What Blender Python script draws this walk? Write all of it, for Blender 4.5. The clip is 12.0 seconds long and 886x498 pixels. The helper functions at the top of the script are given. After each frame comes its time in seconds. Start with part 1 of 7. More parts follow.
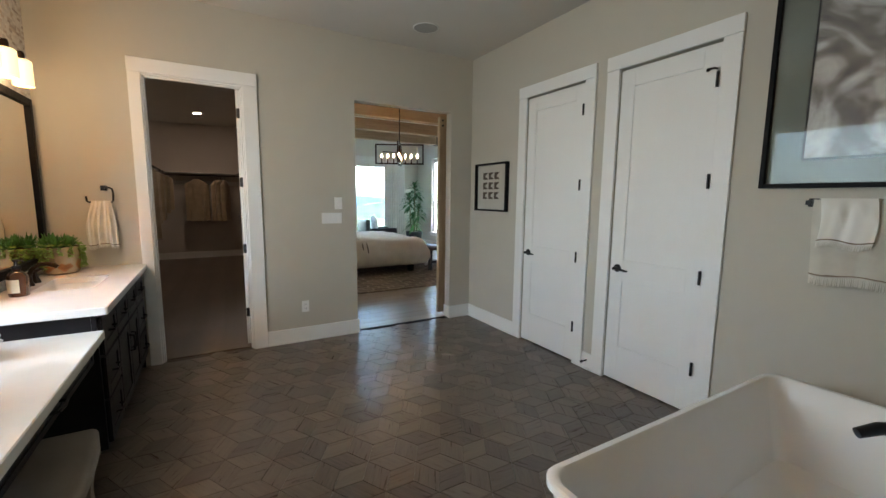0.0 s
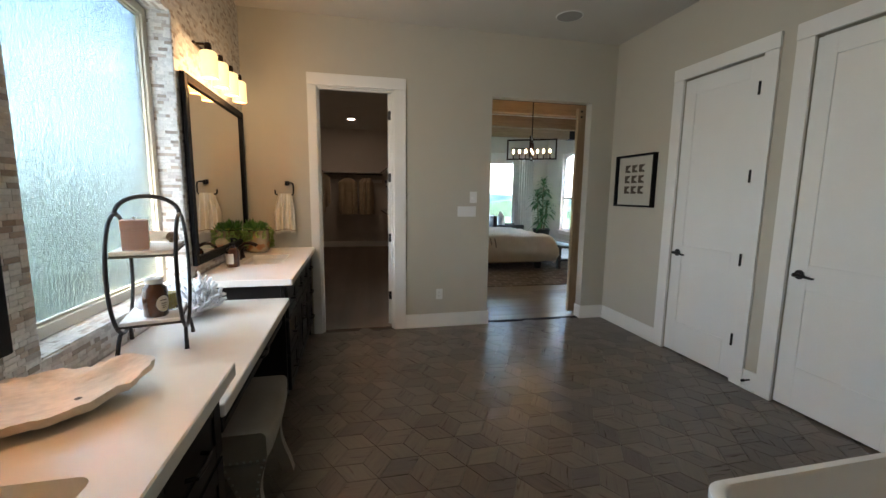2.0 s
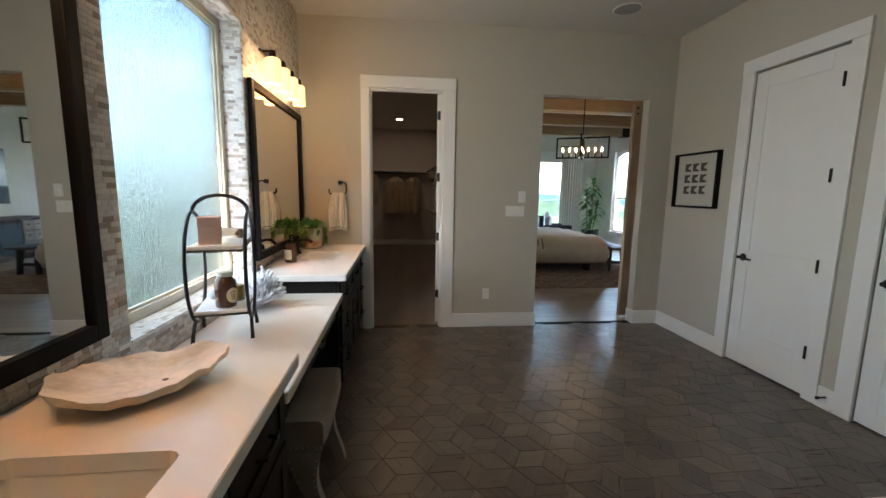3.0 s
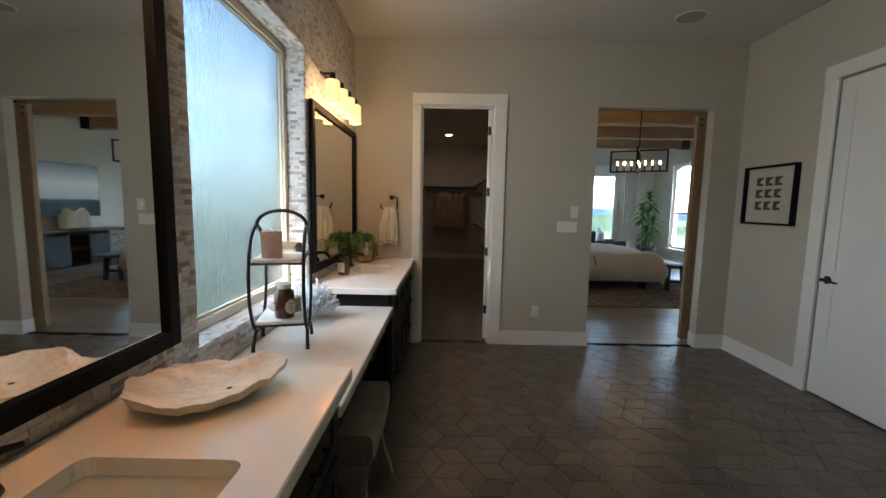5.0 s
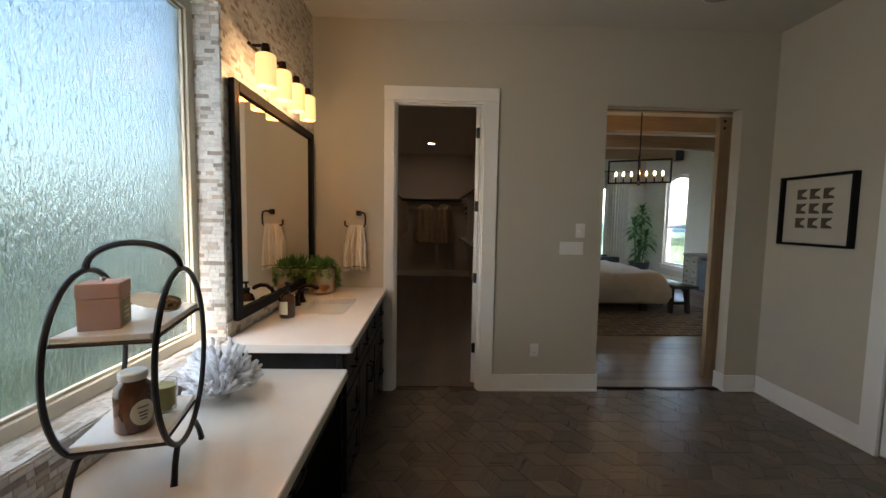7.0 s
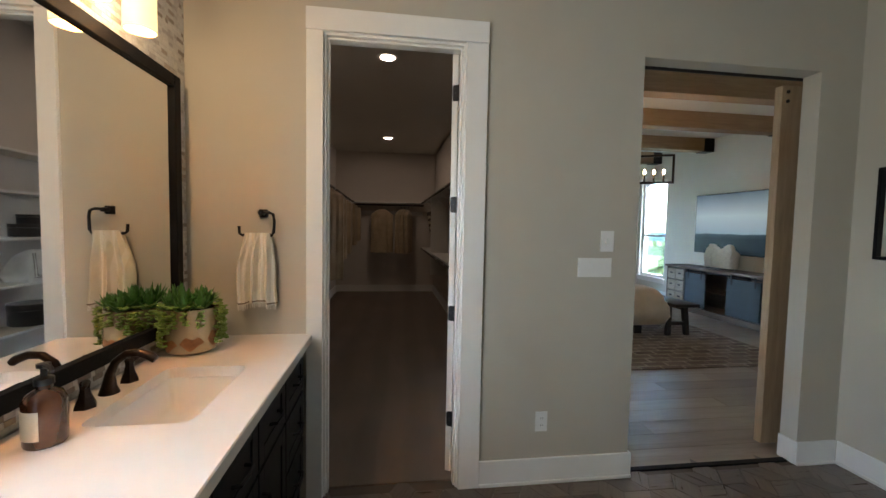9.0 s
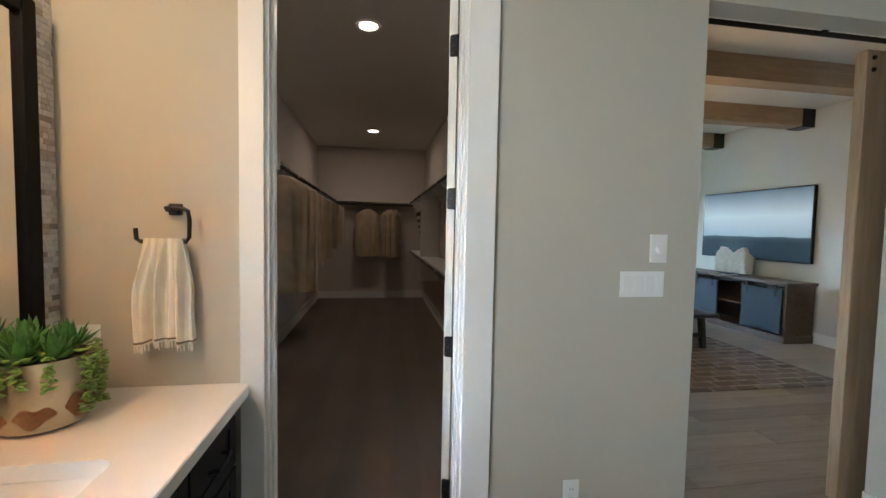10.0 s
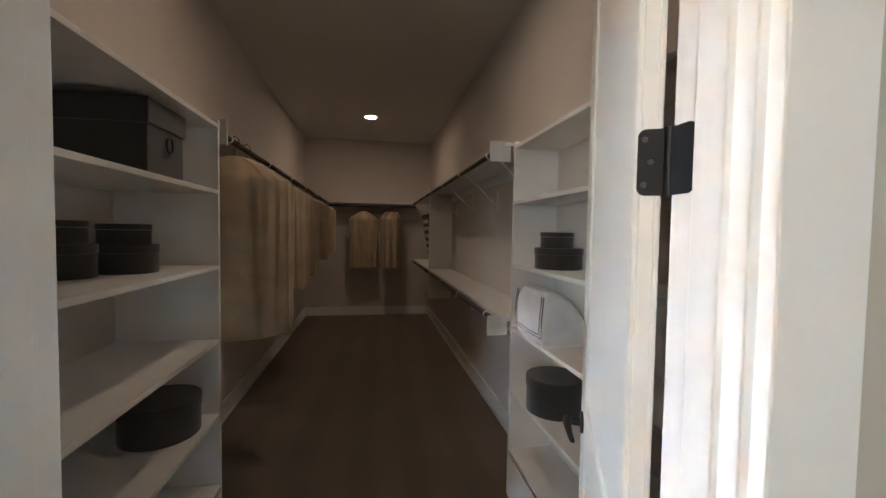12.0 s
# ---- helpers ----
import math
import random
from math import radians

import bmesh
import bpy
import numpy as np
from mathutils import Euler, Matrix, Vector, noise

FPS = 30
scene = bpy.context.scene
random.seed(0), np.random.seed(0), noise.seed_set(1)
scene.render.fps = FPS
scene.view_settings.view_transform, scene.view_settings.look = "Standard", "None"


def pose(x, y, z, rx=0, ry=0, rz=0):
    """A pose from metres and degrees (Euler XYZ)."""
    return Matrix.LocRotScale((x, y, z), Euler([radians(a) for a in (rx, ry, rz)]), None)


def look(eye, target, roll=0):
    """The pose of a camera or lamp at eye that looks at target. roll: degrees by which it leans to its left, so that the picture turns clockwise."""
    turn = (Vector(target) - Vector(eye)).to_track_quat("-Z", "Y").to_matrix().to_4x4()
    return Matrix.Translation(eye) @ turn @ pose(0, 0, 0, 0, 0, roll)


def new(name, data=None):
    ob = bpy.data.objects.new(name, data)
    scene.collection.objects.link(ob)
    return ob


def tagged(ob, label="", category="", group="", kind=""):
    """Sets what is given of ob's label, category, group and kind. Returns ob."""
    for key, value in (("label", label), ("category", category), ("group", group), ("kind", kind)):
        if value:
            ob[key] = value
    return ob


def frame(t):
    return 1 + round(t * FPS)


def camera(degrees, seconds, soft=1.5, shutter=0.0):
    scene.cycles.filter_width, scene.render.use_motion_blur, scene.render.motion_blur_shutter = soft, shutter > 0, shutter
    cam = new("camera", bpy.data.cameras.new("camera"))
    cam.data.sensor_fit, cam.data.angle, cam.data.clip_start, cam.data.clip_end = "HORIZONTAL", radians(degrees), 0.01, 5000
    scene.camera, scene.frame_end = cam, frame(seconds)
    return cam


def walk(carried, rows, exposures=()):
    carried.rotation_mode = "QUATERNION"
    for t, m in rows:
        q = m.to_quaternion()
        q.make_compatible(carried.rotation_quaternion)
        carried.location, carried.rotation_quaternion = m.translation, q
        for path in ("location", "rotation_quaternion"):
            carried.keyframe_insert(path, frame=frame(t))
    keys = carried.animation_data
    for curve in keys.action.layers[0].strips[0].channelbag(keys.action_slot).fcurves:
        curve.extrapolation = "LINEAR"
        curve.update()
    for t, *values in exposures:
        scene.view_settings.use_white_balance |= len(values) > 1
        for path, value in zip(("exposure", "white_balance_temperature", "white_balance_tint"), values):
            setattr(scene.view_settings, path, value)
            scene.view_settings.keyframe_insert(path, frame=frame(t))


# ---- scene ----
cam = camera(95.4, 12.0)
PATH = [
    (0, (0.103, 0.797, 1.447), (1.093, 2.516, 1.195), 0.6),
    (0.5, (0.081, 0.803, 1.433), (0.926, 2.598, 1.181), 0.6),
    (1, (0.049, 0.796, 1.426), (0.744, 2.654, 1.17), 0.7),
    (1.5, (0.018, 0.788, 1.414), (0.574, 2.691, 1.152), 0.8),
    (2, (-0.001, 0.786, 1.409), (0.429, 2.72, 1.14), 0.7),
    (2.5, (-0.027, 0.789, 1.408), (0.293, 2.744, 1.132), 0.8),
    (3, (-0.042, 0.782, 1.413), (0.177, 2.751, 1.136), 0.9),
    (3.5, (-0.054, 0.767, 1.421), (0.075, 2.745, 1.153), 0.9),
    (5.5, (-0.07, 0.853, 1.423), (-0.086, 2.843, 1.228), 1.1),
    (6, (-0.041, 1.068, 1.444), (-0.039, 3.06, 1.265), 1.1),
    (6.5, (-0.023, 1.288, 1.441), (0.014, 3.281, 1.278), 1.1),
    (7, (-0.032, 1.552, 1.466), (0.037, 3.545, 1.313), 1.0),
    (7.2, (-0.032, 1.641, 1.466), (0.048, 3.634, 1.322), 0.9),
    (9, (0.007, 2.759, 1.444), (0.276, 4.738, 1.335), 1.1),
    (9.5, (0.05, 3.082, 1.447), (0.347, 5.057, 1.341), 1.1),
    (10, (0.072, 3.37, 1.448), (0.391, 5.341, 1.346), 1.1),
    (10.5, (0.042, 3.678, 1.467), (0.379, 5.647, 1.365), 1.1),
    (11, (0.036, 3.965, 1.46), (0.367, 5.935, 1.366), 1.0),
    (11.6, (0.016, 4.31, 1.476), (0.368, 6.277, 1.387), 1.1),
    (12, (0.003, 4.535, 1.474), (0.352, 6.503, 1.39), 0.9),
]
EXPOSURES = [(0.0, 7.75, 6350, 8), (1.0, 7.5, 6600, 9), (3.0, 7.3, 6550, 9), (5.5, 6.85, 6500, 9), (7.0, 6.75, 7100, 12), (9.0, 7.5, 6150, 7), (10.5, 8.1, 5700, 4), (11.2, 7.95, 5650, 3), (11.6, 7.95, 5750, 4), (12.0, 8.05, 6250, 8)]
walk(cam, [(t, look(eye, target, roll)) for t, eye, target, roll in PATH], EXPOSURES)

# ---- daylight ----
world = bpy.data.worlds.new("sky")
scene.world = world
world.use_nodes = True
wn = world.node_tree.nodes
sky = wn.new("ShaderNodeTexSky")
sky.sky_type, sky.sun_disc = "NISHITA", False
sky.sun_elevation, sky.sun_rotation = radians(52), radians(180)
sky.dust_density, sky.air_density = 2.5, 1.0
wn["Background"].inputs["Strength"].default_value = 0.15
world.node_tree.links.new(sky.outputs[0], wn["Background"].inputs["Color"])
sun = new("sun", bpy.data.lights.new("sun", "SUN"))
sun.data.energy, sun.data.angle, sun.data.color = 0.8, radians(10), (1.0, 0.95, 0.88)
sun.matrix_world = look((0, -30, 40), (0, 0, 0))
VANITY_BULB = bpy.data.lights.new("vanity_bulb", "POINT")
VANITY_BULB.energy, VANITY_BULB.color, VANITY_BULB.shadow_soft_size = 0.018, (1.0, 0.66, 0.37), 0.03
skylight = new("window_daylight", bpy.data.lights.new("window_daylight", "AREA"))
skylight.data.shape, skylight.data.size, skylight.data.size_y = "RECTANGLE", 1.08, 1.40
skylight.data.energy, skylight.data.color, skylight.data.spread = 0.016, (0.84, 0.95, 1.0), radians(94)
skylight.matrix_world = look((-1.07, 2.85, 1.635), (0, 2.85, 1.635))
outside = new("window_skylight", bpy.data.lights.new("window_skylight", "AREA"))
outside.data.shape, outside.data.size, outside.data.size_y = "RECTANGLE", 0.86, 1.16
outside.data.energy, outside.data.color = 0.14, (0.80, 0.93, 1.0)
outside.matrix_world = look((-1.165, 2.85, 1.635), (0, 2.85, 1.635))


# ---- materials ----
def nodes_of(name):
    m = bpy.data.materials.new(name)
    m.use_nodes = True
    nt = m.node_tree
    return m, nt, nt.nodes["Principled BSDF"]


def put(nt, kind, **values):
    n = nt.nodes.new(kind)
    for key, v in values.items():
        n.inputs[key.replace("_", " ")].default_value = v
    return n


def rgb(c):
    return (c[0], c[1], c[2], 1.0)


def ramp(nt, fac, stops):
    r = nt.nodes.new("ShaderNodeValToRGB")
    els = r.color_ramp.elements
    while len(els) < len(stops):
        els.new(0.5)
    for e, (p, c) in zip(els, stops):
        e.position, e.color = p, rgb(c)
    nt.links.new(fac, r.inputs[0])
    return r.outputs[0]


def surface(name, col, rough=0.5, metal=0.0, var=0.08, scale=3.0, fine=150.0, bump=0.1, rvar=0.08,
            stretch=(1, 1, 1), coat=0.0, sheen=0.0, emit=None, spec=0.5):
    """A plain surface with stains at one scale and grain at another."""
    m, nt, p = nodes_of(name)
    L = nt.links.new
    tc = nt.nodes.new("ShaderNodeTexCoord")
    mp = nt.nodes.new("ShaderNodeMapping")
    mp.inputs["Scale"].default_value = stretch
    L(tc.outputs["Object"], mp.inputs[0])
    big = put(nt, "ShaderNodeTexNoise", Scale=scale, Detail=5.0, Roughness=0.6)
    small = put(nt, "ShaderNodeTexNoise", Scale=fine, Detail=3.0)
    L(mp.outputs[0], big.inputs["Vector"])
    L(mp.outputs[0], small.inputs["Vector"])
    mix = nt.nodes.new("ShaderNodeMath")
    mix.operation = "MULTIPLY_ADD"
    mix.inputs[1].default_value = 0.35
    L(small.outputs[0], mix.inputs[0])
    half = nt.nodes.new("ShaderNodeMath")
    half.operation = "MULTIPLY"
    half.inputs[1].default_value = 0.65
    L(big.outputs[0], half.inputs[0])
    L(half.outputs[0], mix.inputs[2])
    lo, hi = [c * (1 - var) for c in col], [min(1, c * (1 + var)) for c in col]
    L(ramp(nt, mix.outputs[0], [(0.32, lo), (0.68, hi)]), p.inputs["Base Color"])
    rr = nt.nodes.new("ShaderNodeMapRange")
    rr.inputs[3].default_value, rr.inputs[4].default_value = max(0.02, rough - rvar), min(1, rough + rvar)
    L(big.outputs[0], rr.inputs[0])
    L(rr.outputs[0], p.inputs["Roughness"])
    p.inputs["Metallic"].default_value = metal
    p.inputs["Coat Weight"].default_value = coat
    p.inputs["Sheen Weight"].default_value = sheen
    p.inputs["Specular IOR Level"].default_value = spec
    if bump:
        b = put(nt, "ShaderNodeBump", Strength=bump, Distance=0.003)
        L(small.outputs[0], b.inputs["Height"])
        L(b.outputs[0], p.inputs["Normal"])
    if emit:
        p.inputs["Emission Color"].default_value = rgb(emit[0])
        p.inputs["Emission Strength"].default_value = emit[1]
    return m


def grained(name, dark, light, rough=0.45, along="y", scale=4.0, bump=0.15, random_tone=0.0, island=False, uv=False):
    """Wood or wood-look tile: long grain along one axis, with knots and a tone of its own for each piece."""
    m, nt, p = nodes_of(name)
    L = nt.links.new
    tc = nt.nodes.new("ShaderNodeTexCoord")
    mp = nt.nodes.new("ShaderNodeMapping")
    s = {"x": (0.6, 9, 9), "y": (9, 0.6, 9), "z": (9, 9, 0.6)}[along]
    mp.inputs["Scale"].default_value = s
    L(tc.outputs["UV" if uv else "Object"], mp.inputs[0])
    if island:
        src = nt.nodes.new("ShaderNodeNewGeometry").outputs["Random Per Island"]
    else:
        src = nt.nodes.new("ShaderNodeObjectInfo").outputs["Random"]
    shift = nt.nodes.new("ShaderNodeVectorMath")
    shift.operation = "MULTIPLY_ADD"
    shift.inputs[1].default_value = (37, 23, 11)
    comb = nt.nodes.new("ShaderNodeCombineXYZ")
    for i in range(3):
        L(src, comb.inputs[i])
    L(comb.outputs[0], shift.inputs[0])
    L(mp.outputs[0], shift.inputs[2])
    grain = put(nt, "ShaderNodeTexNoise", Scale=scale, Detail=8.0, Roughness=0.62, Distortion=0.7)
    L(shift.outputs[0], grain.inputs["Vector"])
    pores = put(nt, "ShaderNodeTexNoise", Scale=scale * 7, Detail=4.0)
    L(shift.outputs[0], pores.inputs["Vector"])
    add = nt.nodes.new("ShaderNodeMath")
    add.operation = "MULTIPLY_ADD"
    add.inputs[1].default_value = 0.3
    L(pores.outputs[0], add.inputs[0])
    tone = nt.nodes.new("ShaderNodeMath")
    tone.operation = "MULTIPLY_ADD"
    tone.inputs[1].default_value = random_tone
    L(src, tone.inputs[0])
    gm = nt.nodes.new("ShaderNodeMath")
    gm.operation = "MULTIPLY_ADD"
    gm.inputs[1].default_value, gm.inputs[2].default_value = 0.75, -random_tone / 2 - 0.02
    L(grain.outputs[0], gm.inputs[0])
    L(gm.outputs[0], tone.inputs[2])
    L(tone.outputs[0], add.inputs[2])
    L(ramp(nt, add.outputs[0], [(0.28, dark), (0.72, light)]), p.inputs["Base Color"])
    rr = nt.nodes.new("ShaderNodeMapRange")
    rr.inputs[3].default_value, rr.inputs[4].default_value = rough - 0.08, rough + 0.12
    L(grain.outputs[0], rr.inputs[0])
    L(rr.outputs[0], p.inputs["Roughness"])
    b = put(nt, "ShaderNodeBump", Strength=bump, Distance=0.002)
    L(add.outputs[0], b.inputs["Height"])
    L(b.outputs[0], p.inputs["Normal"])
    return m


def cloth(name, col, stripe=None, weave=900.0, var=0.1, rough=0.9):
    """Woven cloth; stripe: (axis, width, colour) for thin woven lines."""
    m, nt, p = nodes_of(name)
    L = nt.links.new
    tc = nt.nodes.new("ShaderNodeTexCoord")
    n1 = put(nt, "ShaderNodeTexNoise", Scale=9.0, Detail=4.0)
    L(tc.outputs["Object"], n1.inputs["Vector"])
    base = ramp(nt, n1.outputs[0], [(0.3, [c * (1 - var) for c in col]), (0.7, [min(1, c * (1 + var)) for c in col])])
    if stripe:
        axis, width, c2 = stripe
        w = put(nt, "ShaderNodeTexWave", Scale=1.0 / width, Distortion=0.4, Detail=1.0)
        w.bands_direction = axis
        L(tc.outputs["Object"], w.inputs["Vector"])
        mx = nt.nodes.new("ShaderNodeMix")
        mx.data_type = "RGBA"
        f = ramp(nt, w.outputs[0], [(0.80, (0, 0, 0)), (0.9, (1, 1, 1))])
        L(f, mx.inputs[0])
        L(base, mx.inputs[6])
        mx.inputs[7].default_value = rgb(c2)
        base = mx.outputs[2]
    L(base, p.inputs["Base Color"])
    p.inputs["Roughness"].default_value = rough
    p.inputs["Sheen Weight"].default_value = 0.25
    n2 = put(nt, "ShaderNodeTexNoise", Scale=weave, Detail=1.0)
    L(tc.outputs["Object"], n2.inputs["Vector"])
    b = put(nt, "ShaderNodeBump", Strength=0.35, Distance=0.002)
    L(n2.outputs[0], b.inputs["Height"])
    L(b.outputs[0], p.inputs["Normal"])
    return m


def glass(name, rough=0.0, col=(1, 1, 1), bump=0.0, bscale=60.0, ior=1.45):
    m, nt, p = nodes_of(name)
    p.inputs["Base Color"].default_value = rgb(col)
    p.inputs["Transmission Weight"].default_value = 1.0
    p.inputs["Roughness"].default_value = rough
    p.inputs["IOR"].default_value = ior
    if bump:
        tc = nt.nodes.new("ShaderNodeTexCoord")
        mp = nt.nodes.new("ShaderNodeMapping")
        mp.inputs["Scale"].default_value = (1, 1.0, 0.4)
        nt.links.new(tc.outputs["Object"], mp.inputs[0])
        n = put(nt, "ShaderNodeTexNoise", Scale=bscale, Detail=2.0, Distortion=0.6)
        nt.links.new(mp.outputs[0], n.inputs["Vector"])
        b = put(nt, "ShaderNodeBump", Strength=bump, Distance=0.006)
        nt.links.new(n.outputs[0], b.inputs["Height"])
        nt.links.new(b.outputs[0], p.inputs["Normal"])
    return m


def glow(name, col, strength):
    m, nt, p = nodes_of(name)
    p.inputs["Base Color"].default_value = rgb(col)
    p.inputs["Emission Color"].default_value = rgb(col)
    p.inputs["Emission Strength"].default_value = strength
    return m


M_WALL = surface("greige_wall_paint", (0.50, 0.465, 0.39), 0.75, var=0.025, fine=260, bump=0.12)
M_CLOSET_WALL = surface("closet_wall_paint", (0.60, 0.55, 0.51), 0.75, var=0.025, fine=260, bump=0.12)
M_BED_WALL = surface("bedroom_wall_paint", (0.62, 0.59, 0.52), 0.75, var=0.025, fine=260, bump=0.12)
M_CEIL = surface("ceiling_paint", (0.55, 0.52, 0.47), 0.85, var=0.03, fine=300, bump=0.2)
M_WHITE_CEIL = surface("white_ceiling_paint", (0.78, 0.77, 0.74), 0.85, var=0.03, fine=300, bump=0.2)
M_TRIM = surface("white_trim_paint", (0.80, 0.79, 0.76), 0.38, var=0.02, fine=90, bump=0.04)
M_QUARTZ = surface("white_quartz", (0.82, 0.79, 0.745), 0.11, var=0.035, scale=6, fine=420, bump=0.0, rvar=0.04)
M_BLACKWOOD = surface("espresso_cabinet_paint", (0.010, 0.009, 0.010), 0.42, var=0.2, stretch=(1, 1, 6), bump=0.08, spec=0.16)
M_BLACK = surface("black_metal", (0.018, 0.017, 0.018), 0.42, metal=0.6, var=0.15, bump=0.05)
M_BRONZE = surface("oil_rubbed_bronze", (0.035, 0.022, 0.016), 0.3, metal=0.85, var=0.25, bump=0.05)
M_FRAME = surface("black_stained_frame", (0.006, 0.006, 0.007), 0.55, var=0.2, stretch=(6, 6, 1), bump=0.12, spec=0.12)
M_PORCELAIN = surface("white_porcelain", (0.80, 0.79, 0.76), 0.08, var=0.015, bump=0.0, rvar=0.03)
M_TUB = surface("white_tub_acrylic", (0.85, 0.845, 0.83), 0.16, var=0.015, bump=0.0, rvar=0.04)
M_PLATE = surface("white_plastic", (0.78, 0.77, 0.74), 0.35, var=0.02, bump=0.0)
M_GROUT = surface("dark_grout", (0.095, 0.078, 0.064), 0.9, var=0.2, bump=0.3)
M_CARPET = surface("brown_carpet", (0.155, 0.112, 0.08), 0.98, var=0.28, scale=1.6, fine=420, bump=1.0, sheen=0.3)
cn = M_CARPET.node_tree
cp = cn.nodes["Principled BSDF"]
track = put(cn, "ShaderNodeTexWave", Scale=0.85, Distortion=5.0, Detail=2.0)
track.inputs["Detail Scale"].default_value = 0.6
track.bands_direction = "X"
spread_out = cn.nodes.new("ShaderNodeMapping")
spread_out.inputs["Scale"].default_value, spread_out.inputs["Rotation"].default_value = (1, 0.35, 1), (0, 0, 0.12)
cn.links.new(cn.nodes["Texture Coordinate"].outputs["Object"], spread_out.inputs[0])
cn.links.new(spread_out.outputs[0], track.inputs["Vector"])
pile = cn.nodes.new("ShaderNodeMix")
pile.data_type, pile.blend_type = "RGBA", "MULTIPLY"
pile.inputs[0].default_value = 0.5
cn.links.new(cp.inputs["Base Color"].links[0].from_socket, pile.inputs[6])
cn.links.new(ramp(cn, track.outputs[0], [(0.35, (0.66, 0.65, 0.64)), (0.6, (1, 1, 1))]), pile.inputs[7])
cn.links.new(pile.outputs[2], cp.inputs["Base Color"])
M_SILVER = surface("silvered_mirror", (0.86, 0.87, 0.86), 0.012, metal=1.0, var=0.004, bump=0.0, rvar=0.004)
M_CLEAR = glass("window_glass")
# Both panes are coloured dark only to dim the brightness seen through them.
M_WINDOW = glass("view_dimming_window_glass", 0.0, (0.135, 0.143, 0.143))
M_RAIN = glass("rain_glass", 0.23, (0.0168, 0.0208, 0.0212), 1.0, 72.0)
M_SHELF = surface("white_melamine", (0.74, 0.73, 0.71), 0.45, var=0.02, bump=0.03)
M_BEAM = grained("pale_oak_beam", (0.26, 0.17, 0.095), (0.44, 0.31, 0.19), 0.6, "x", 3.0)
M_DOORWOOD = grained("pale_oak_door", (0.27, 0.18, 0.10), (0.44, 0.32, 0.20), 0.55, "z", 3.0)
M_BENCH = grained("dark_stained_bench_wood", (0.012, 0.010, 0.009), (0.045, 0.036, 0.03), 0.4, "y", 3.0)
M_PLANK = grained("greige_oak_plank", (0.20, 0.145, 0.10), (0.36, 0.28, 0.205), 0.3, "x", 2.2, 0.1, 0.35)
M_TILE = grained("woodlook_porcelain_tile", (0.072, 0.056, 0.044), (0.158, 0.126, 0.100), 0.28, "x", 2.6, 0.05, 0.36, uv=True)
M_TILE_REST = grained("woodlook_porcelain_tile_rest", (0.072, 0.056, 0.044), (0.158, 0.126, 0.100), 0.28, "x", 2.6, 0.05, 0.36, True, True)


# ---- building helpers ----
def mesh_of(name, bm, material, smooth=False):
    me = bpy.data.meshes.new(name)
    bmesh.ops.recalc_face_normals(bm, faces=bm.faces[:])
    bm.to_mesh(me)
    bm.free()
    me.materials.append(material)
    if smooth:
        me.polygons.foreach_set("use_smooth", [True] * len(me.polygons))
        me.set_sharp_from_angle(angle=radians(40))
    return me


def part(name, bm, material, parent=None, label="", smooth=False):
    ob = new(name, mesh_of(name, bm, material, smooth))
    if parent is not None:
        ob.parent = parent
        ob.matrix_parent_inverse = BASES[parent.name].inverted() if parent.name in BASES else Matrix()
    if label:
        ob["label"] = label
    return ob


BASES = {}


def thing(name, at, label, category, group="", kind=""):
    ob = new(name)
    ob.empty_display_size = 0.1
    ob.location = at
    BASES[ob.name] = Matrix.Translation(at)
    return tagged(ob, label, category, group, kind)


def solid(bm, x0, x1, y0, y1, z0, z1, bevel=0.0, seg=2):
    vs = [bm.verts.new(p) for p in ((x0, y0, z0), (x1, y0, z0), (x1, y1, z0), (x0, y1, z0), (x0, y0, z1), (x1, y0, z1), (x1, y1, z1), (x0, y1, z1))]
    fs = [bm.faces.new([vs[i] for i in f]) for f in ((3, 2, 1, 0), (4, 5, 6, 7), (0, 1, 5, 4), (1, 2, 6, 5), (2, 3, 7, 6), (3, 0, 4, 7))]
    if bevel:
        es = list({e for f in fs for e in f.edges})
        bmesh.ops.bevel(bm, geom=es, offset=bevel, segments=seg, affect="EDGES", profile=0.5)
    return bm


def block(name, x0, x1, y0, y1, z0, z1, material, parent=None, bevel=0.003, label="", seg=2):
    return part(name, solid(bmesh.new(), x0, x1, y0, y1, z0, z1, bevel, seg), material, parent, label, smooth=bevel > 0.006)


def lathe(bm, profile, at=(0, 0, 0), seg=24, turn=None):
    """A turned shape from (radius, height) pairs."""
    rings = []
    for r, h in profile:
        ring = []
        for i in range(seg):
            a = 2 * math.pi * i / seg
            v = Vector((r * math.cos(a), r * math.sin(a), h))
            if turn:
                v = turn @ v
            ring.append(bm.verts.new(v + Vector(at)))
        rings.append(ring)
    for a, b in zip(rings, rings[1:]):
        for i in range(seg):
            bm.faces.new((a[i], a[(i + 1) % seg], b[(i + 1) % seg], b[i]))
    if profile[0][0] > 1e-4:
        bm.faces.new(rings[0][::-1])
    if profile[-1][0] > 1e-4:
        bm.faces.new(rings[-1])
    bmesh.ops.remove_doubles(bm, verts=rings[0] + rings[-1], dist=1e-5)
    return bm


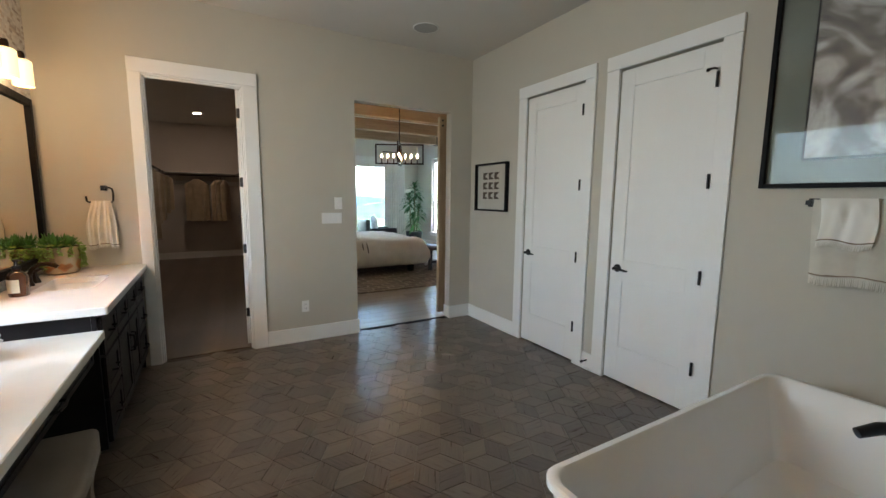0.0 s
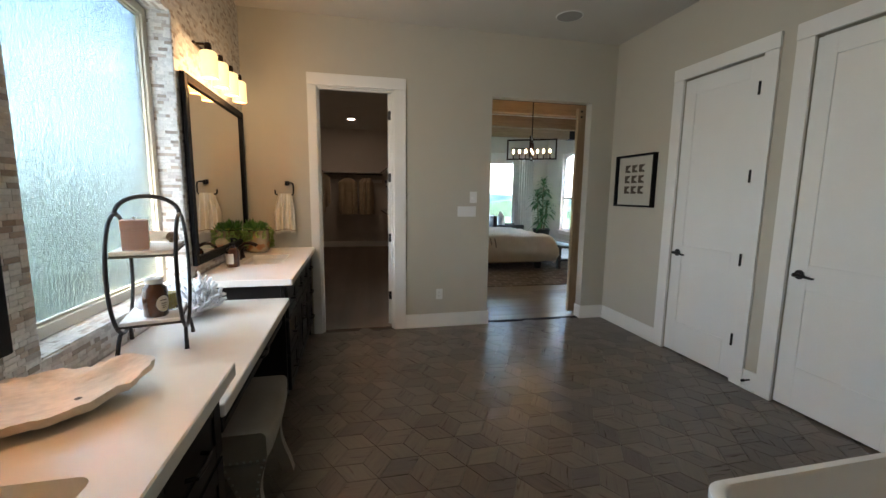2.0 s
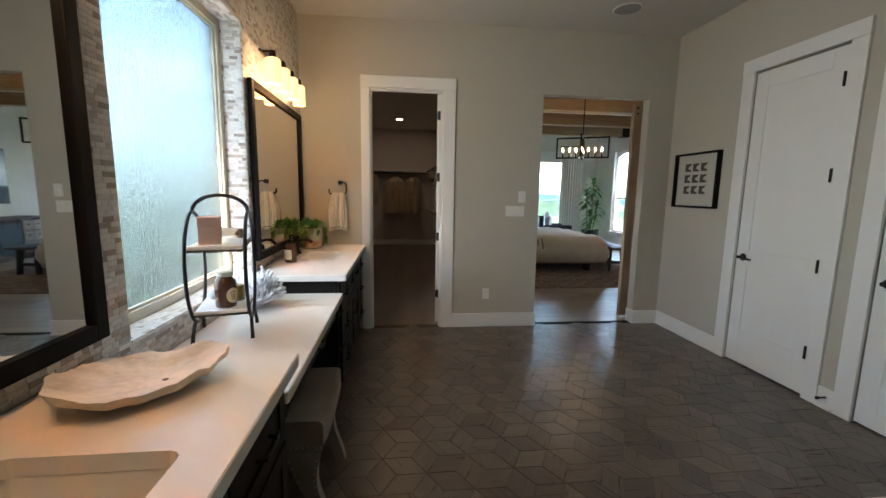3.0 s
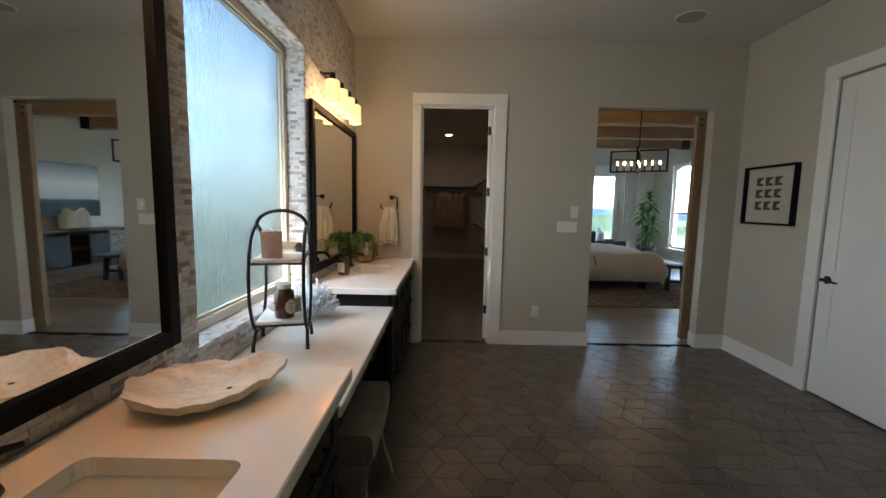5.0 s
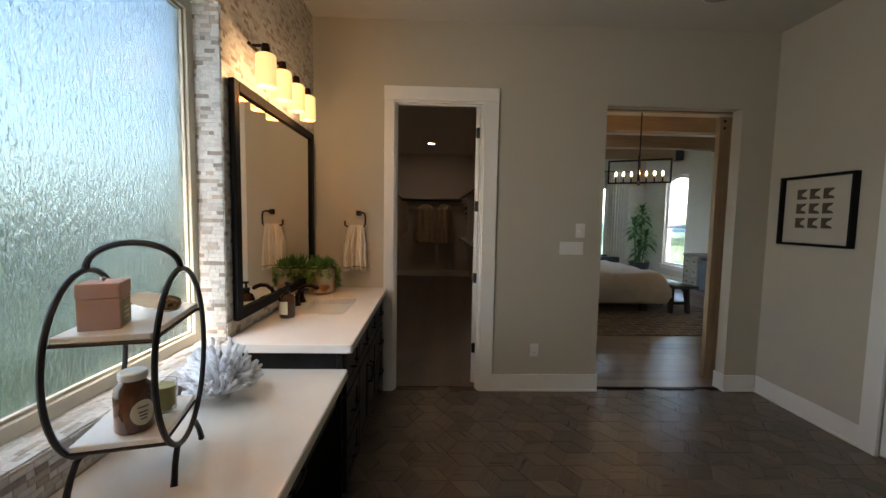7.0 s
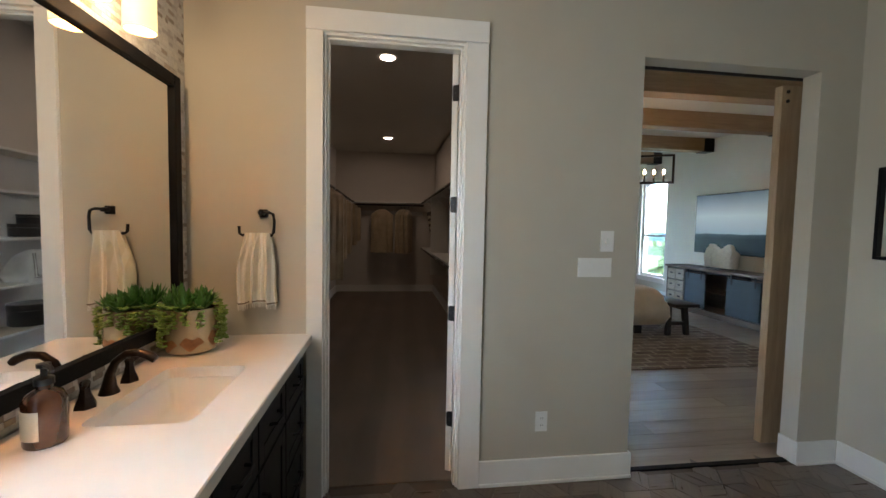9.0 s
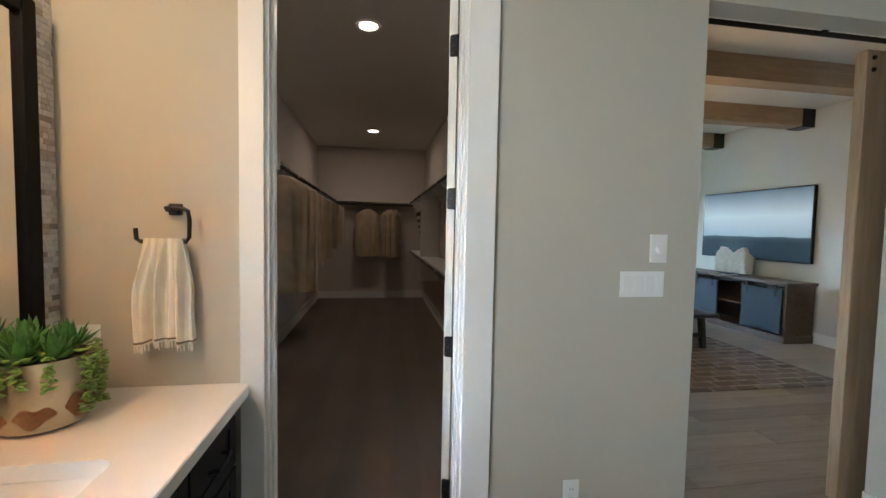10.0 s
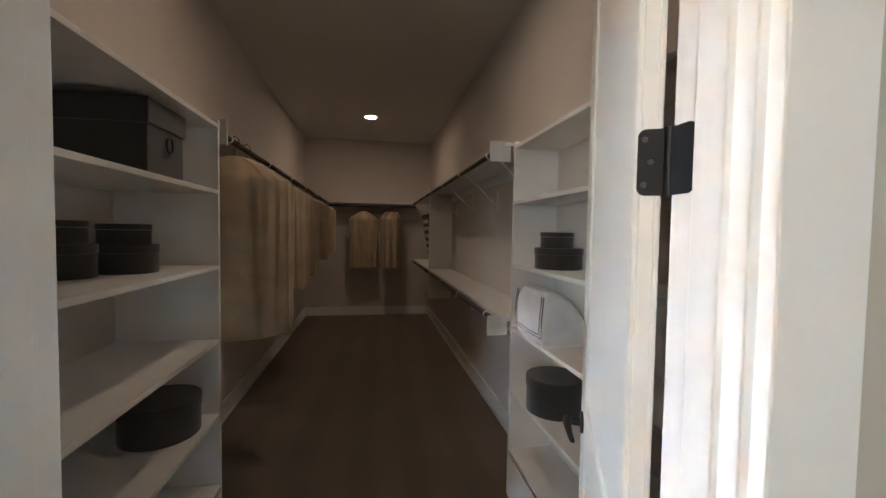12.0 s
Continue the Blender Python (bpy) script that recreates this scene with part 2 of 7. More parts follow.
def tube(bm, pts, r, seg=10, closed=False):
    """A round bar along a path; r may be a list of radii."""
    pts = [Vector(p) for p in pts]
    n = len(pts)
    rings = []
    ref = Vector((0, 0, 1))
    for i, p in enumerate(pts):
        a = pts[(i - 1) % n] if (closed or i) else p
        b = pts[(i + 1) % n] if (closed or i < n - 1) else p
        d = (b - a).normalized()
        if abs(d.dot(ref)) > 0.95:
            ref = Vector((1, 0, 0)) if abs(d.x) < 0.9 else Vector((0, 1, 0))
        u = d.cross(ref).normalized()
        w = u.cross(d).normalized()
        ref = w
        rad = r[i] if isinstance(r, (list, tuple)) else r
        rings.append([bm.verts.new(p + rad * (math.cos(2 * math.pi * k / seg) * u + math.sin(2 * math.pi * k / seg) * w)) for k in range(seg)])
    pairs = list(zip(rings, rings[1:])) + ([(rings[-1], rings[0])] if closed else [])
    for a, b in pairs:
        for k in range(seg):
            bm.faces.new((a[k], a[(k + 1) % seg], b[(k + 1) % seg], b[k]))
    if not closed:
        bm.faces.new(rings[0][::-1])
        bm.faces.new(rings[-1])
    return bm


def rounded(x0, x1, y0, y1, r, seg=6):
    """Corner points of a rounded rectangle, counter-clockwise."""
    out = []
    for cx, cy, a0 in ((x1 - r, y1 - r, 0), (x0 + r, y1 - r, 90), (x0 + r, y0 + r, 180), (x1 - r, y0 + r, 270)):
        for i in range(seg + 1):
            a = radians(a0 + 90 * i / seg)
            out.append((cx + r * math.cos(a), cy + r * math.sin(a)))
    return out


def loft(bm, loops, cap_first=True, cap_last=True):
    """Skins equal loops of points one to the next."""
    rings = [[bm.verts.new(p) for p in lp] for lp in loops]
    n = len(rings[0])
    for a, b in zip(rings, rings[1:]):
        for i in range(n):
            bm.faces.new((a[i], a[(i + 1) % n], b[(i + 1) % n], b[i]))
    if cap_first:
        bm.faces.new(rings[0][::-1])
    if cap_last:
        bm.faces.new(rings[-1])
    return bm


def wrap(bm, r, a0, a1, low, high, n=16, th=0.0008):
    """A thin sheet bent round an upright cylinder; low and high give its edges at u from 0 to 1."""
    cols = []
    for i in range(n + 1):
        u = i / n
        a = a0 + (a1 - a0) * u
        cols.append([((r + d) * math.cos(a), (r + d) * math.sin(a), z) for d, z in ((0, low(u)), (th, low(u)), (th, high(u)), (0, high(u)))])
    return loft(bm, cols)


# ---- the plan, in metres ----
XL, XR, YE, YEB, H = -0.98, 2.84, 4.893, 5.003, 3.03       # vanity wall, door wall, end wall front and back, ceiling
YS = -1.4                                                  # wall behind the tub end
CX0, CX1, CY1 = -1.12, 1.02, 11.70                         # closet
BX0, BX1, BY1, BH = 1.15, 5.88, 12.50, 3.15                # bedroom
DO = (-0.328, 0.405, 2.41)                                 # closet doorway
BO = (1.415, 2.555, 2.412)                                  # bedroom opening
WIN = (2.25, 3.45, 0.87, 2.40)                             # frosted window
W2 = (10.68, 11.55, 0.42, 2.58)                            # tall bedroom window on the screen wall
W1 = (1.7, 5.0, 0.40, 2.66)                                # wide bedroom window on the far wall


def wall(name, boxes, material, label):
    bm = bmesh.new()
    for b in boxes:
        solid(bm, *b)
    return tagged(part(name, bm, material), label, "wall", kind="structure")


wall("wall_west", [(XL - 0.2, XL, YS, WIN[0], 0, H), (XL - 0.2, XL, WIN[1], YE, 0, H), (XL - 0.2, XL, WIN[0], WIN[1], 0, WIN[2]), (XL - 0.2, XL, WIN[0], WIN[1], WIN[3], H)],
     M_GROUT, "vanity wall behind marble mosaic with a frosted window")
wall("wall_north", [(XL - 0.2, DO[0], YE, YEB, 0, H), (DO[1], BO[0], YE, YEB, 0, H), (BO[1], XR + 0.15, YE, YEB, 0, H), (DO[0], DO[1], YE, YEB, DO[2], H), (BO[0], BO[1], YE, YEB, BO[2], H)],
     M_WALL, "greige painted wall with two doorways")
wall("wall_north_screen_side", [(XR + 0.15, BX1 + 0.2, YE, YEB, 0, BH)], M_BED_WALL, "pale painted bedroom wall")
D1, D2, DT = (3.200, 3.918), (2.172, 2.890), 2.42
wall("wall_east", [(XR, XR + 0.15, YS, D2[0], 0, H), (XR, XR + 0.15, D2[1], D1[0], 0, H), (XR, XR + 0.15, D1[1], YE, 0, H), (XR, XR + 0.15, D2[0], D2[1], DT, H), (XR, XR + 0.15, D1[0], D1[1], DT, H)],
     M_WALL, "greige painted wall with two white doors")
wall("wall_south", [(XL - 0.2, XR + 0.15, YS - 0.15, YS, 0, H)], M_WALL, "greige painted wall behind the bathtub")
# Unseen boxes, added to keep outdoor light from leaking round the doors.
wall("wall_behind_doors", [(XR + 0.6, XR + 0.7, YS, YE, 0, H), (XR + 0.15, XR + 0.6, YS - 0.1, YS, 0, H)], M_WALL, "unseen added wall that stops light leaking round the closed doors")
wall("wall_closet_west", [(CX0 - 0.12, CX0, YEB, CY1 + 0.12, 0, H)], M_CLOSET_WALL, "pale painted closet wall")
wall("wall_closet_east", [(CX1, BX0, YEB, BY1 + 0.2, 0, BH)], M_CLOSET_WALL, "pale painted wall between closet and bedroom")
wall("wall_closet_north", [(CX0, CX1, CY1, CY1 + 0.12, 0, H)], M_CLOSET_WALL, "pale painted end wall of the closet")
wall("wall_bedroom_north", [(BX0, W1[0], BY1, BY1 + 0.2, 0, BH), (W1[1], BX1 + 0.2, BY1, BY1 + 0.2, 0, BH), (W1[0], W1[1], BY1, BY1 + 0.2, 0, W1[2]), (W1[0], W1[1], BY1, BY1 + 0.2, W1[3], BH)],
     M_BED_WALL, "pale painted bedroom wall with a wide window")
wall("wall_bedroom_east", [(BX1, BX1 + 0.2, YEB, W2[0], 0, BH), (BX1, BX1 + 0.2, W2[1], BY1, 0, BH), (BX1, BX1 + 0.2, W2[0], W2[1], 0, W2[2]), (BX1, BX1 + 0.2, W2[0], W2[1], W2[3], BH)],
     M_BED_WALL, "pale painted bedroom wall with a tall window")
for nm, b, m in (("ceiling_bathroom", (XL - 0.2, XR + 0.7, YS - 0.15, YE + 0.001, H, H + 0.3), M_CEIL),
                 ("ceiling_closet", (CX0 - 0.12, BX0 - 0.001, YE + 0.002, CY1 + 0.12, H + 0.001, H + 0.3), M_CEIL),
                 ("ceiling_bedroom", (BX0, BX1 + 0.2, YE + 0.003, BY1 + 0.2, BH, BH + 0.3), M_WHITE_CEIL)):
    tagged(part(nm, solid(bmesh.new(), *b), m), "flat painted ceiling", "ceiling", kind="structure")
floor_bath = tagged(part("floor_bathroom", solid(bmesh.new(), XL, XR + 0.7, YS, YE + 0.07, -0.2, -0.006), M_GROUT), "dark taupe rhombus tile floor", "floor", kind="structure")
tagged(part("floor_closet", solid(bmesh.new(), CX0, CX1, YE + 0.07, CY1, -0.2, 0.004), M_CARPET), "brown cut-pile carpet", "floor", kind="structure")
floor_bed = tagged(part("floor_bedroom", solid(bmesh.new(), BX0, BX1, YE + 0.07, BY1, -0.2, -0.008), M_GROUT), "greige oak plank floor", "floor", kind="structure")
# ---- more materials ----
M_LINEN = cloth("oatmeal_towel_linen", (0.56, 0.52, 0.44), ("Y", 0.30, (0.78, 0.76, 0.70)))
M_FRINGE = cloth("pale_towel_fringe", (0.74, 0.71, 0.64))
M_HANDTOWEL = cloth("ivory_hand_towel", (0.70, 0.65, 0.54), ("X", 0.16, (0.82, 0.79, 0.72)))
M_STOOL = cloth("taupe_upholstery", (0.25, 0.215, 0.175), weave=500)
M_NAIL = surface("pewter_nailhead", (0.42, 0.40, 0.37), 0.3, metal=1.0, bump=0.0)
M_DRIFT = surface("bleached_teak", (0.72, 0.61, 0.49), 0.6, var=0.2, scale=11, fine=75, bump=1.0, stretch=(0.5, 1, 1))
M_MARBLE = surface("white_marble_slab", (0.76, 0.74, 0.71), 0.2, var=0.06, scale=7, bump=0.0)
M_PINK = surface("dusty_pink_card", (0.50, 0.36, 0.31), 0.6, var=0.05, bump=0.1)
M_OLIVE = surface("olive_label", (0.25, 0.25, 0.09), 0.6, var=0.1)
M_CREAM = surface("cream_label", (0.62, 0.57, 0.44), 0.6, var=0.08)
M_INK = surface("dark_ink", (0.08, 0.06, 0.045), 0.7)
M_AMBER = surface("amber_bottle_glass", (0.055, 0.018, 0.007), 0.07, var=0.15, bump=0.0, coat=0.5)
M_LID = surface("white_screw_lid", (0.66, 0.65, 0.62), 0.35, metal=0.2, var=0.05)
M_CORAL = surface("white_resin_coral", (0.66, 0.68, 0.70), 0.6, var=0.08, fine=60, bump=0.35)
M_CANDLE = surface("mustard_candle_wax", (0.50, 0.42, 0.13), 0.4, var=0.08)
M_GOLDPOT = surface("champagne_glazed_planter", (0.58, 0.46, 0.31), 0.22, metal=0.55, var=0.08, bump=0.02)
M_RUST = surface("bare_wood_planter_patch", (0.24, 0.10, 0.035), 0.6, var=0.35, scale=30)
M_LEAF = surface("succulent_leaf", (0.07, 0.19, 0.035), 0.42, var=0.4, scale=14, bump=0.1)
M_LEAF2 = surface("trailing_succulent_bead", (0.20, 0.30, 0.06), 0.45, var=0.3, scale=20, bump=0.1)
M_SOIL = surface("dark_moss", (0.03, 0.04, 0.015), 0.95, var=0.4, bump=0.8)
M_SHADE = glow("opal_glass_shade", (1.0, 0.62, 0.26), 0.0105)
M_MAT = surface("green_grey_art_mount", (0.075, 0.085, 0.065), 0.7, var=0.04, bump=0.1)
M_MATW = surface("linen_art_mount", (0.50, 0.47, 0.41), 0.8, var=0.04, fine=400, bump=0.3)
M_VANE = surface("sliding_window_vinyl", (0.48, 0.44, 0.34), 0.4, var=0.03)
M_SPK = surface("painted_speaker_mesh", (0.34, 0.33, 0.31), 0.7, var=0.06, fine=900, bump=0.8)


def painting(name, stops, scale):
    m, nt, p = nodes_of(name)
    tc = nt.nodes.new("ShaderNodeTexCoord")
    n = put(nt, "ShaderNodeTexNoise", Scale=scale, Detail=6.0, Distortion=2.2)
    nt.links.new(tc.outputs["Object"], n.inputs["Vector"])
    nt.links.new(ramp(nt, n.outputs[0], stops), p.inputs["Base Color"])
    p.inputs["Roughness"].default_value = 0.6
    return m


M_ABSTRACT = painting("storm_toned_abstract", [(0.25, (0.03, 0.028, 0.025)), (0.42, (0.12, 0.10, 0.085)), (0.55, (0.30, 0.29, 0.27)), (0.75, (0.55, 0.53, 0.50))], 3.2)


def local_thing(name, m, label, category, group="", kind=""):
    ob = new(name)
    ob.empty_display_size = 0.1
    ob.matrix_world = m
    return tagged(ob, label, category, group, kind)


# ---- trim of the bathroom ----
def casing(name, parent_at, boxes, label):
    t = thing(name, parent_at, label, "door trim", kind="structure")
    for nm, b in boxes:
        block(nm, *b, M_TRIM, t, 0.0025)
    return t


casing("trim_closet_doorway", (DO[0], YE, 0), [
    ("side_casing", (DO[0] - 0.078, DO[0] + 0.004, YE - 0.022, YE - 0.001, 0, DO[2] - 0.004)),
    ("side_casing", (DO[1] - 0.004, DO[1] + 0.112, YE - 0.022, YE - 0.001, 0, DO[2] - 0.004)),
    ("head_casing", (DO[0] - 0.080, DO[1] + 0.114, YE - 0.025, YE - 0.001, DO[2] - 0.003, DO[2] + 0.105)),
    ("jamb", (DO[0], DO[0] + 0.017, YE - 0.002, YEB + 0.002, 0, DO[2] - 0.017)),
    ("jamb", (DO[1] - 0.017, DO[1], YE - 0.002, YEB + 0.002, 0, DO[2] - 0.017)),
    ("head_jamb", (DO[0] + 0.0005, DO[1] - 0.0005, YE - 0.001, YEB + 0.001, DO[2] - 0.017, DO[2] - 0.0005)),
    ("stop", (DO[0] + 0.017, DO[0] + 0.028, YE + 0.022, YE + 0.066, 0, DO[2] - 0.028)),
    ("stop", (DO[1] - 0.028, DO[1] - 0.017, YE + 0.022, YE + 0.066, 0, DO[2] - 0.028)),
    ("head_stop", (DO[0] + 0.018, DO[1] - 0.018, YE + 0.023, YE + 0.067, DO[2] - 0.028, DO[2] - 0.017)),
    ("side_casing", (DO[0] - 0.108, DO[0] + 0.004, YEB + 0.003, YEB + 0.022, 0, DO[2] - 0.004)),
    ("side_casing", (DO[1] + 0.01, DO[1] + 0.112, YEB + 0.003, YEB + 0.022, 0, DO[2] - 0.004)),
], "white painted flat door casing round the closet doorway")
for d, nm in ((D1, "trim_door_1"), (D2, "trim_door_2")):
    casing(nm, (XR, d[0], 0), [
        ("side_casing", (XR - 0.022, XR - 0.001, d[0] - 0.10, d[0] + 0.004, 0, DT - 0.004)),
        ("side_casing", (XR - 0.022, XR - 0.001, d[1] - 0.004, d[1] + 0.105, 0, DT - 0.004)),
        ("head_casing", (XR - 0.025, XR - 0.001, d[0] - 0.102, d[1] + 0.107, DT - 0.003, DT + 0.10)),
        ("stop", (XR + 0.052, XR + 0.066, d[0] + 0.001, d[0] + 0.02, 0, DT)),
        ("stop", (XR + 0.052, XR + 0.066, d[1] - 0.02, d[1] - 0.001, 0, DT)),
        ("head_stop", (XR + 0.052, XR + 0.066, d[0] + 0.02, d[1] - 0.02, DT - 0.02, DT - 0.001)),
    ], "white painted flat door casing")

BASE_H = 0.145


def baseboard(name, pieces):
    t = thing(name, (pieces[0][0], pieces[0][2], 0), "white painted tall baseboard with a shoe moulding", "baseboard", kind="structure")
    for x0, x1, y0, y1 in pieces:
        block("board", x0, x1, y0, y1, 0, BASE_H, M_TRIM, t, 0.003)
        g = 0.011
        if abs(x1 - x0) > abs(y1 - y0):
            side = (y0 - g, y0 - 0.0005) if y1 in (YE - 0.001, CY1 - 0.001) else (y1 + 0.0005, y1 + g)
            block("shoe_moulding", x0, x1, side[0], side[1], 0, 0.02, M_TRIM, t, 0.004)
        else:
            side = (x0 - g, x0 - 0.0005) if x1 > x0 and abs(x1 - XR) < 0.01 or abs(x1 - CX1) < 0.01 or abs(x1 - BX1) < 0.01 else (x1 + 0.0005, x1 + g)
            block("shoe_moulding", side[0], side[1], y0, y1, 0, 0.02, M_TRIM, t, 0.004)


baseboard("baseboard_north", [(DO[1] + 0.113, BO[0] + 0.014, YE - 0.016, YE - 0.001), (BO[1] - 0.014, XR - 0.016, YE - 0.016, YE - 0.001)])
baseboard("baseboard_east", [(XR - 0.016, XR - 0.001, D1[1] + 0.106, YE - 0.017), (XR - 0.016, XR - 0.001, D2[1] + 0.106, D1[0] - 0.101), (XR - 0.016, XR - 0.001, YS, D2[0] - 0.101)])
t = thing("baseboard_opening_returns", (BO[1], YE, 0), "white painted baseboard round the bedroom opening", "baseboard", kind="structure")
block("board", BO[1] - 0.0145, BO[1] - 0.0005, YE - 0.0005, YEB, 0, BASE_H, M_TRIM, t)
block("board", BO[0] + 0.0005, BO[0] + 0.0145, YE - 0.0005, YEB, 0, BASE_H, M_TRIM, t)


# ---- doors ----
M_NAIL_DARK = surface("dark_screw_head", (0.07, 0.068, 0.066), 0.35, metal=0.9, var=0.1, bump=0.0)


def hinge_leaf(x0, x1, y0, y1, z, round_low):
    """A thin plate with the two corners away from its barrel rounded."""
    r, pts = 0.010, []
    for cz, a0 in ((z - 0.044 + r, 180), (z + 0.044 - r, 90)):
        for i in range(5):
            a = radians(a0 + (90 * i / 4 if a0 == 180 else 90 - 90 * i / 4))
            pts.append((y0 + r + r * math.cos(a), cz + r * math.sin(a)) if round_low else (y1 - r - r * math.cos(a), cz + r * math.sin(a)))
    far = y1 if round_low else y0
    low, high = sorted(pts[:5], key=lambda p: p[1]), sorted(pts[5:], key=lambda p: p[1])
    ring = [(far, z - 0.044)] + low + high + [(far, z + 0.044)]
    return loft(bmesh.new(), [[(x, y, q) for y, q in ring] for x in (x0, x1)])


def door(m, w, label, h=2.40, th=0.043, hinge_back=False):
    """Two-panel door in its own frame: x across from the handle side, the face looks along -y."""
    t = local_thing("door", m, label, "door", "white two-panel doors")
    st = 0.115
    part("leaf", solid(bmesh.new(), 0.003, w - 0.003, 0.008, th - 0.008, 0.012, h, 0.001, 1), M_TRIM, t)
    z1, z2, z3, z4 = 0.295, 0.82, 0.985, h - 0.125
    for nm, bx in (("stile", (0.003, st, 0.0, 0.008, 0.012, h)), ("stile", (w - st, w - 0.003, 0.0, 0.008, 0.012, h)),
                   ("bottom_rail", (st, w - st, 0.0, 0.008, 0.012, z1)), ("lock_rail", (st, w - st, 0.0, 0.008, z2, z3)), ("top_rail", (st, w - st, 0.0, 0.008, z4, h))):
        part(nm, solid(bmesh.new(), *bx, 0.0018, 1), M_TRIM, t)
        bk = (bx[0], bx[1], th - 0.0078, th, bx[4], bx[5])
        part(nm, solid(bmesh.new(), *bk, 0.0018, 1), M_TRIM, t)
    for s, y in ((-1, 0.0), (1, th)):
        k = lathe(bmesh.new(), [(0.031, 0), (0.031, 0.006), (0.012, 0.010), (0.011, 0.034)], (0.07, y, 0.915), 20, Matrix.Rotation(radians(90 * -s), 3, "X"))
        k = part("handle", k, M_BLACK, t, "black metal lever handle", True)
        yy = y + s * 0.042
        part("lever", tube(bmesh.new(), [(0.062, yy, 0.915), (0.09, yy + s * 0.004, 0.917), (0.13, yy, 0.912), (0.165, yy - s * 0.006, 0.906), (0.178, yy - s * 0.008, 0.908)], [0.014, 0.012, 0.009, 0.008, 0.006]), M_BLACK, k, "", True)
    block("latch_plate", 0.0005, 0.003, 0.006, th - 0.006, 0.88, 0.95, M_BLACK, t, 0.0005)
    for z in (0.326, 0.946, 1.567, 2.186):
        xb, yb = (w - 0.004, th + 0.008) if hinge_back else (w - 0.022, -0.014)
        hg = part("hinge", tube(bmesh.new(), [(xb, yb, z - 0.046), (xb, yb, z + 0.046)], 0.0085, 10), M_BLACK, t, "black butt hinge", True)
        part("hinge_leaf", hinge_leaf(w - 0.0029, w - 0.0006, *((0.004, th + 0.004) if hinge_back else (-0.012, th - 0.007)), z, hinge_back), M_BLACK, hg)
        for dz, dy in ((-0.03, 0.012), (0.0, 0.02), (0.03, 0.012)):
            if hinge_back:
                part("screw", lathe(bmesh.new(), [(0.0042, 0.0), (0.0036, 0.0009), (0.0, 0.0009)], (w - 0.0006, dy, z + dz), 8, Matrix.Rotation(radians(90), 3, "Y")), M_NAIL_DARK, hg)
    return t


door(pose(XR + 0.006, D1[1] - 0.004, 0, 0, 0, -90), D1[1] - D1[0] - 0.008, "closed white two-panel door beside the framed art")
dr2 = door(pose(XR + 0.006, D2[1] - 0.004, 0, 0, 0, -90), D2[1] - D2[0] - 0.008, "closed white two-panel door with a hinge-pin stop")
part("hinge_pin_stop", tube(bmesh.new(), [(0.688, -0.016, 2.243), (0.675, -0.03, 2.25), (0.635, -0.028, 2.252), (0.63, -0.016, 2.25)], [0.006, 0.006, 0.007, 0.012]), M_BLACK, dr2, "black hinge-pin door stop", True)
wl, ang = 0.715, radians(25)
near_edge = Vector((DO[1] - 0.024, YEB + 0.010, 0)) + 0.035 * Vector((-math.cos(ang), math.sin(ang), 0))
far_edge = near_edge + wl * Vector((math.sin(ang), math.cos(ang), 0))
door(pose(far_edge.x, far_edge.y, 0.004, 0, 0, -115), wl, "open white two-panel closet door with black hinges", th=0.035, hinge_back=True)
for z in (0.33, 0.95, 1.571, 2.19):
    tagged(part("hinge_plate", hinge_leaf(DO[1] - 0.0190, DO[1] - 0.0168, YEB - 0.036, YEB + 0.006, z, True), M_BLACK), "black hinge plate on the closet door jamb", "hinge", "closet door hinge plates")
bm = bmesh.new()
tube(bm, [(XR - 0.02, 3.04, 0.085), (XR - 0.075, 3.04, 0.085)], 0.006)
tube(bm, [(XR - 0.075, 3.04, 0.085), (XR - 0.09, 3.04, 0.085)], 0.011)
tagged(part("door_stop", bm, M_BLACK, smooth=True), "black rod door stop on the baseboard", "door stop")


# ---- vanity ----
def front(t, y0, y1, z0, z1, x, handle=None):
    """A framed drawer or door front on the vanity's face."""
    f = block("drawer_front" if handle == "drawer" else "cabinet_door", x, x + 0.014, y0, y1, z0, z1, M_BLACKWOOD, t, 0.002)
    w = min(0.055, (z1 - z0) * 0.28)
    for b in ((y0, y0 + w, z0, z1), (y1 - w, y1, z0, z1), (y0 + w, y1 - w, z0, z0 + w), (y0 + w, y1 - w, z1 - w, z1)):
        part("frame_rail", solid(bmesh.new(), x + 0.0142, x + 0.021, *b, 0.0015, 1), M_BLACKWOOD, f)
    if handle == "drawer":
        yc, zc = (y0 + y1) / 2, (z0 + z1) / 2
        pts = [(x + 0.02, yc - 0.055, zc), (x + 0.045, yc - 0.05, zc), (x + 0.05, yc, zc), (x + 0.045, yc + 0.05, zc), (x + 0.02, yc + 0.055, zc)]
    else:
        yc, zc = (y1 - 0.03 if handle == "far" else y0 + 0.03), z1 - 0.14
        pts = [(x + 0.02, yc, zc - 0.055), (x + 0.045, yc, zc - 0.05), (x + 0.05, yc, zc), (x + 0.045, yc, zc + 0.05), (x + 0.02, yc, zc + 0.055)]
    part("pull", tube(bmesh.new(), pts, 0.0065, 8), M_BLACK, f, "black bar pull", True)


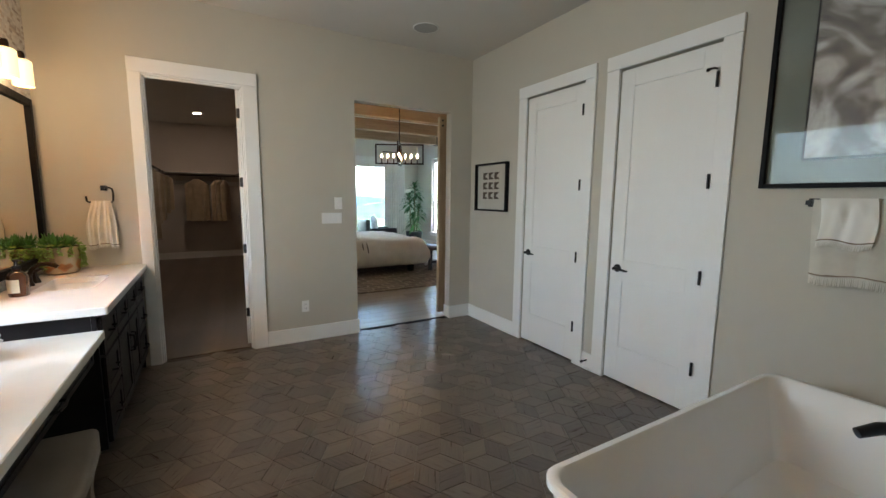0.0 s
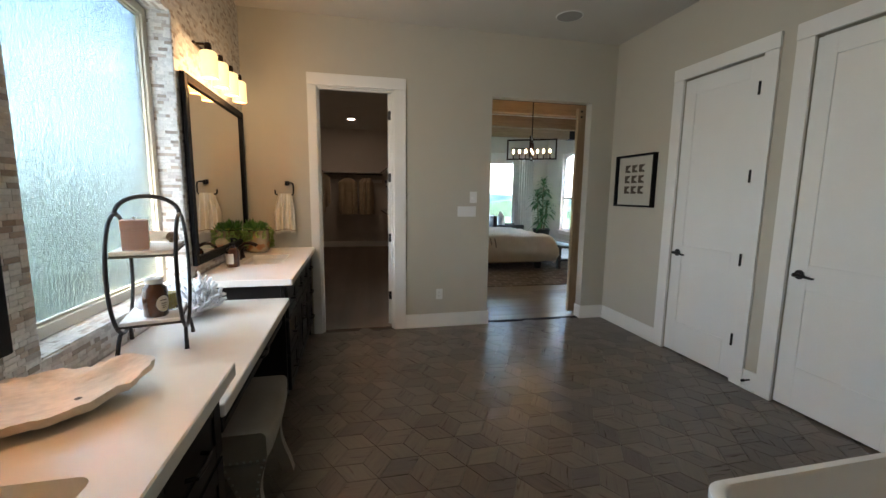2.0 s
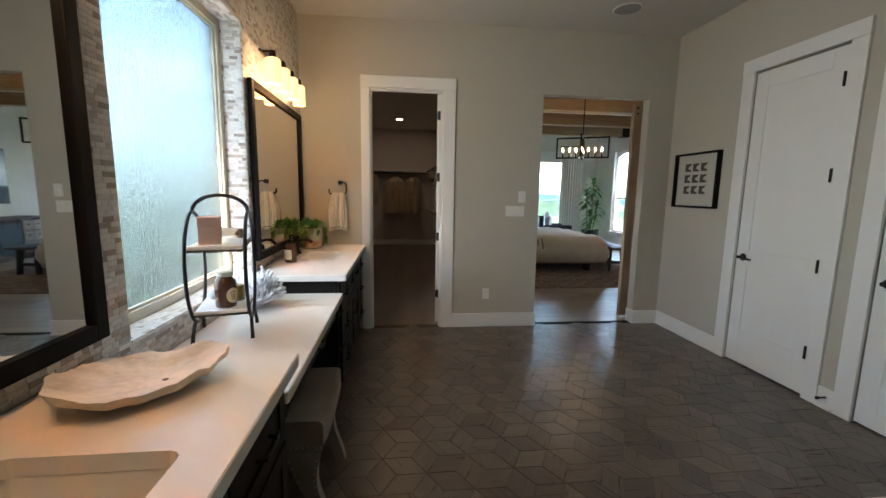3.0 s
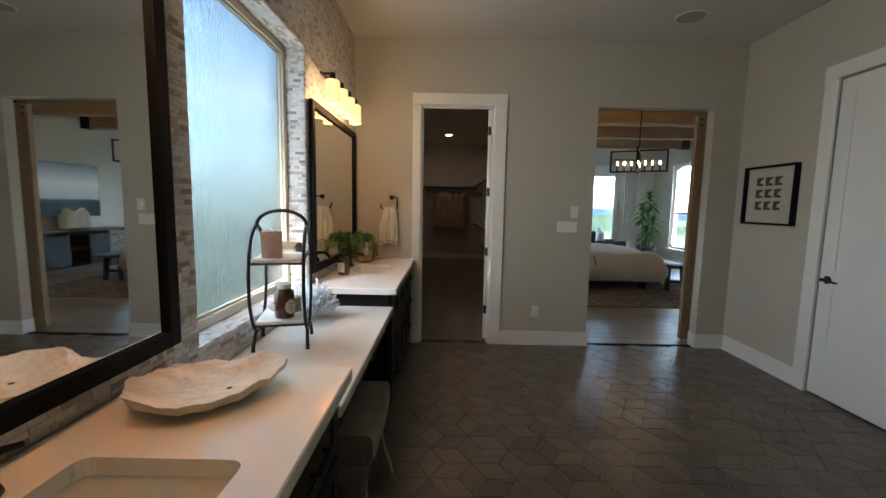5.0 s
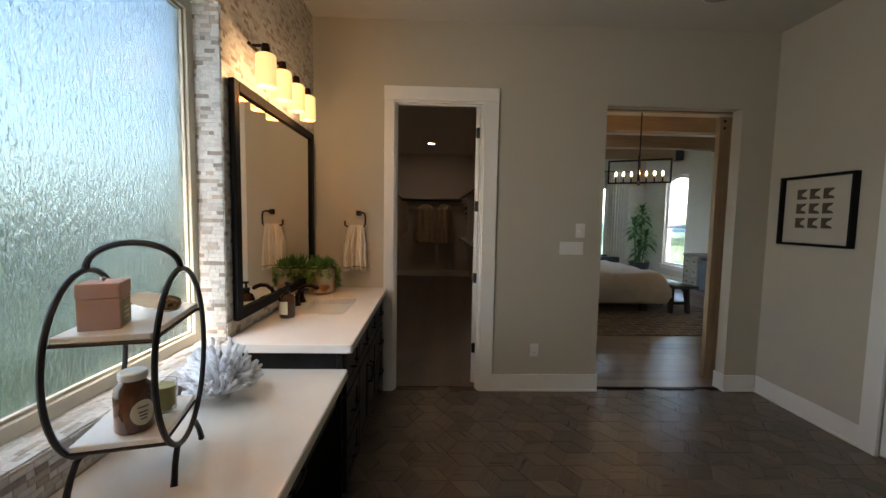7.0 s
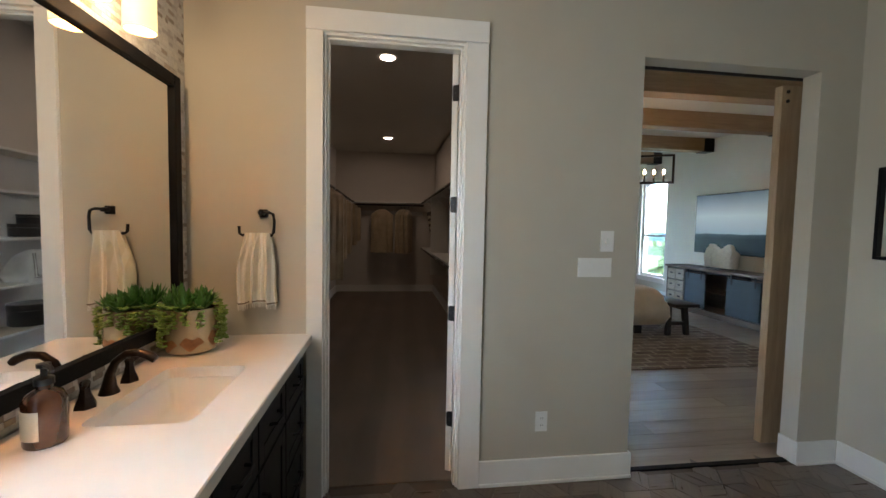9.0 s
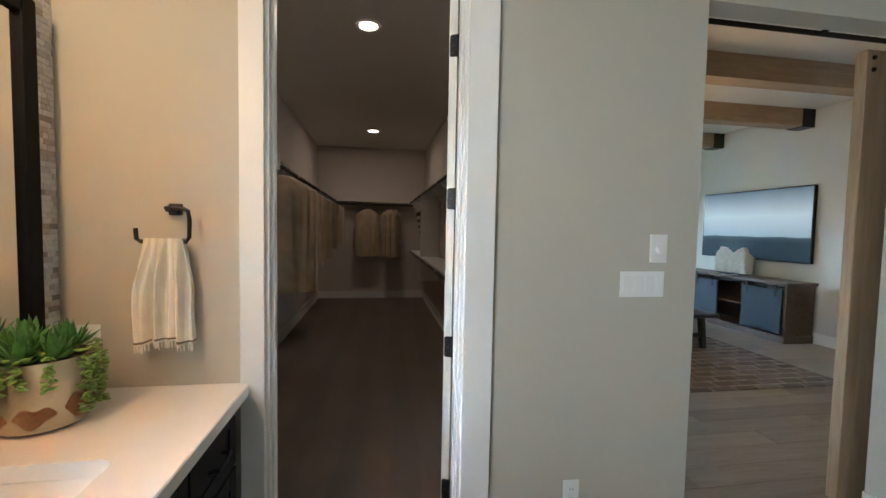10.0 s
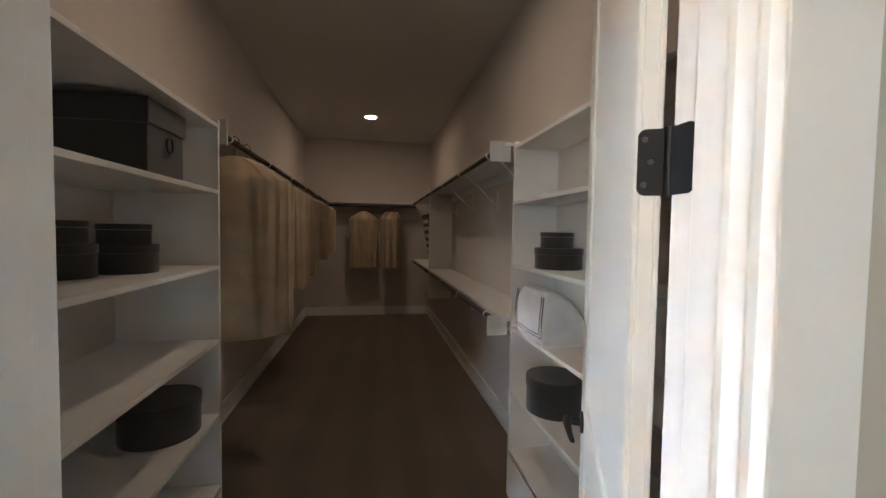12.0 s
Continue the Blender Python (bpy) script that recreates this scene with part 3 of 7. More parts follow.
def vanity(y0, y1, xf, label, drawers):
    t = thing("vanity_cabinet", ((XL + xf) / 2, (y0 + y1) / 2, 0), label, "cabinet", "vanity cabinets")
    block("body", XL + 0.008, xf, y0, y1, 0.10, 0.68, M_BLACKWOOD, t, 0.002)
    block("front_rail", xf - 0.02, xf, y0, y1, 0.6805, 0.8395, M_BLACKWOOD, t, 0.001)
    block("back_rail", XL + 0.008, XL + 0.026, y0, y1, 0.6805, 0.8395, M_BLACKWOOD, t, 0.001)
    for ya in (y0, y1 - 0.018):
        block("side_panel", XL + 0.0265, xf - 0.0205, ya, ya + 0.018, 0.6805, 0.8395, M_BLACKWOOD, t, 0.001)
    block("plinth", XL + 0.008, xf - 0.07, y0 + 0.005, y1 - 0.005, 0.0, 0.0995, M_BLACKWOOD, t, 0.001)
    n = len(drawers)
    w = (y1 - y0 - 0.02) / n
    for i, kind in enumerate(drawers):
        a, b = y0 + 0.01 + i * w + 0.006, y0 + 0.01 + (i + 1) * w - 0.006
        if kind == "d":
            for z0, z1 in ((0.13, 0.36), (0.375, 0.60), (0.615, 0.815)):
                front(t, a, b, z0, z1, xf + 0.0005, "drawer")
        else:
            front(t, a, b, 0.13, 0.60, xf + 0.0005, "far" if kind == "l" else "near")
            front(t, a, b, 0.615, 0.815, xf + 0.0005, "drawer")
    return t


vanity(3.405, YE - 0.03, -0.435, "espresso painted vanity cabinet under the far worktop", "dlrd")
vanity(0.30, 2.07, -0.43, "espresso painted vanity cabinet under the near worktop", "dlrd")
block("filler_strip", XL + 0.008, -0.44, YE - 0.029, YE - 0.001, 0.0, 0.8395, M_BLACKWOOD, None, 0.001)
tagged(bpy.data.objects["filler_strip"], "espresso filler strip between cabinet and wall", "filler", kind="structure")
desk = thing("makeup_desk", (-0.7, 2.75, 0), "espresso painted knee-space desk frame with a drawer", "desk")
block("apron", XL + 0.008, -0.46, 2.072, 3.403, 0.60, 0.7145, M_BLACKWOOD, desk, 0.002)
front(desk, 2.16, 3.32, 0.612, 0.705, -0.4595, "drawer")


def sink_top(name, x0, x1, y0, y1, z0, z1, hole, label):
    """Worktop with a cut-out for an undermount basin, its edges eased."""
    bm = bmesh.new()
    e = 0.004
    o0 = rounded(x0, x1, y0, y1, 0.012, 4)
    oi = rounded(x0 + e, x1 - e, y0 + e, y1 - e, 0.009, 4)
    if hole:
        h = rounded(*hole, 0.03, 4)
        loops = [[(*p, z0) for p in h], [(*p, z0) for p in o0], [(*p, z1 - e) for p in o0], [(*p, z1) for p in oi], [(*p, z1) for p in h], [(*p, z0) for p in h]]
        loft(bm, loops, False, False)
        bmesh.ops.remove_doubles(bm, verts=bm.verts[:], dist=1e-5)
    else:
        loft(bm, [[(*p, z0) for p in o0], [(*p, z1 - e) for p in o0], [(*p, z1) for p in oi]])
    return tagged(part(name, bm, M_QUARTZ), label, "worktop")


HOLE_F, HOLE_N = (-0.83, -0.54, 3.95, 4.42), (-0.83, -0.48, 1.13, 1.60)
sink_top("worktop", XL + 0.008, -0.378, 3.37, YE - 0.001, 0.84, 0.88, HOLE_F, "white quartz worktop with an undermount sink cut-out")
sink_top("worktop", XL + 0.008, -0.370, 0.27, 2.105, 0.84, 0.88, HOLE_N, "white quartz worktop with an undermount sink cut-out")
sink_top("worktop", XL + 0.008, -0.402, 2.074, 3.402, 0.715, 0.755, None, "lower white quartz worktop of the makeup desk")
for hole in (HOLE_F, HOLE_N):
    bm = bmesh.new()
    x0, x1, y0, y1 = hole
    prof = [(-0.012, 0.8388), (-0.004, 0.8388), (-0.001, 0.834), (0.012, 0.745), (0.04, 0.715), (0.10, 0.709)]
    loft(bm, [[(*p, z) for p in rounded(x0 + g, x1 - g, y0 + g, y1 - g, 0.03, 4)] for g, z in prof], False, True)
    s = thing("sink", ((x0 + x1) / 2, (y0 + y1) / 2, 0.71), "white rectangular undermount porcelain sink", "sink", "undermount sinks")
    part("basin", bm, M_PORCELAIN, s, "", True)
    part("drain", lathe(bmesh.new(), [(0.0, 0.7095), (0.024, 0.7095), (0.024, 0.712), (0.012, 0.7135), (0.0, 0.7135)], ((x0 + x1) / 2, (y0 + y1) / 2, 0), 20), M_BRONZE, s, "bronze drain", True)


def faucet(y, label):
    x = -0.893
    t = thing("faucet", (x, y, 0.88), label, "faucet", "widespread faucets")
    sq = Matrix.Rotation(radians(45), 3, "Z")
    part("spout", tube(bmesh.new(), [(x, y, 0.88), (x, y, 0.905), (x + 0.004, y, 0.945), (x + 0.022, y, 0.985), (x + 0.055, y, 1.010), (x + 0.095, y, 1.012), (x + 0.13, y, 0.998), (x + 0.142, y, 0.988)], [0.03, 0.021, 0.014, 0.0125, 0.0125, 0.013, 0.0145, 0.0125], 12), M_BRONZE, t, "", True)
    for s in (-1, 1):
        yy = y + s * 0.105
        h = part("handle", lathe(bmesh.new(), [(0.030, 0.88), (0.029, 0.888), (0.018, 0.915), (0.013, 0.94), (0.016, 0.955), (0.010, 0.962)], (x, yy, 0), 6), M_BRONZE, t, "bronze lever handle")
        part("lever", tube(bmesh.new(), [(x, yy, 0.952), (x + 0.02, yy + s * 0.022, 0.963), (x + 0.03, yy + s * 0.05, 0.958)], [0.010, 0.008, 0.006], 8), M_BRONZE, h, "", True)


faucet(4.185, "oil-rubbed bronze widespread faucet behind the sink")
faucet(1.365, "oil-rubbed bronze widespread faucet behind the sink")


def framed_mirror(y0, y1, z0, z1, label):
    t = thing("mirror", (XL, (y0 + y1) / 2, z0), label, "mirror", "vanity mirrors")
    x0, x1, w = XL + 0.007, XL + 0.036, 0.052
    block("mirror_glass", x0, x0 + 0.012, y0 + 0.03, y1 - 0.03, z0 + 0.03, z1 - 0.03, M_SILVER, t, 0)
    for nm, b in (("frame_stile", (y0, y0 + w, z0, z1)), ("frame_stile", (y1 - w, y1, z0, z1)), ("frame_rail", (y0 + w, y1 - w, z0, z0 + w)), ("frame_rail", (y0 + w, y1 - w, z1 - w, z1))):
        block(nm, x0 + 0.001, x1, *b, M_FRAME, t, 0.004)


framed_mirror(3.50, 4.79, 0.95, 2.10, "large wall mirror in a black-stained wooden frame")
framed_mirror(0.84, 2.11, 0.95, 2.10, "large wall mirror in a black-stained wooden frame")


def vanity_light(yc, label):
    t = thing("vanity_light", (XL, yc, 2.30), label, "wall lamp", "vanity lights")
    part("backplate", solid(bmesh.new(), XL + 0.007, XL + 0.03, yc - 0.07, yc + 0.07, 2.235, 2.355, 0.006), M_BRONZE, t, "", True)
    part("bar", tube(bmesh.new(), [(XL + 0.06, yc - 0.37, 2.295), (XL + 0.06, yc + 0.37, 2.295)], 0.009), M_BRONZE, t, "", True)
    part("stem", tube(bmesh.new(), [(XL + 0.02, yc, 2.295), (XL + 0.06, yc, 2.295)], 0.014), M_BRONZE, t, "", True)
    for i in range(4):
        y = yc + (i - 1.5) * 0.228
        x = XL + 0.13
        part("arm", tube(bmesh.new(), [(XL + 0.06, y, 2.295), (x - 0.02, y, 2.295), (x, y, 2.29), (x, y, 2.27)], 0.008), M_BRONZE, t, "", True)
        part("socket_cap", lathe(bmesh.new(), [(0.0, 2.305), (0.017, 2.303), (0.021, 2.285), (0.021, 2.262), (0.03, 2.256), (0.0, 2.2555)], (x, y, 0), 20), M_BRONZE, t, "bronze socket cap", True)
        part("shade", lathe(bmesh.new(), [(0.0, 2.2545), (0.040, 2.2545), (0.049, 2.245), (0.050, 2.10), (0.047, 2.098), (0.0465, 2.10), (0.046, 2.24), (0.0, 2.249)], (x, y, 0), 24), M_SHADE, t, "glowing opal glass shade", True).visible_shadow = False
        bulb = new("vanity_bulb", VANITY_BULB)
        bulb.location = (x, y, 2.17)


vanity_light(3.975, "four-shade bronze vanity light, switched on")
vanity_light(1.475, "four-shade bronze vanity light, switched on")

# ---- frosted window ----
wf = thing("window_1", (-1.1, 2.85, WIN[2]), "frosted rain-glass window in a beige vinyl frame", "window", kind="structure")
y0, y1, z0, z1 = WIN
y0, y1, z0, z1 = y0 + 0.007, y1 - 0.007, z0 + 0.007, z1 - 0.007
for nm, b in (("window_frame", (y0, y0 + 0.045, z0, z1)), ("window_frame", (y1 - 0.045, y1, z0, z1)), ("window_frame", (y0 + 0.045, y1 - 0.045, z0, z0 + 0.045)), ("window_frame", (y0 + 0.045, y1 - 0.045, z1 - 0.045, z1))):
    block(nm, -1.155, -1.095, *b, M_VANE, wf, 0.003)
    a, b2, c, d = b
    inset = [(a + 0.045, b2 + 0.012, c + 0.045, d - 0.045) if b2 - a < 0.1 and a < 2.5 else (a - 0.012, b2 - 0.045, c + 0.045, d - 0.045) if b2 - a < 0.1 else (a, b2, d, d + 0.012) if c < 1.5 else (a, b2, c - 0.012, c)][0]
    block("glazing_bead", -1.135, -1.108, *inset, M_VANE, wf, 0.002)
gl = block("pane", -1.126, -1.120, y0 + 0.05, y1 - 0.05, z0 + 0.05, z1 - 0.05, M_RAIN, wf, 0, "rippled frosted glass pane")
gl.visible_shadow = False

# ---- fixtures on the end wall ----
def switch_plate(name, x0, x1, z0, z1, label, rockers, outlet=False):
    t = thing(name, ((x0 + x1) / 2, YE, z0), label, "switch" if not outlet else "outlet")
    block("plate", x0, x1, YE - 0.007, YE - 0.0005, z0, z1, M_PLATE, t, 0.0025)
    n = max(1, rockers)
    for i in range(rockers):
        xc = x0 + (x1 - x0) * (i + 0.5) / n
        block("rocker", xc - 0.016, xc + 0.016, YE - 0.0105, YE - 0.0072, (z0 + z1) / 2 - 0.032, (z0 + z1) / 2 + 0.032, M_PLATE, t, 0.0015)
    if outlet:
        for zc in ((z0 + z1) / 2 - 0.02, (z0 + z1) / 2 + 0.02):
            s = block("socket", (x0 + x1) / 2 - 0.016, (x0 + x1) / 2 + 0.016, YE - 0.0095, YE - 0.0072, zc - 0.014, zc + 0.014, M_PLATE, t, 0.001)
            for dx in (-0.006, 0.006):
                block("slot", (x0 + x1) / 2 + dx - 0.0012, (x0 + x1) / 2 + dx + 0.0012, YE - 0.0099, YE - 0.0096, zc - 0.004, zc + 0.006, M_INK, s, 0)
    return t


switch_plate("light_switch", 1.062, 1.262, 1.178, 1.286, "white four-gang rocker switch plate", 4)
dm = switch_plate("dimmer_switch", 1.192, 1.270, 1.322, 1.440, "white dimmer switch plate with a round knob", 0)
part("knob", lathe(bmesh.new(), [(0.0, 0.0), (0.018, 0.0), (0.016, 0.016), (0.0, 0.017)], (1.231, YE - 0.0072, 1.378), 20, Matrix.Rotation(radians(90), 3, "X")), M_PLATE, dm, "", True)
switch_plate("wall_outlet", 0.842, 0.912, 0.298, 0.412, "white duplex wall outlet", 0, True)
switch_plate("wall_outlet", -0.925, -0.855, 0.985, 1.10, "white duplex wall outlet above the worktop", 0, True)


def towel(name, w, h, mat, m, label, fringe=0.03, folds=5, depth=0.02, group="", seed=1, thick=0.012, pinch=0.0):
    """A cloth hung over a bar: front sheet, round top, back sheet, with soft folds. x across, z down from the bar."""
    t = local_thing(name, m, label, "towel", group)
    nx, nz = 36, 26
    rnd = random.Random(seed)
    ph = [rnd.uniform(0, 6.28) for _ in range(4)]

    def sheet(u, v, side):
        g = min(1, v * 3)
        squeeze = 1 - pinch * (1 - min(1, v * 2.2))
        fold = depth * g * (0.6 * math.sin(folds * 6.28 * u + ph[0]) + 0.4 * math.sin(folds * 11 * u + ph[1] + v * 2))
        x = (u - 0.5) * w * squeeze + 0.008 * math.sin(v * 4 + ph[2])
        z = -v * h - 0.008 * math.sin(u * 7 + ph[3]) * v
        return (x, -side * thick + fold * (1 if side > 0 else 0.5) - (0.01 * v if side > 0 else -0.004), z)

    def grid(bm, v0, v1, n):
        ring = []
        for j in range(n + 1):
            v = v0 + (v1 - v0) * j / n
            ring.append([bm.verts.new(sheet(i / nx, v, 1)) for i in range(nx + 1)] + [bm.verts.new(sheet(1 - i / nx, v, -1)) for i in range(nx + 1)])
        k = 2 * nx + 2
        for a, b in zip(ring, ring[1:]):
            for i in range(k):
                bm.faces.new((a[i], a[(i + 1) % k], b[(i + 1) % k], b[i]))
        bm.faces.new(ring[0])
        bm.faces.new(ring[-1][::-1])
        return bm

    cloth_part = part("cloth", grid(bmesh.new(), 0, 1 - fringe / h, nz), mat, t, "", True)
    bm = bmesh.new()
    for i in range(int(w / 0.006)):
        u = (i + 0.5) / int(w / 0.006)
        p = Vector(sheet(u, 1 - fringe / h, 1))
        q = Vector(sheet(u + rnd.uniform(-0.008, 0.008), 1 + rnd.uniform(-0.01, 0.01), 1))
        tube(bm, [p + Vector((0, 0.002, 0.004)), q], [0.0026, 0.0016], 4)
    part("fringe", bm, M_FRINGE, t, "frayed pale fringe")
    part("hem_line", grid(bmesh.new(), 1 - fringe / h - 0.012 / h, 1 - fringe / h - 0.006 / h, 1), surface(name + "_hem", (0.22, 0.17, 0.12), 0.9), t, "brown hem stripe").scale = (1.004, 1.1, 1)
    return t


tr = thing("towel_ring", (-0.6, YE, 1.47), "black square towel ring", "towel ring")
block("mount", -0.632, -0.592, YE - 0.02, YE - 0.0005, 1.475, 1.515, M_BLACK, tr, 0.004)
block("post", -0.622, -0.602, YE - 0.062, YE - 0.0205, 1.485, 1.505, M_BLACK, tr, 0.003)
part("ring", tube(bmesh.new(), [(-0.625, YE - 0.055, 1.497), (-0.575, YE - 0.055, 1.499), (-0.555, YE - 0.055, 1.49), (-0.55, YE - 0.055, 1.46), (-0.552, YE - 0.055, 1.40), (-0.56, YE - 0.055, 1.386), (-0.70, YE - 0.055, 1.386), (-0.712, YE - 0.055, 1.395), (-0.714, YE - 0.055, 1.43)], 0.007, 8), M_BLACK, tr, "", True)
towel("hand_towel", 0.185, 0.37, M_HANDTOWEL, pose(-0.632, YE - 0.055, 1.398), "ivory striped hand towel hung through the ring", 0.022, 3, 0.026, seed=4, thick=0.011, pinch=0.38)

# ---- framed art ----
ar = thing("framed_art", (XR, 4.455, 1.305), "black shadow-box frame with nine small dark tiles", "picture")
for nm, b in (("frame_stile", (4.17, 4.188, 1.305, 1.832)), ("frame_stile", (4.724, 4.742, 1.305, 1.832)), ("frame_rail", (4.188, 4.724, 1.305, 1.323)), ("frame_rail", (4.188, 4.724, 1.814, 1.832))):
    block(nm, XR - 0.048, XR - 0.001, *b, M_FRAME, ar, 0.002)
block("mount", XR - 0.012, XR - 0.002, 4.189, 4.723, 1.324, 1.813, M_MATW, ar, 0)
for i in range(3):
    for j in range(3):
        yc, zc = 4.47 + (i - 1) * 0.104, 1.585 + (j - 1) * 0.108
        bm = bmesh.new()
        pts = [(-0.04, 0.038), (0.036, 0.038)] + [(0.036 - 0.045 * math.sin(a), 0.02 - 0.034 * a / 1.57 + 0.012 * math.sin(2 * a)) for a in (0.3, 0.7, 1.1, 1.5)] + [(0.03, -0.022), (0.038, -0.038), (-0.04, -0.038)]
        loft(bm, [[(x, yc - p, zc + q) for p, q in pts] for x in (XR - 0.0122, XR - 0.018)])
        part("tile", bm, M_INK, ar)
a2 = thing("framed_print", (XR, 1.42, 1.52), "large abstract storm-toned print in a black frame behind glass", "picture")
A = (0.86, 1.912, 1.518, 2.72)
for nm, b in (("frame_stile", (A[0], A[0] + 0.024, A[2], A[3])), ("frame_stile", (A[1] - 0.024, A[1], A[2], A[3])), ("frame_rail", (A[0] + 0.024, A[1] - 0.024, A[2], A[2] + 0.024)), ("frame_rail", (A[0] + 0.024, A[1] - 0.024, A[3] - 0.024, A[3]))):
    block(nm, XR - 0.042, XR - 0.001, *b, M_FRAME, a2, 0.003)
block("mount", XR - 0.014, XR - 0.003, A[0] + 0.024, A[1] - 0.024, A[2] + 0.024, A[3] - 0.024, M_MAT, a2, 0)
block("fillet", XR - 0.0185, XR - 0.0145, 1.03, 1.74, 1.66, 2.56, M_FRAME, a2, 0.001)
block("print", XR - 0.0215, XR - 0.019, 1.042, 1.728, 1.672, 2.548, M_ABSTRACT, a2, 0)
block("glazing", XR - 0.033, XR - 0.030, A[0] + 0.024, A[1] - 0.024, A[2] + 0.024, A[3] - 0.024, M_CLEAR, a2, 0).visible_shadow = False

# ---- towel bar and towels ----
tb = thing("towel_bar", (XR, 1.35, 1.44), "black square towel bar", "towel bar")
for y in (1.665, 1.03):
    block("mount", XR - 0.022, XR - 0.0005, y - 0.022, y + 0.022, 1.42, 1.464, M_BLACK, tb, 0.004)
    block("post", XR - 0.088, XR - 0.0225, y - 0.012, y + 0.012, 1.43, 1.454, M_BLACK, tb, 0.003)
block("bar", XR - 0.085, XR - 0.069, 1.0425, 1.6525, 1.434, 1.45, M_BLACK, tb, 0.002)
face = pose(XR - 0.077, 1.47, 1.458, 0, 0, -90)
towel("bath_towel", 0.33, 0.42, M_LINEN, face, "oatmeal fringed bath towel hung over the bar", 0.04, 2, 0.008, "towels on the bar", 7, 0.014)
towel("bath_towel", 0.26, 0.40, M_LINEN, pose(XR - 0.077, 1.16, 1.458, 0, 0, -90), "oatmeal fringed bath towel hung over the bar", 0.04, 2, 0.008, "towels on the bar", 9, 0.014)
towel("hand_towel", 0.20, 0.24, M_LINEN, pose(XR - 0.079, 1.505, 1.464, 0, 0, -90), "oatmeal hand towel layered over the bath towel", 0.025, 2, 0.005, "towels on the bar", 11, 0.036)

# ---- bathtub ----
tub = thing("bathtub", (1.73, 1.26, 0), "white freestanding rectangular bathtub with soft corners", "bathtub")
X0, X1, Y0, Y1, Z = 0.955, 2.53, 0.86, 1.668, 0.59
bm = bmesh.new()
prof = [(0.14, 0.0), (0.10, 0.02), (0.012, Z - 0.035), (0.0, Z - 0.028), (0.0, Z - 0.006), (0.006, Z), (0.026, Z), (0.034, Z - 0.008), (0.055, Z - 0.10), (0.12, 0.22), (0.20, 0.165), (0.28, 0.155)]
loft(bm, [[(*p, z) for p in rounded(X0 + g, X1 - g, Y0 + g, Y1 - g, max(0.03, 0.075 - g * 0.2), 8)] for g, z in prof])
part("shell", bm, M_TUB, tub, "", True)
part("drain", lathe(bmesh.new(), [(0.0, 0.1555), (0.03, 0.1555), (0.03, 0.159), (0.0, 0.16)], (1.75, 1.26, 0), 20), M_BLACK, tub, "black drain", True)
ft = thing("tub_filler", (2.36, 0.79, 0), "black floor-standing tub filler", "faucet")
part("column", tube(bmesh.new(), [(2.36, 0.79, 0.0), (2.36, 0.79, 0.73)], 0.018, 14), M_BLACK, ft, "", True)
part("floor_flange", lathe(bmesh.new(), [(0.045, 0.0), (0.045, 0.008), (0.02, 0.014)], (2.36, 0.79, 0), 20), M_BLACK, ft, "", True)
part("spout", tube(bmesh.new(), [(2.36, 0.79, 0.715), (2.30, 0.88, 0.72), (2.18, 1.03, 0.70), (2.05, 1.17, 0.678), (2.0, 1.21, 0.655)], [0.016, 0.017, 0.02, 0.022, 0.018], 14), M_BLACK, ft, "", True)

# ---- ceiling speaker ----
sp = thing("ceiling_speaker", (1.95, 4.37, H), "round painted in-ceiling speaker grille", "speaker")
part("grille", lathe(bmesh.new(), [(0.0, H - 0.0065), (0.108, H - 0.0065), (0.112, H - 0.005), (0.112, H - 0.0005)], (1.95, 4.37, 0), 40), M_SPK, sp)
part("bezel", lathe(bmesh.new(), [(0.1125, H - 0.0005), (0.1125, H - 0.007), (0.121, H - 0.004), (0.122, H - 0.0005)], (1.95, 4.37, 0), 40), M_PLATE, sp)

# ---- stool in the knee space ----
st = thing("stool", (-0.55, 2.6, 0), "taupe upholstered stool with curved ends and nailhead trim", "stool")


def saddle(bm, y0, y1, x0, x1):
    n = 14
    loops = []
    for k in range(n + 1):
        u = k / n
        y = y0 + (y1 - y0) * u
        e = abs(2 * u - 1)
        top = 0.41 + 0.085 * e ** 2.5
        bot = 0.335 + 0.04 * e ** 3
        r = rounded(x0, x1, bot, top, 0.025, 4)
        loops.append([(px, y, pz) for px, pz in r])
    return loft(bm, loops)


part("seat", saddle(bmesh.new(), 2.335, 2.845, -0.80, -0.345), M_STOOL, st, "", True)


def bracket(xo, inward):
    """Outline of one scrolled leg, wide under the seat and narrow at the foot, as (x, z) pairs: outer edge, then inner edge."""
    outer, inner = [], []
    for k in range(13):
        v = k / 12
        z = 0.36 * (1 - v)
        o = 0.020 * math.sin(math.pi * v) * (1 - v) - 0.030 * v * v * v + 0.016 * math.sin(math.pi * min(1, 1.25 * v))
        w = 0.052 + 0.112 * (1 - v) ** 2.6
        outer.append((xo + inward * o, z))
        inner.append((xo + inward * (o + w), z))
    return outer, inner


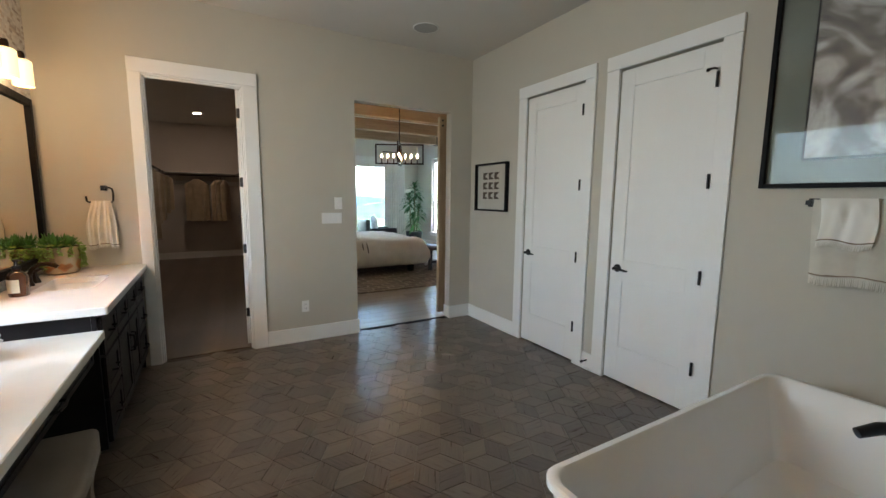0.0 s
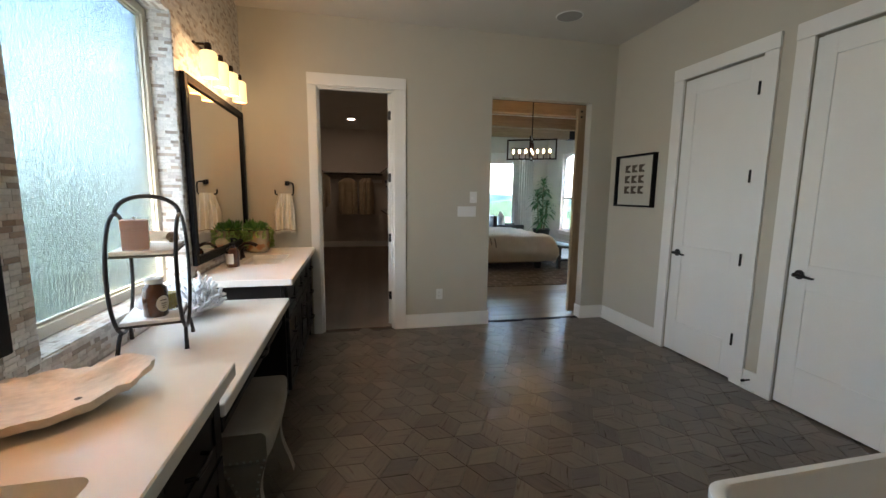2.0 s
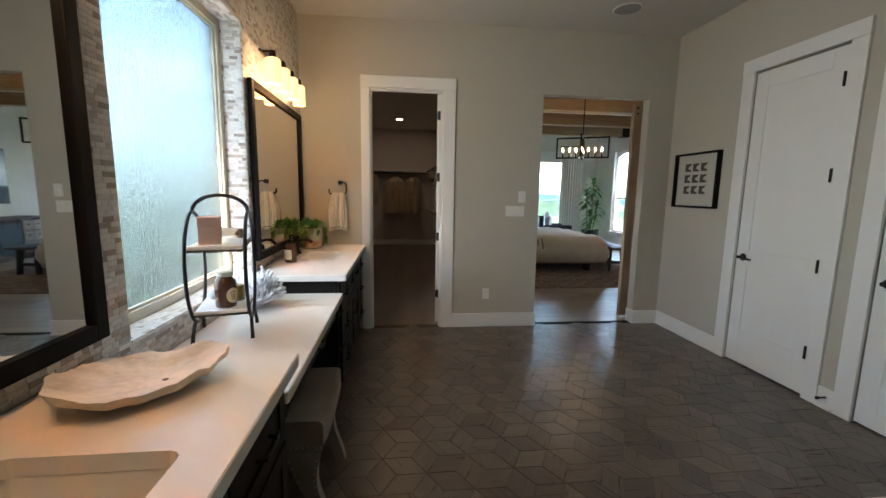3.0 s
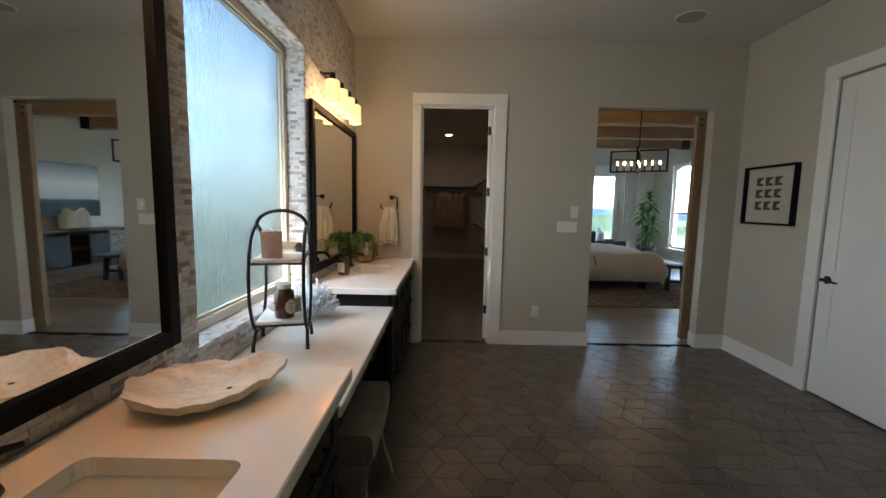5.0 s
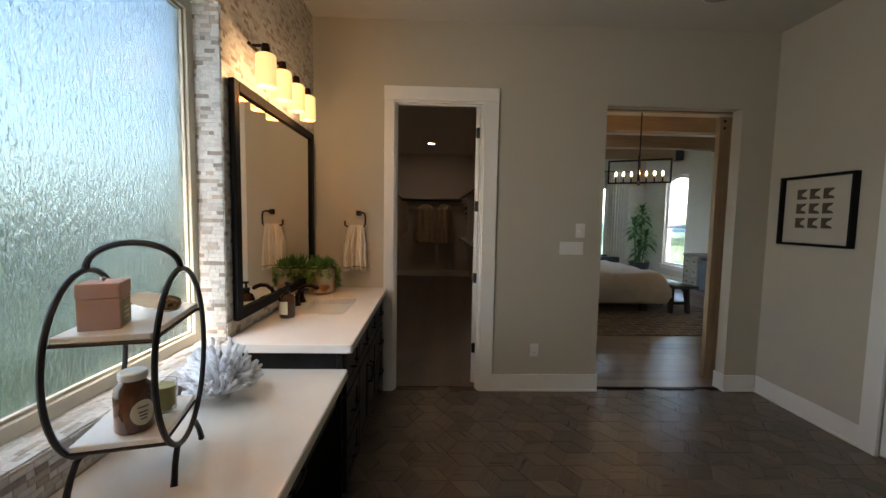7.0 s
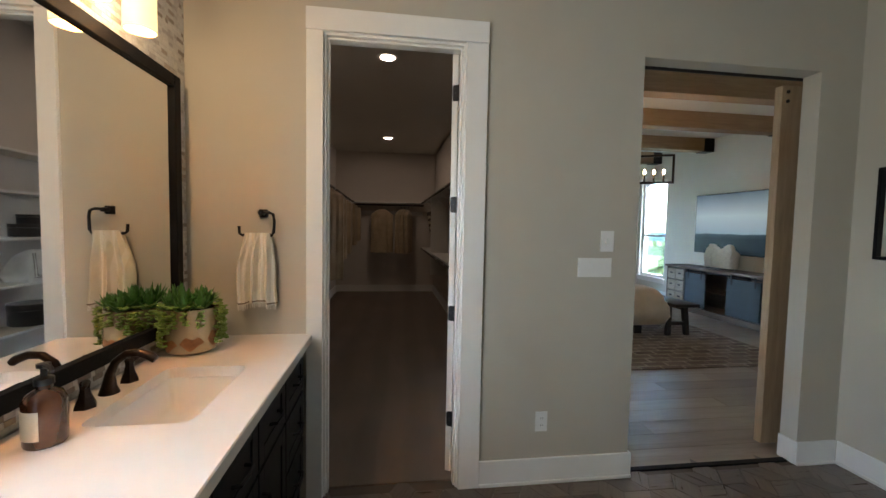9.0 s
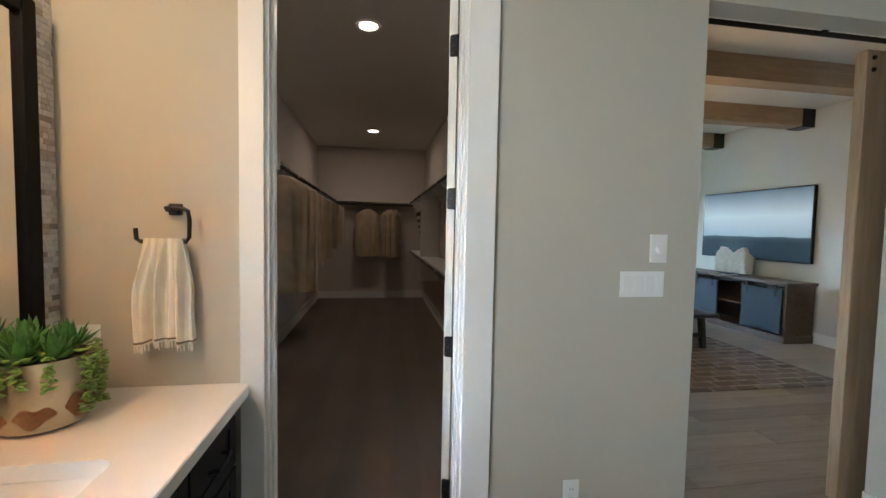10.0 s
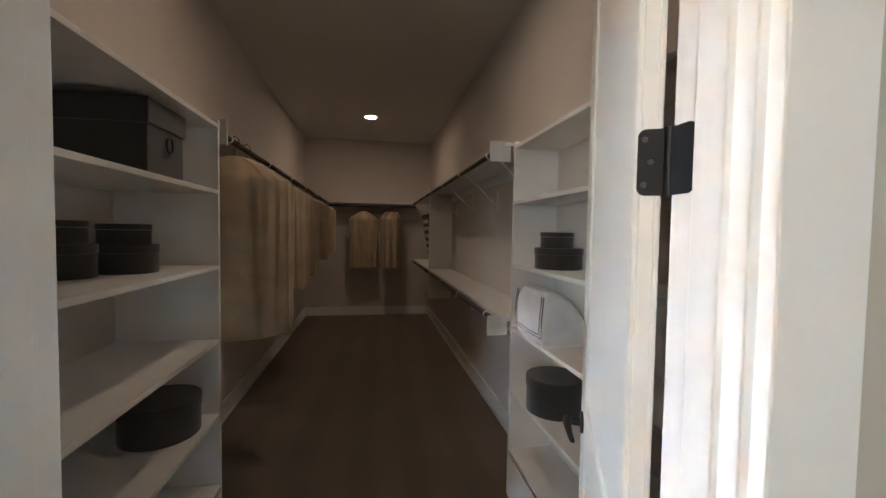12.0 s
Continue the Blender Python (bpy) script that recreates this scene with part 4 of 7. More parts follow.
for y0, y1, face in ((2.345, 2.392, -1), (2.788, 2.835, 1)):
    for xo, inward in ((-0.352, -1), (-0.795, 1)):
        outer, inner = bracket(xo, inward)
        ring = outer + inner[::-1]
        lg = part("leg", loft(bmesh.new(), [[(x, y, z) for x, z in ring] for y in (y0, y0 + 0.006, y1 - 0.006, y1)]), M_STOOL, st)
        for edge, off in ((outer, inward * 0.011), (inner, -inward * 0.011)):
            for (xa, za), (xb, zb) in zip(edge, edge[1:]):
                part("nailhead", lathe(bmesh.new(), [(0.0, 0.005), (0.0035, 0.0038), (0.0052, 0.0)], ((xa + xb) / 2 + off, y0 if face < 0 else y1, (za + zb) / 2), 7, Matrix.Rotation(radians(90 * -face), 3, "X")), M_NAIL, lg)
for y, s in ((2.333, -1), (2.847, 1)):
    for i in range(19):
        x = -0.79 + 0.435 * i / 18
        part("nailhead", lathe(bmesh.new(), [(0.0, 0.005), (0.0035, 0.0038), (0.0052, 0.0)], (x, y, 0.382), 7, Matrix.Rotation(radians(90 * -s), 3, "X")), M_NAIL, st)
# ---- things on the worktops ----
def driftwood_bowl():
    """A bleached root-wood bowl: an uneven dished slab with a ragged rim."""
    t = local_thing("wooden_bowl", pose(-0.722, 1.885, 0.8802, 0, 0, 33), "bleached teak-root bowl with a ragged rim", "bowl")
    bm = bmesh.new()
    n, rings = 96, 14
    rnd = random.Random(3)

    def rim(a):
        rx = 0.192 * (1 + 0.06 * math.sin(2 * a + 0.6) + 0.06 * math.sin(3 * a + 2.0) + 0.012 * math.sin(7 * a) + 0.006 * math.sin(17 * a + 1))
        ry = 0.150 * (1 + 0.10 * math.sin(3 * a + 1.2) + 0.05 * math.sin(5 * a + 0.3) + 0.006 * math.sin(15 * a))
        return rx * math.cos(a), ry * math.sin(a)

    def up(a, f):
        return 0.026 + 0.032 * f ** 2.2 * (1 + 0.45 * math.sin(2 * a + 1.3)) + 0.012 * f * noise.noise((2.6 * math.cos(a) * f, 2.6 * math.sin(a) * f, 1)) + 0.0055 * f * noise.noise((14 * math.cos(a) * f, 14 * math.sin(a) * f, 6))

    tops, bots = [], []
    for j in range(1, rings + 1):
        f = j / rings
        ring_t, ring_b = [], []
        for i in range(n):
            a = 2 * math.pi * i / n
            x, y = rim(a)
            jag = 1 + (0.06 * noise.noise((4 * math.cos(a), 4 * math.sin(a), 4)) if j == rings else 0)
            ring_t.append(bm.verts.new((x * f * jag, y * f * jag, up(a, f))))
            ring_b.append(bm.verts.new((x * f * 0.985, y * f * 0.985, max(0.0, up(a, f) - 0.026 + 0.006 * f))))
        tops.append(ring_t)
        bots.append(ring_b)
    ct, cb = bm.verts.new((0, 0, 0.024)), bm.verts.new((0, 0, 0.0))
    for i in range(n):
        k = (i + 1) % n
        bm.faces.new((ct, tops[0][i], tops[0][k]))
        bm.faces.new((cb, bots[0][k], bots[0][i]))
        for a, b in zip(tops, tops[1:]):
            bm.faces.new((a[i], b[i], b[k], a[k]))
        for a, b in zip(bots, bots[1:]):
            bm.faces.new((a[k], b[k], b[i], a[i]))
        bm.faces.new((tops[-1][i], bots[-1][i], bots[-1][k], tops[-1][k]))
    part("bowl", bm, M_DRIFT, t, "", True)
    part("knot_hole", lathe(bmesh.new(), [(0.0, 0.0), (0.006, 0.001), (0.008, 0.003)], (0.045, -0.05, 0.0275), 10), M_INK, t, "dark knot hole")


driftwood_bowl()

# tiered stand: two oval hoops with marble shelves between
TS, TR = (-0.818, 2.648, 0.755), 14
ts = local_thing("tiered_stand", pose(*TS, 0, 0, TR), "two-tier black oval-hoop stand with white marble shelves", "stand")
HD, HZ, HV, HW = 0.108, 0.32, 0.240, 0.193
for s in (-1, 1):
    part("hoop", tube(bmesh.new(), [(s * HD, HW * math.sin(a), HZ + HV * math.cos(a)) for a in [2 * math.pi * i / 44 for i in range(44)]], 0.0075, 8, True), M_BLACK, ts, "", True)
    for q in (-1, 1):
        part("foot", tube(bmesh.new(), [(s * HD, q * 0.060, HZ - HV * 0.952), (s * (HD + 0.002), q * 0.078, 0.085), (s * (HD + 0.004), q * 0.100, 0.055), (s * (HD + 0.006), q * 0.112, 0.028), (s * (HD + 0.006), q * 0.118, 0.011)], [0.007, 0.0075, 0.0075, 0.008, 0.009], 8), M_BLACK, ts, "", True)
part("handle", tube(bmesh.new(), [(HD * math.cos(a), 0, HZ + HV + 0.004 + 0.068 * math.sin(a)) for a in [math.pi * i / 14 for i in range(15)]], 0.0085, 8), M_BLACK, ts, "", True)
for z, hw in ((0.135, 0.128), (0.415, 0.176)):
    part("shelf", solid(bmesh.new(), -HD + 0.009, HD - 0.009, -hw, hw, z, z + 0.016, 0.004), M_MARBLE, ts, "white marble shelf")
    for s in (-1, 1):
        part("rail", tube(bmesh.new(), [(s * (HD - 0.012), -hw + 0.004, z - 0.0055), (s * (HD - 0.012), hw - 0.004, z - 0.0055)], 0.005, 6), M_BLACK, ts, "", True)
        part("rail", tube(bmesh.new(), [(-HD, s * (hw - 0.006), z - 0.0055), (HD, s * (hw - 0.006), z - 0.0055)], 0.005, 6), M_BLACK, ts, "", True)


def on_stand(x, y, z):
    p = pose(*TS, 0, 0, TR) @ Vector((x, y, z))
    return p


p = on_stand(-0.030, -0.088, 0.4312)
gb = local_thing("gift_box", pose(*p, 0, 0, 22), "dusty pink lidded box with an olive label", "box")
part("base", solid(bmesh.new(), -0.042, 0.042, -0.043, 0.043, 0, 0.075, 0.002), M_PINK, gb)
part("lid", solid(bmesh.new(), -0.0436, 0.0436, -0.0446, 0.0446, 0.0755, 0.112, 0.003), M_PINK, gb)
part("knob", lathe(bmesh.new(), [(0.004, 0.112), (0.004, 0.117), (0.008, 0.120), (0.0, 0.124)], (0, 0, 0), 12), M_NAIL, gb, "small metal knob", True)
lb = part("label_card", solid(bmesh.new(), 0.0425, 0.0432, -0.033, 0.033, 0.006, 0.068), M_OLIVE, gb, "olive printed label")
for z in (0.022, 0.034, 0.046):
    part("print_line", solid(bmesh.new(), 0.0433, 0.0436, -0.020, 0.018, z, z + 0.003), M_CREAM, lb)


def rolled_cloth(at, turn):
    """A small towel rolled up: a spiral sheet drawn along its length, the outer layer lying over the inner ones."""
    bm = bmesh.new()
    n, loops = 64, []
    for k in range(12):
        u = k / 11
        face, back = [], []
        for i in range(n + 1):
            a = 2 * math.pi * 2.6 * i / n
            r = 0.008 + 0.0088 * a / 6.2832 + 0.0012 * math.sin(5 * a + 9 * u)
            sag = 0.86
            for lst, rr in ((face, r), (back, r - 0.0052)):
                lst.append((-0.062 + 0.124 * u + 0.003 * math.sin(a * 1.3 + 4), rr * 1.12 * math.cos(a - 0.6), 0.0285 + rr * sag * math.sin(a - 0.6)))
        loops.append(face + back[::-1])
    loft(bm, loops)
    ob = new("rolled_washcloth", mesh_of("rolled_washcloth", bm, M_BURLAP, True))
    ob.matrix_world = Matrix.Translation(at) @ Matrix.Rotation(radians(turn), 4, "Z")
    return tagged(ob, "tan woven washcloth rolled up on the upper shelf", "towel")


M_BURLAP = cloth("tan_woven_washcloth", (0.48, 0.37, 0.24), weave=420, var=0.22)
rolled_cloth(on_stand(0.030, 0.050, 0.4312), -25)


def ribbed_shell(at):
    """A small white fluted shell."""
    bm, n, loops = bmesh.new(), 40, []
    for k in range(11):
        v = k / 10
        r = 0.004 + 0.030 * math.sin(math.pi * min(1, 0.12 + 0.86 * v)) ** 0.8
        loops.append([(r * (1 + 0.10 * math.cos(10 * a)) * math.cos(a), r * (1 + 0.10 * math.cos(10 * a)) * math.sin(a), 0.056 * v) for a in [6.2832 * i / n for i in range(n)]])
    ob = new("seashell", mesh_of("seashell", loft(bm, loops), M_CORAL, True))
    ob.location = at
    return tagged(ob, "small white ribbed seashell on the lower shelf", "seashell")


ribbed_shell(on_stand(-0.045, 0.060, 0.1512))


def jar(at, scale, label, lid_mat, body_mat, name):
    t = local_thing(name, Matrix.Translation(at) @ Matrix.Rotation(radians(-30), 4, "Z"), label, "bottle")
    q = [(0.0, 0.0), (0.036, 0.0), (0.04, 0.005), (0.041, 0.09), (0.037, 0.108), (0.027, 0.118), (0.026, 0.124), (0.0, 0.124)]
    part("body", lathe(bmesh.new(), [(r * scale, h * scale) for r, h in q], (0, 0, 0), 28), body_mat, t, "", True)
    q = [(0.0, 0.1242), (0.0295, 0.1242), (0.030, 0.126), (0.030, 0.140), (0.027, 0.143), (0.0, 0.143)]
    part("lid", lathe(bmesh.new(), [(r * scale, h * scale) for r, h in q], (0, 0, 0), 28), lid_mat, t, "white screw lid", True)
    bm = bmesh.new()
    wrap(bm, 0.0413 * scale, -0.62, 0.62, lambda u: (0.05 - 0.030 * math.sqrt(max(0.02, 1 - (2 * u - 1) ** 2))) * scale, lambda u: (0.05 + 0.030 * math.sqrt(max(0.02, 1 - (2 * u - 1) ** 2))) * scale)
    l = part("paper_label", bm, M_CREAM, t, "cream oval paper label")
    for k, zz in enumerate((0.062, 0.05, 0.042, 0.034)):
        bm = bmesh.new()
        wd = 0.28 - 0.04 * k
        wrap(bm, 0.0423 * scale, -wd, wd, lambda u: zz * scale, lambda u: (zz + 0.0032) * scale, 6, 0.0004)
        part("print_line", bm, M_INK, l)
    return t


jar(on_stand(0.012, -0.062, 0.1512), 1.08, "brown glass jar with a white lid and cream label", M_LID, M_AMBER, "glass_jar")
p = on_stand(0.048, 0.034, 0.1512)
cj = local_thing("candle", Matrix.Translation(p), "mustard candle in a clear tumbler", "candle")
part("wax", lathe(bmesh.new(), [(0.0, 0.004), (0.026, 0.004), (0.028, 0.072), (0.0, 0.07)], (0, 0, 0), 24), M_CANDLE, cj, "", True)
part("tumbler", lathe(bmesh.new(), [(0.0, 0.0), (0.028, 0.0), (0.0315, 0.085), (0.0295, 0.085), (0.0285, 0.003), (0.0, 0.003)], (0, 0, 0), 24), M_CLEAR, cj, "clear glass tumbler", True)


# soap bottle by the far sink
sb = local_thing("soap_dispenser", pose(-0.845, 3.875, 0.8802, 0, 0, -35) @ Matrix.Scale(1.2, 4), "brown glass soap dispenser with a black pump", "soap dispenser")
part("body", lathe(bmesh.new(), [(0.0, 0.0), (0.034, 0.0), (0.037, 0.005), (0.037, 0.092), (0.030, 0.108), (0.014, 0.118), (0.014, 0.126), (0.0, 0.126)], (0, 0, 0), 26), M_AMBER, sb, "", True)
pp = part("pump", lathe(bmesh.new(), [(0.0, 0.126), (0.017, 0.126), (0.017, 0.14), (0.006, 0.143), (0.006, 0.16), (0.012, 0.162), (0.012, 0.17), (0.0, 0.172)], (0, 0, 0), 18), M_BLACK, sb, "black pump", True)
part("nozzle", tube(bmesh.new(), [(0, 0, 0.166), (0.03, 0, 0.167), (0.042, 0, 0.16)], [0.006, 0.005, 0.004], 8), M_BLACK, pp, "", True)
bm = bmesh.new()
wrap(bm, 0.0373, -2.5, -0.6, lambda u: 0.02, lambda u: 0.08)
part("paper_label", bm, M_CREAM, sb, "cream paper label")


# coral
def coral():
    """A dome of blunt, knobbly fingers that fork towards their tips."""
    t = local_thing("coral", pose(-0.838, 3.10, 0.7552), "white branching coral ornament", "ornament")
    rnd = random.Random(11)

    def finger(bm, p, d, ln, r):
        side = d.cross(Vector((0.3, 0.5, 0.8))).normalized()
        bend = side * rnd.uniform(-0.012, 0.012)
        pts = [p + d * ln * u + bend * math.sin(math.pi * u) for u in (0.0, 0.35, 0.7, 0.93, 1.0)]
        tube(bm, pts, [r, r * 1.02, r * 0.95, r * 0.85, r * 0.42], 7)
        return pts

    n = 60
    for k in range(n):
        up = 0.02 + 0.97 * (k + 0.5) / n
        a = k * 2.39996
        flat = math.sqrt(1 - up * up)
        d = Vector((flat * math.cos(a), flat * math.sin(a), up)).normalized()
        reach = 1.0 / math.sqrt((d.x / 0.165) ** 2 + (d.y / 0.155) ** 2 + (d.z / 0.225) ** 2) * rnd.uniform(0.84, 1.03)
        start = Vector((d.x * 0.035, d.y * 0.035, 0.026 + 0.018 * d.z))
        bm = bmesh.new()
        ln = reach - 0.035
        stem = finger(bm, start, (d + Vector((0, 0, 0.32))).normalized(), ln * 0.95, 0.0105)
        for q in range(5):
            u = 0.38 + 0.13 * q
            base = stem[1].lerp(stem[3], (u - 0.35) / 0.58) if u < 0.93 else stem[3]
            nd = (d + Vector((rnd.uniform(-.75, .75), rnd.uniform(-.75, .75), rnd.uniform(-.1, .75)))).normalized()
            finger(bm, base, nd, rnd.uniform(0.028, 0.05), rnd.uniform(0.0068, 0.009))
        for v in bm.verts:
            v.co.z = max(v.co.z, 0.001)
            if v.co.z < 0.13:
                v.co.x = max(v.co.x, -0.134)
        tagged(part("branch", bm, M_CORAL, t, "", True), kind="stuff")
    part("base", lathe(bmesh.new(), [(0.0, 0.0), (0.036, 0.0), (0.042, 0.012), (0.04, 0.04), (0.0, 0.07)], (0, 0, 0), 14), M_CORAL, t, "", True)

coral()


# planter of succulents
def planter():
    at = (-0.845, 4.64, 0.8802)
    t = local_thing("succulent_planter", pose(*at), "champagne glazed planter of trailing green succulents", "plant")
    part("pot", lathe(bmesh.new(), [(0.0, 0.0), (0.08, 0.0), (0.098, 0.012), (0.105, 0.05), (0.105, 0.195), (0.099, 0.195), (0.097, 0.178), (0.0, 0.178)], (0, 0, 0), 36), M_GOLDPOT, t, "", True)
    for a0, zc, wz in ((-1.15, 0.055, 0.03), (-0.15, 0.065, 0.04), (-2.1, 0.05, 0.028), (0.9, 0.06, 0.03)):
        bm = bmesh.new()
        wrap(bm, 0.1053, a0 - 0.42, a0 + 0.42, lambda u: zc - wz * math.sin(math.pi * (0.04 + 0.92 * u)) * (0.8 + 0.3 * math.sin(7 * u + a0)), lambda u: zc + wz * math.sin(math.pi * (0.04 + 0.92 * u)) * (0.9 + 0.35 * math.sin(9 * u)))
        part("bare_patch", bm, M_RUST, t, "bare brown wood patch")
    part("soil", lathe(bmesh.new(), [(0.0, 0.1785), (0.096, 0.1785), (0.06, 0.198), (0.0, 0.202)], (0, 0, 0), 20), M_SOIL, t, "", True)
    rnd = random.Random(5)

    def leaf(bm, p, d, ln, w, th):
        d = d.normalized()
        side = d.cross(Vector((0, 0, 1)))
        side = side.normalized() if side.length > 0.05 else Vector((1, 0, 0))
        n = side.cross(d)
        prof = [(0.0, 0.35), (0.35, 1.0), (0.7, 0.75), (1.0, 0.05)]
        loft(bm, [[p + d * ln * u + n * (0.18 * ln * u * u) + side * (w * k * math.cos(a)) + n * (th * k * math.sin(a)) for a in (0, 1.05, 2.09, 3.14, 4.19, 5.24)] for u, k in prof])

    for x, y, z, n, sz in ((-0.02, -0.03, 0.19, 22, 0.075), (0.055, 0.02, 0.20, 26, 0.05), (-0.06, 0.035, 0.195, 22, 0.07), (0.02, 0.06, 0.19, 20, 0.065), (0.0, -0.075, 0.18, 16, 0.06), (0.06, -0.045, 0.185, 18, 0.06), (-0.075, -0.02, 0.18, 16, 0.065)):
        bm = bmesh.new()
        for k in range(n):
            a = k * 2.4
            e = 1.35 - 1.25 * k / n + rnd.uniform(-.1, .1)
            leaf(bm, Vector((x, y, z + 0.008)), Vector((math.cos(a) * math.cos(e), math.sin(a) * math.cos(e), math.sin(e))), sz * rnd.uniform(0.95, 1.4), sz * 0.19, sz * 0.07)
        tagged(part("rosette", bm, M_LEAF, t, "", True), kind="stuff")
    for k in range(13):
        a = (-2.9, -2.5, -2.2, -1.95, -1.75, -1.35, -0.9, -0.2, 0.1, 0.35, 0.8, 1.6, 2.6)[k]
        ln = rnd.uniform(0.03, 0.07) if -1.9 < a < -0.5 else rnd.uniform(0.06, 0.14)
        bm = bmesh.new()
        path = [Vector((0.06 * math.cos(a), 0.06 * math.sin(a), 0.213)), Vector((0.11 * math.cos(a), 0.11 * math.sin(a), 0.211)), Vector((0.124 * math.cos(a), 0.124 * math.sin(a), 0.19))]
        z = 0.19
        while z > 0.19 - ln:
            z -= 0.012
            path.append(Vector(((0.123 + rnd.uniform(-.004, .004)) * math.cos(a), 0.123 * math.sin(a), z)))
        for i, q in enumerate(path):
            for j in range(4):
                b = rnd.uniform(0, 6.28)
                leaf(bm, q, Vector((math.cos(b), math.sin(b), rnd.uniform(-.6, .2))), 0.021, 0.0065, 0.005)
        tagged(part("trailing_stem", bm, M_LEAF2, t, "yellow-green beaded trailing stem", True), kind="stuff")


planter()

# ---- closet ----
M_ROD = surface("dark_closet_rod", (0.03, 0.022, 0.02), 0.45, metal=0.4, var=0.15)
M_GARMENT = cloth("khaki_garment_bag", (0.42, 0.325, 0.215), weave=700, var=0.12, rough=0.62)
M_BOXG = cloth("charcoal_fabric_box", (0.035, 0.032, 0.03), weave=600, var=0.2)
M_PILLOW = cloth("white_bed_linen", (0.72, 0.71, 0.69), weave=700)
M_SIGN = surface("distressed_dark_sign", (0.04, 0.028, 0.02), 0.6, var=0.4, scale=12)
M_CAN = glow("downlight_lens", (1.0, 0.74, 0.54), 0.60)
ZS = (0.27, 0.61, 0.96, 1.305, 1.65, 1.95)


def shelf_unit(x_back, x_front, y0, y1, label):
    t = thing("closet_shelves", ((x_back + x_front) / 2, (y0 + y1) / 2, 0), label, "shelving", "white closet shelf units")
    a, b = min(x_back, x_front), max(x_back, x_front)
    for y in (y0, y1 - 0.019):
        block("side_panel", a, b, y, y + 0.019, 0.0, 1.97, M_SHELF, t, 0.001)
    for z in ZS:
        block("shelf", a, b, y0 + 0.0195, y1 - 0.0195, z - 0.019, z, M_SHELF, t, 0.001)
    block("toe_board", min(x_front, x_front - 0.0), x_front + (0.002 if x_front > x_back else -0.002), y0 + 0.0195, y1 - 0.0195, 0.0, 0.24, M_SHELF, t, 0.0005)
    return t


XSL, XSR, YSL, YSR = -0.69, 0.765, 6.56, 6.66
shelf_unit(CX0 + 0.001, XSL, YEB + 0.03, YSL, "white open closet shelves with dark storage boxes")
shelf_unit(CX1 - 0.001, XSR, YEB + 0.03, YSR, "white open closet shelves with boxes and folded linen")


def hanging(name, x_wall, x_rod, y0, y1, z, label, along="y"):
    """A shelf on a cleat with a dark rod in front, on white end blocks."""
    t = thing(name, (x_rod, (y0 + y1) / 2, z), label, "closet rod", "closet hanging rails")
    if along == "y":
        s = 1 if x_rod > x_wall else -1
        a, b = sorted((x_wall + s * 0.0205, x_rod - s * 0.022))
        block("shelf", a, b, y0, y1, z, z + 0.018, M_SHELF, t, 0.001)
        a2, b2 = sorted((x_wall + s * 0.001, x_wall + s * 0.0195))
        block("cleat", a2, b2, y0, y1, z - 0.09, z + 0.016, M_SHELF, t, 0.001)
        part("rod", tube(bmesh.new(), [(x_rod, y0 + 0.039, z - 0.012), (x_rod, y1 - 0.005, z - 0.012)], 0.017, 12), M_ROD, t, "dark metal rod", True)
        for k in range(int((y1 - y0) / 0.8) + 1):
            y = y0 + 0.25 + k * 0.8
            if y < y1 - 0.1:
                part("bracket", tube(bmesh.new(), [(x_rod, y - 0.009, z - 0.012), (x_rod, y + 0.009, z - 0.012)], 0.0205, 12), M_TRIM, t, "white rod clip", True)
                part("brace", tube(bmesh.new(), [(x_wall + s * 0.02, y, z - 0.25), (x_rod - s * 0.03, y, z - 0.004)], 0.007, 6), M_TRIM, t)
                a3, b3 = sorted((x_wall + s * 0.0005, x_wall + s * 0.012))
                block("bracket_plate", a3, b3, y - 0.012, y + 0.012, z - 0.30, z - 0.0905, M_TRIM, t, 0.001)
    else:
        block("shelf", x_wall, x_rod, y1 - 0.34, y1 - 0.0205, z, z + 0.018, M_SHELF, t, 0.001)
        block("cleat", x_wall, x_rod, y1 - 0.0195, y1 - 0.001, z - 0.25, z - 0.16, M_SHELF, t, 0.001)
        part("rod", tube(bmesh.new(), [(x_wall + 0.005, y1 - 0.30, z - 0.045), (x_rod - 0.005, y1 - 0.30, z - 0.045)], 0.017, 12), M_ROD, t, "dark metal rod", True)
    return t


hanging("hanging_rail", CX0, -0.73, YSL + 0.002, CY1 - 0.35, 1.95, "white shelf and dark rod carrying garment bags")
hanging("hanging_rail", CX0 + 0.30, CX1 - 0.27, CY1, CY1, 1.93, "white shelf and dark rod across the closet end", "x")
hanging("hanging_rail", CX1, 0.70, YSR + 0.002, 9.60, 1.95, "empty upper white shelf and dark rod")
hanging("hanging_rail", CX1, 0.70, YSR + 0.002, 9.60, 0.985, "empty lower white shelf and dark rod")
hanging("hanging_rail", CX1, 0.70, 9.64, CY1 - 0.35, 1.95, "upper white shelf and dark rod beside the divider")
hanging("hanging_rail", CX1, 0.70, 9.64, CY1 - 0.35, 0.985, "lower white shelf and dark rod below the sign")
tagged(block("end_block", -0.80, -0.665, YSL + 0.0215, YSL + 0.04, 1.865, 1.985, M_SHELF, None, 0.002), "white end block of the closet rail", "block", kind="structure")
for z in (1.885, 0.92):
    tagged(block("end_block", 0.64, 0.755, YSR + 0.0215, YSR + 0.04, z - 0.02, z + 0.09, M_SHELF, None, 0.002), "white end block of the closet rail", "block", kind="structure")
tagged(block("closet_divider", 0.72, CX1 - 0.001, 9.602, 9.622, 0.62, 1.97, M_SHELF, None, 0.002), "white divider panel between closet rails", "panel")


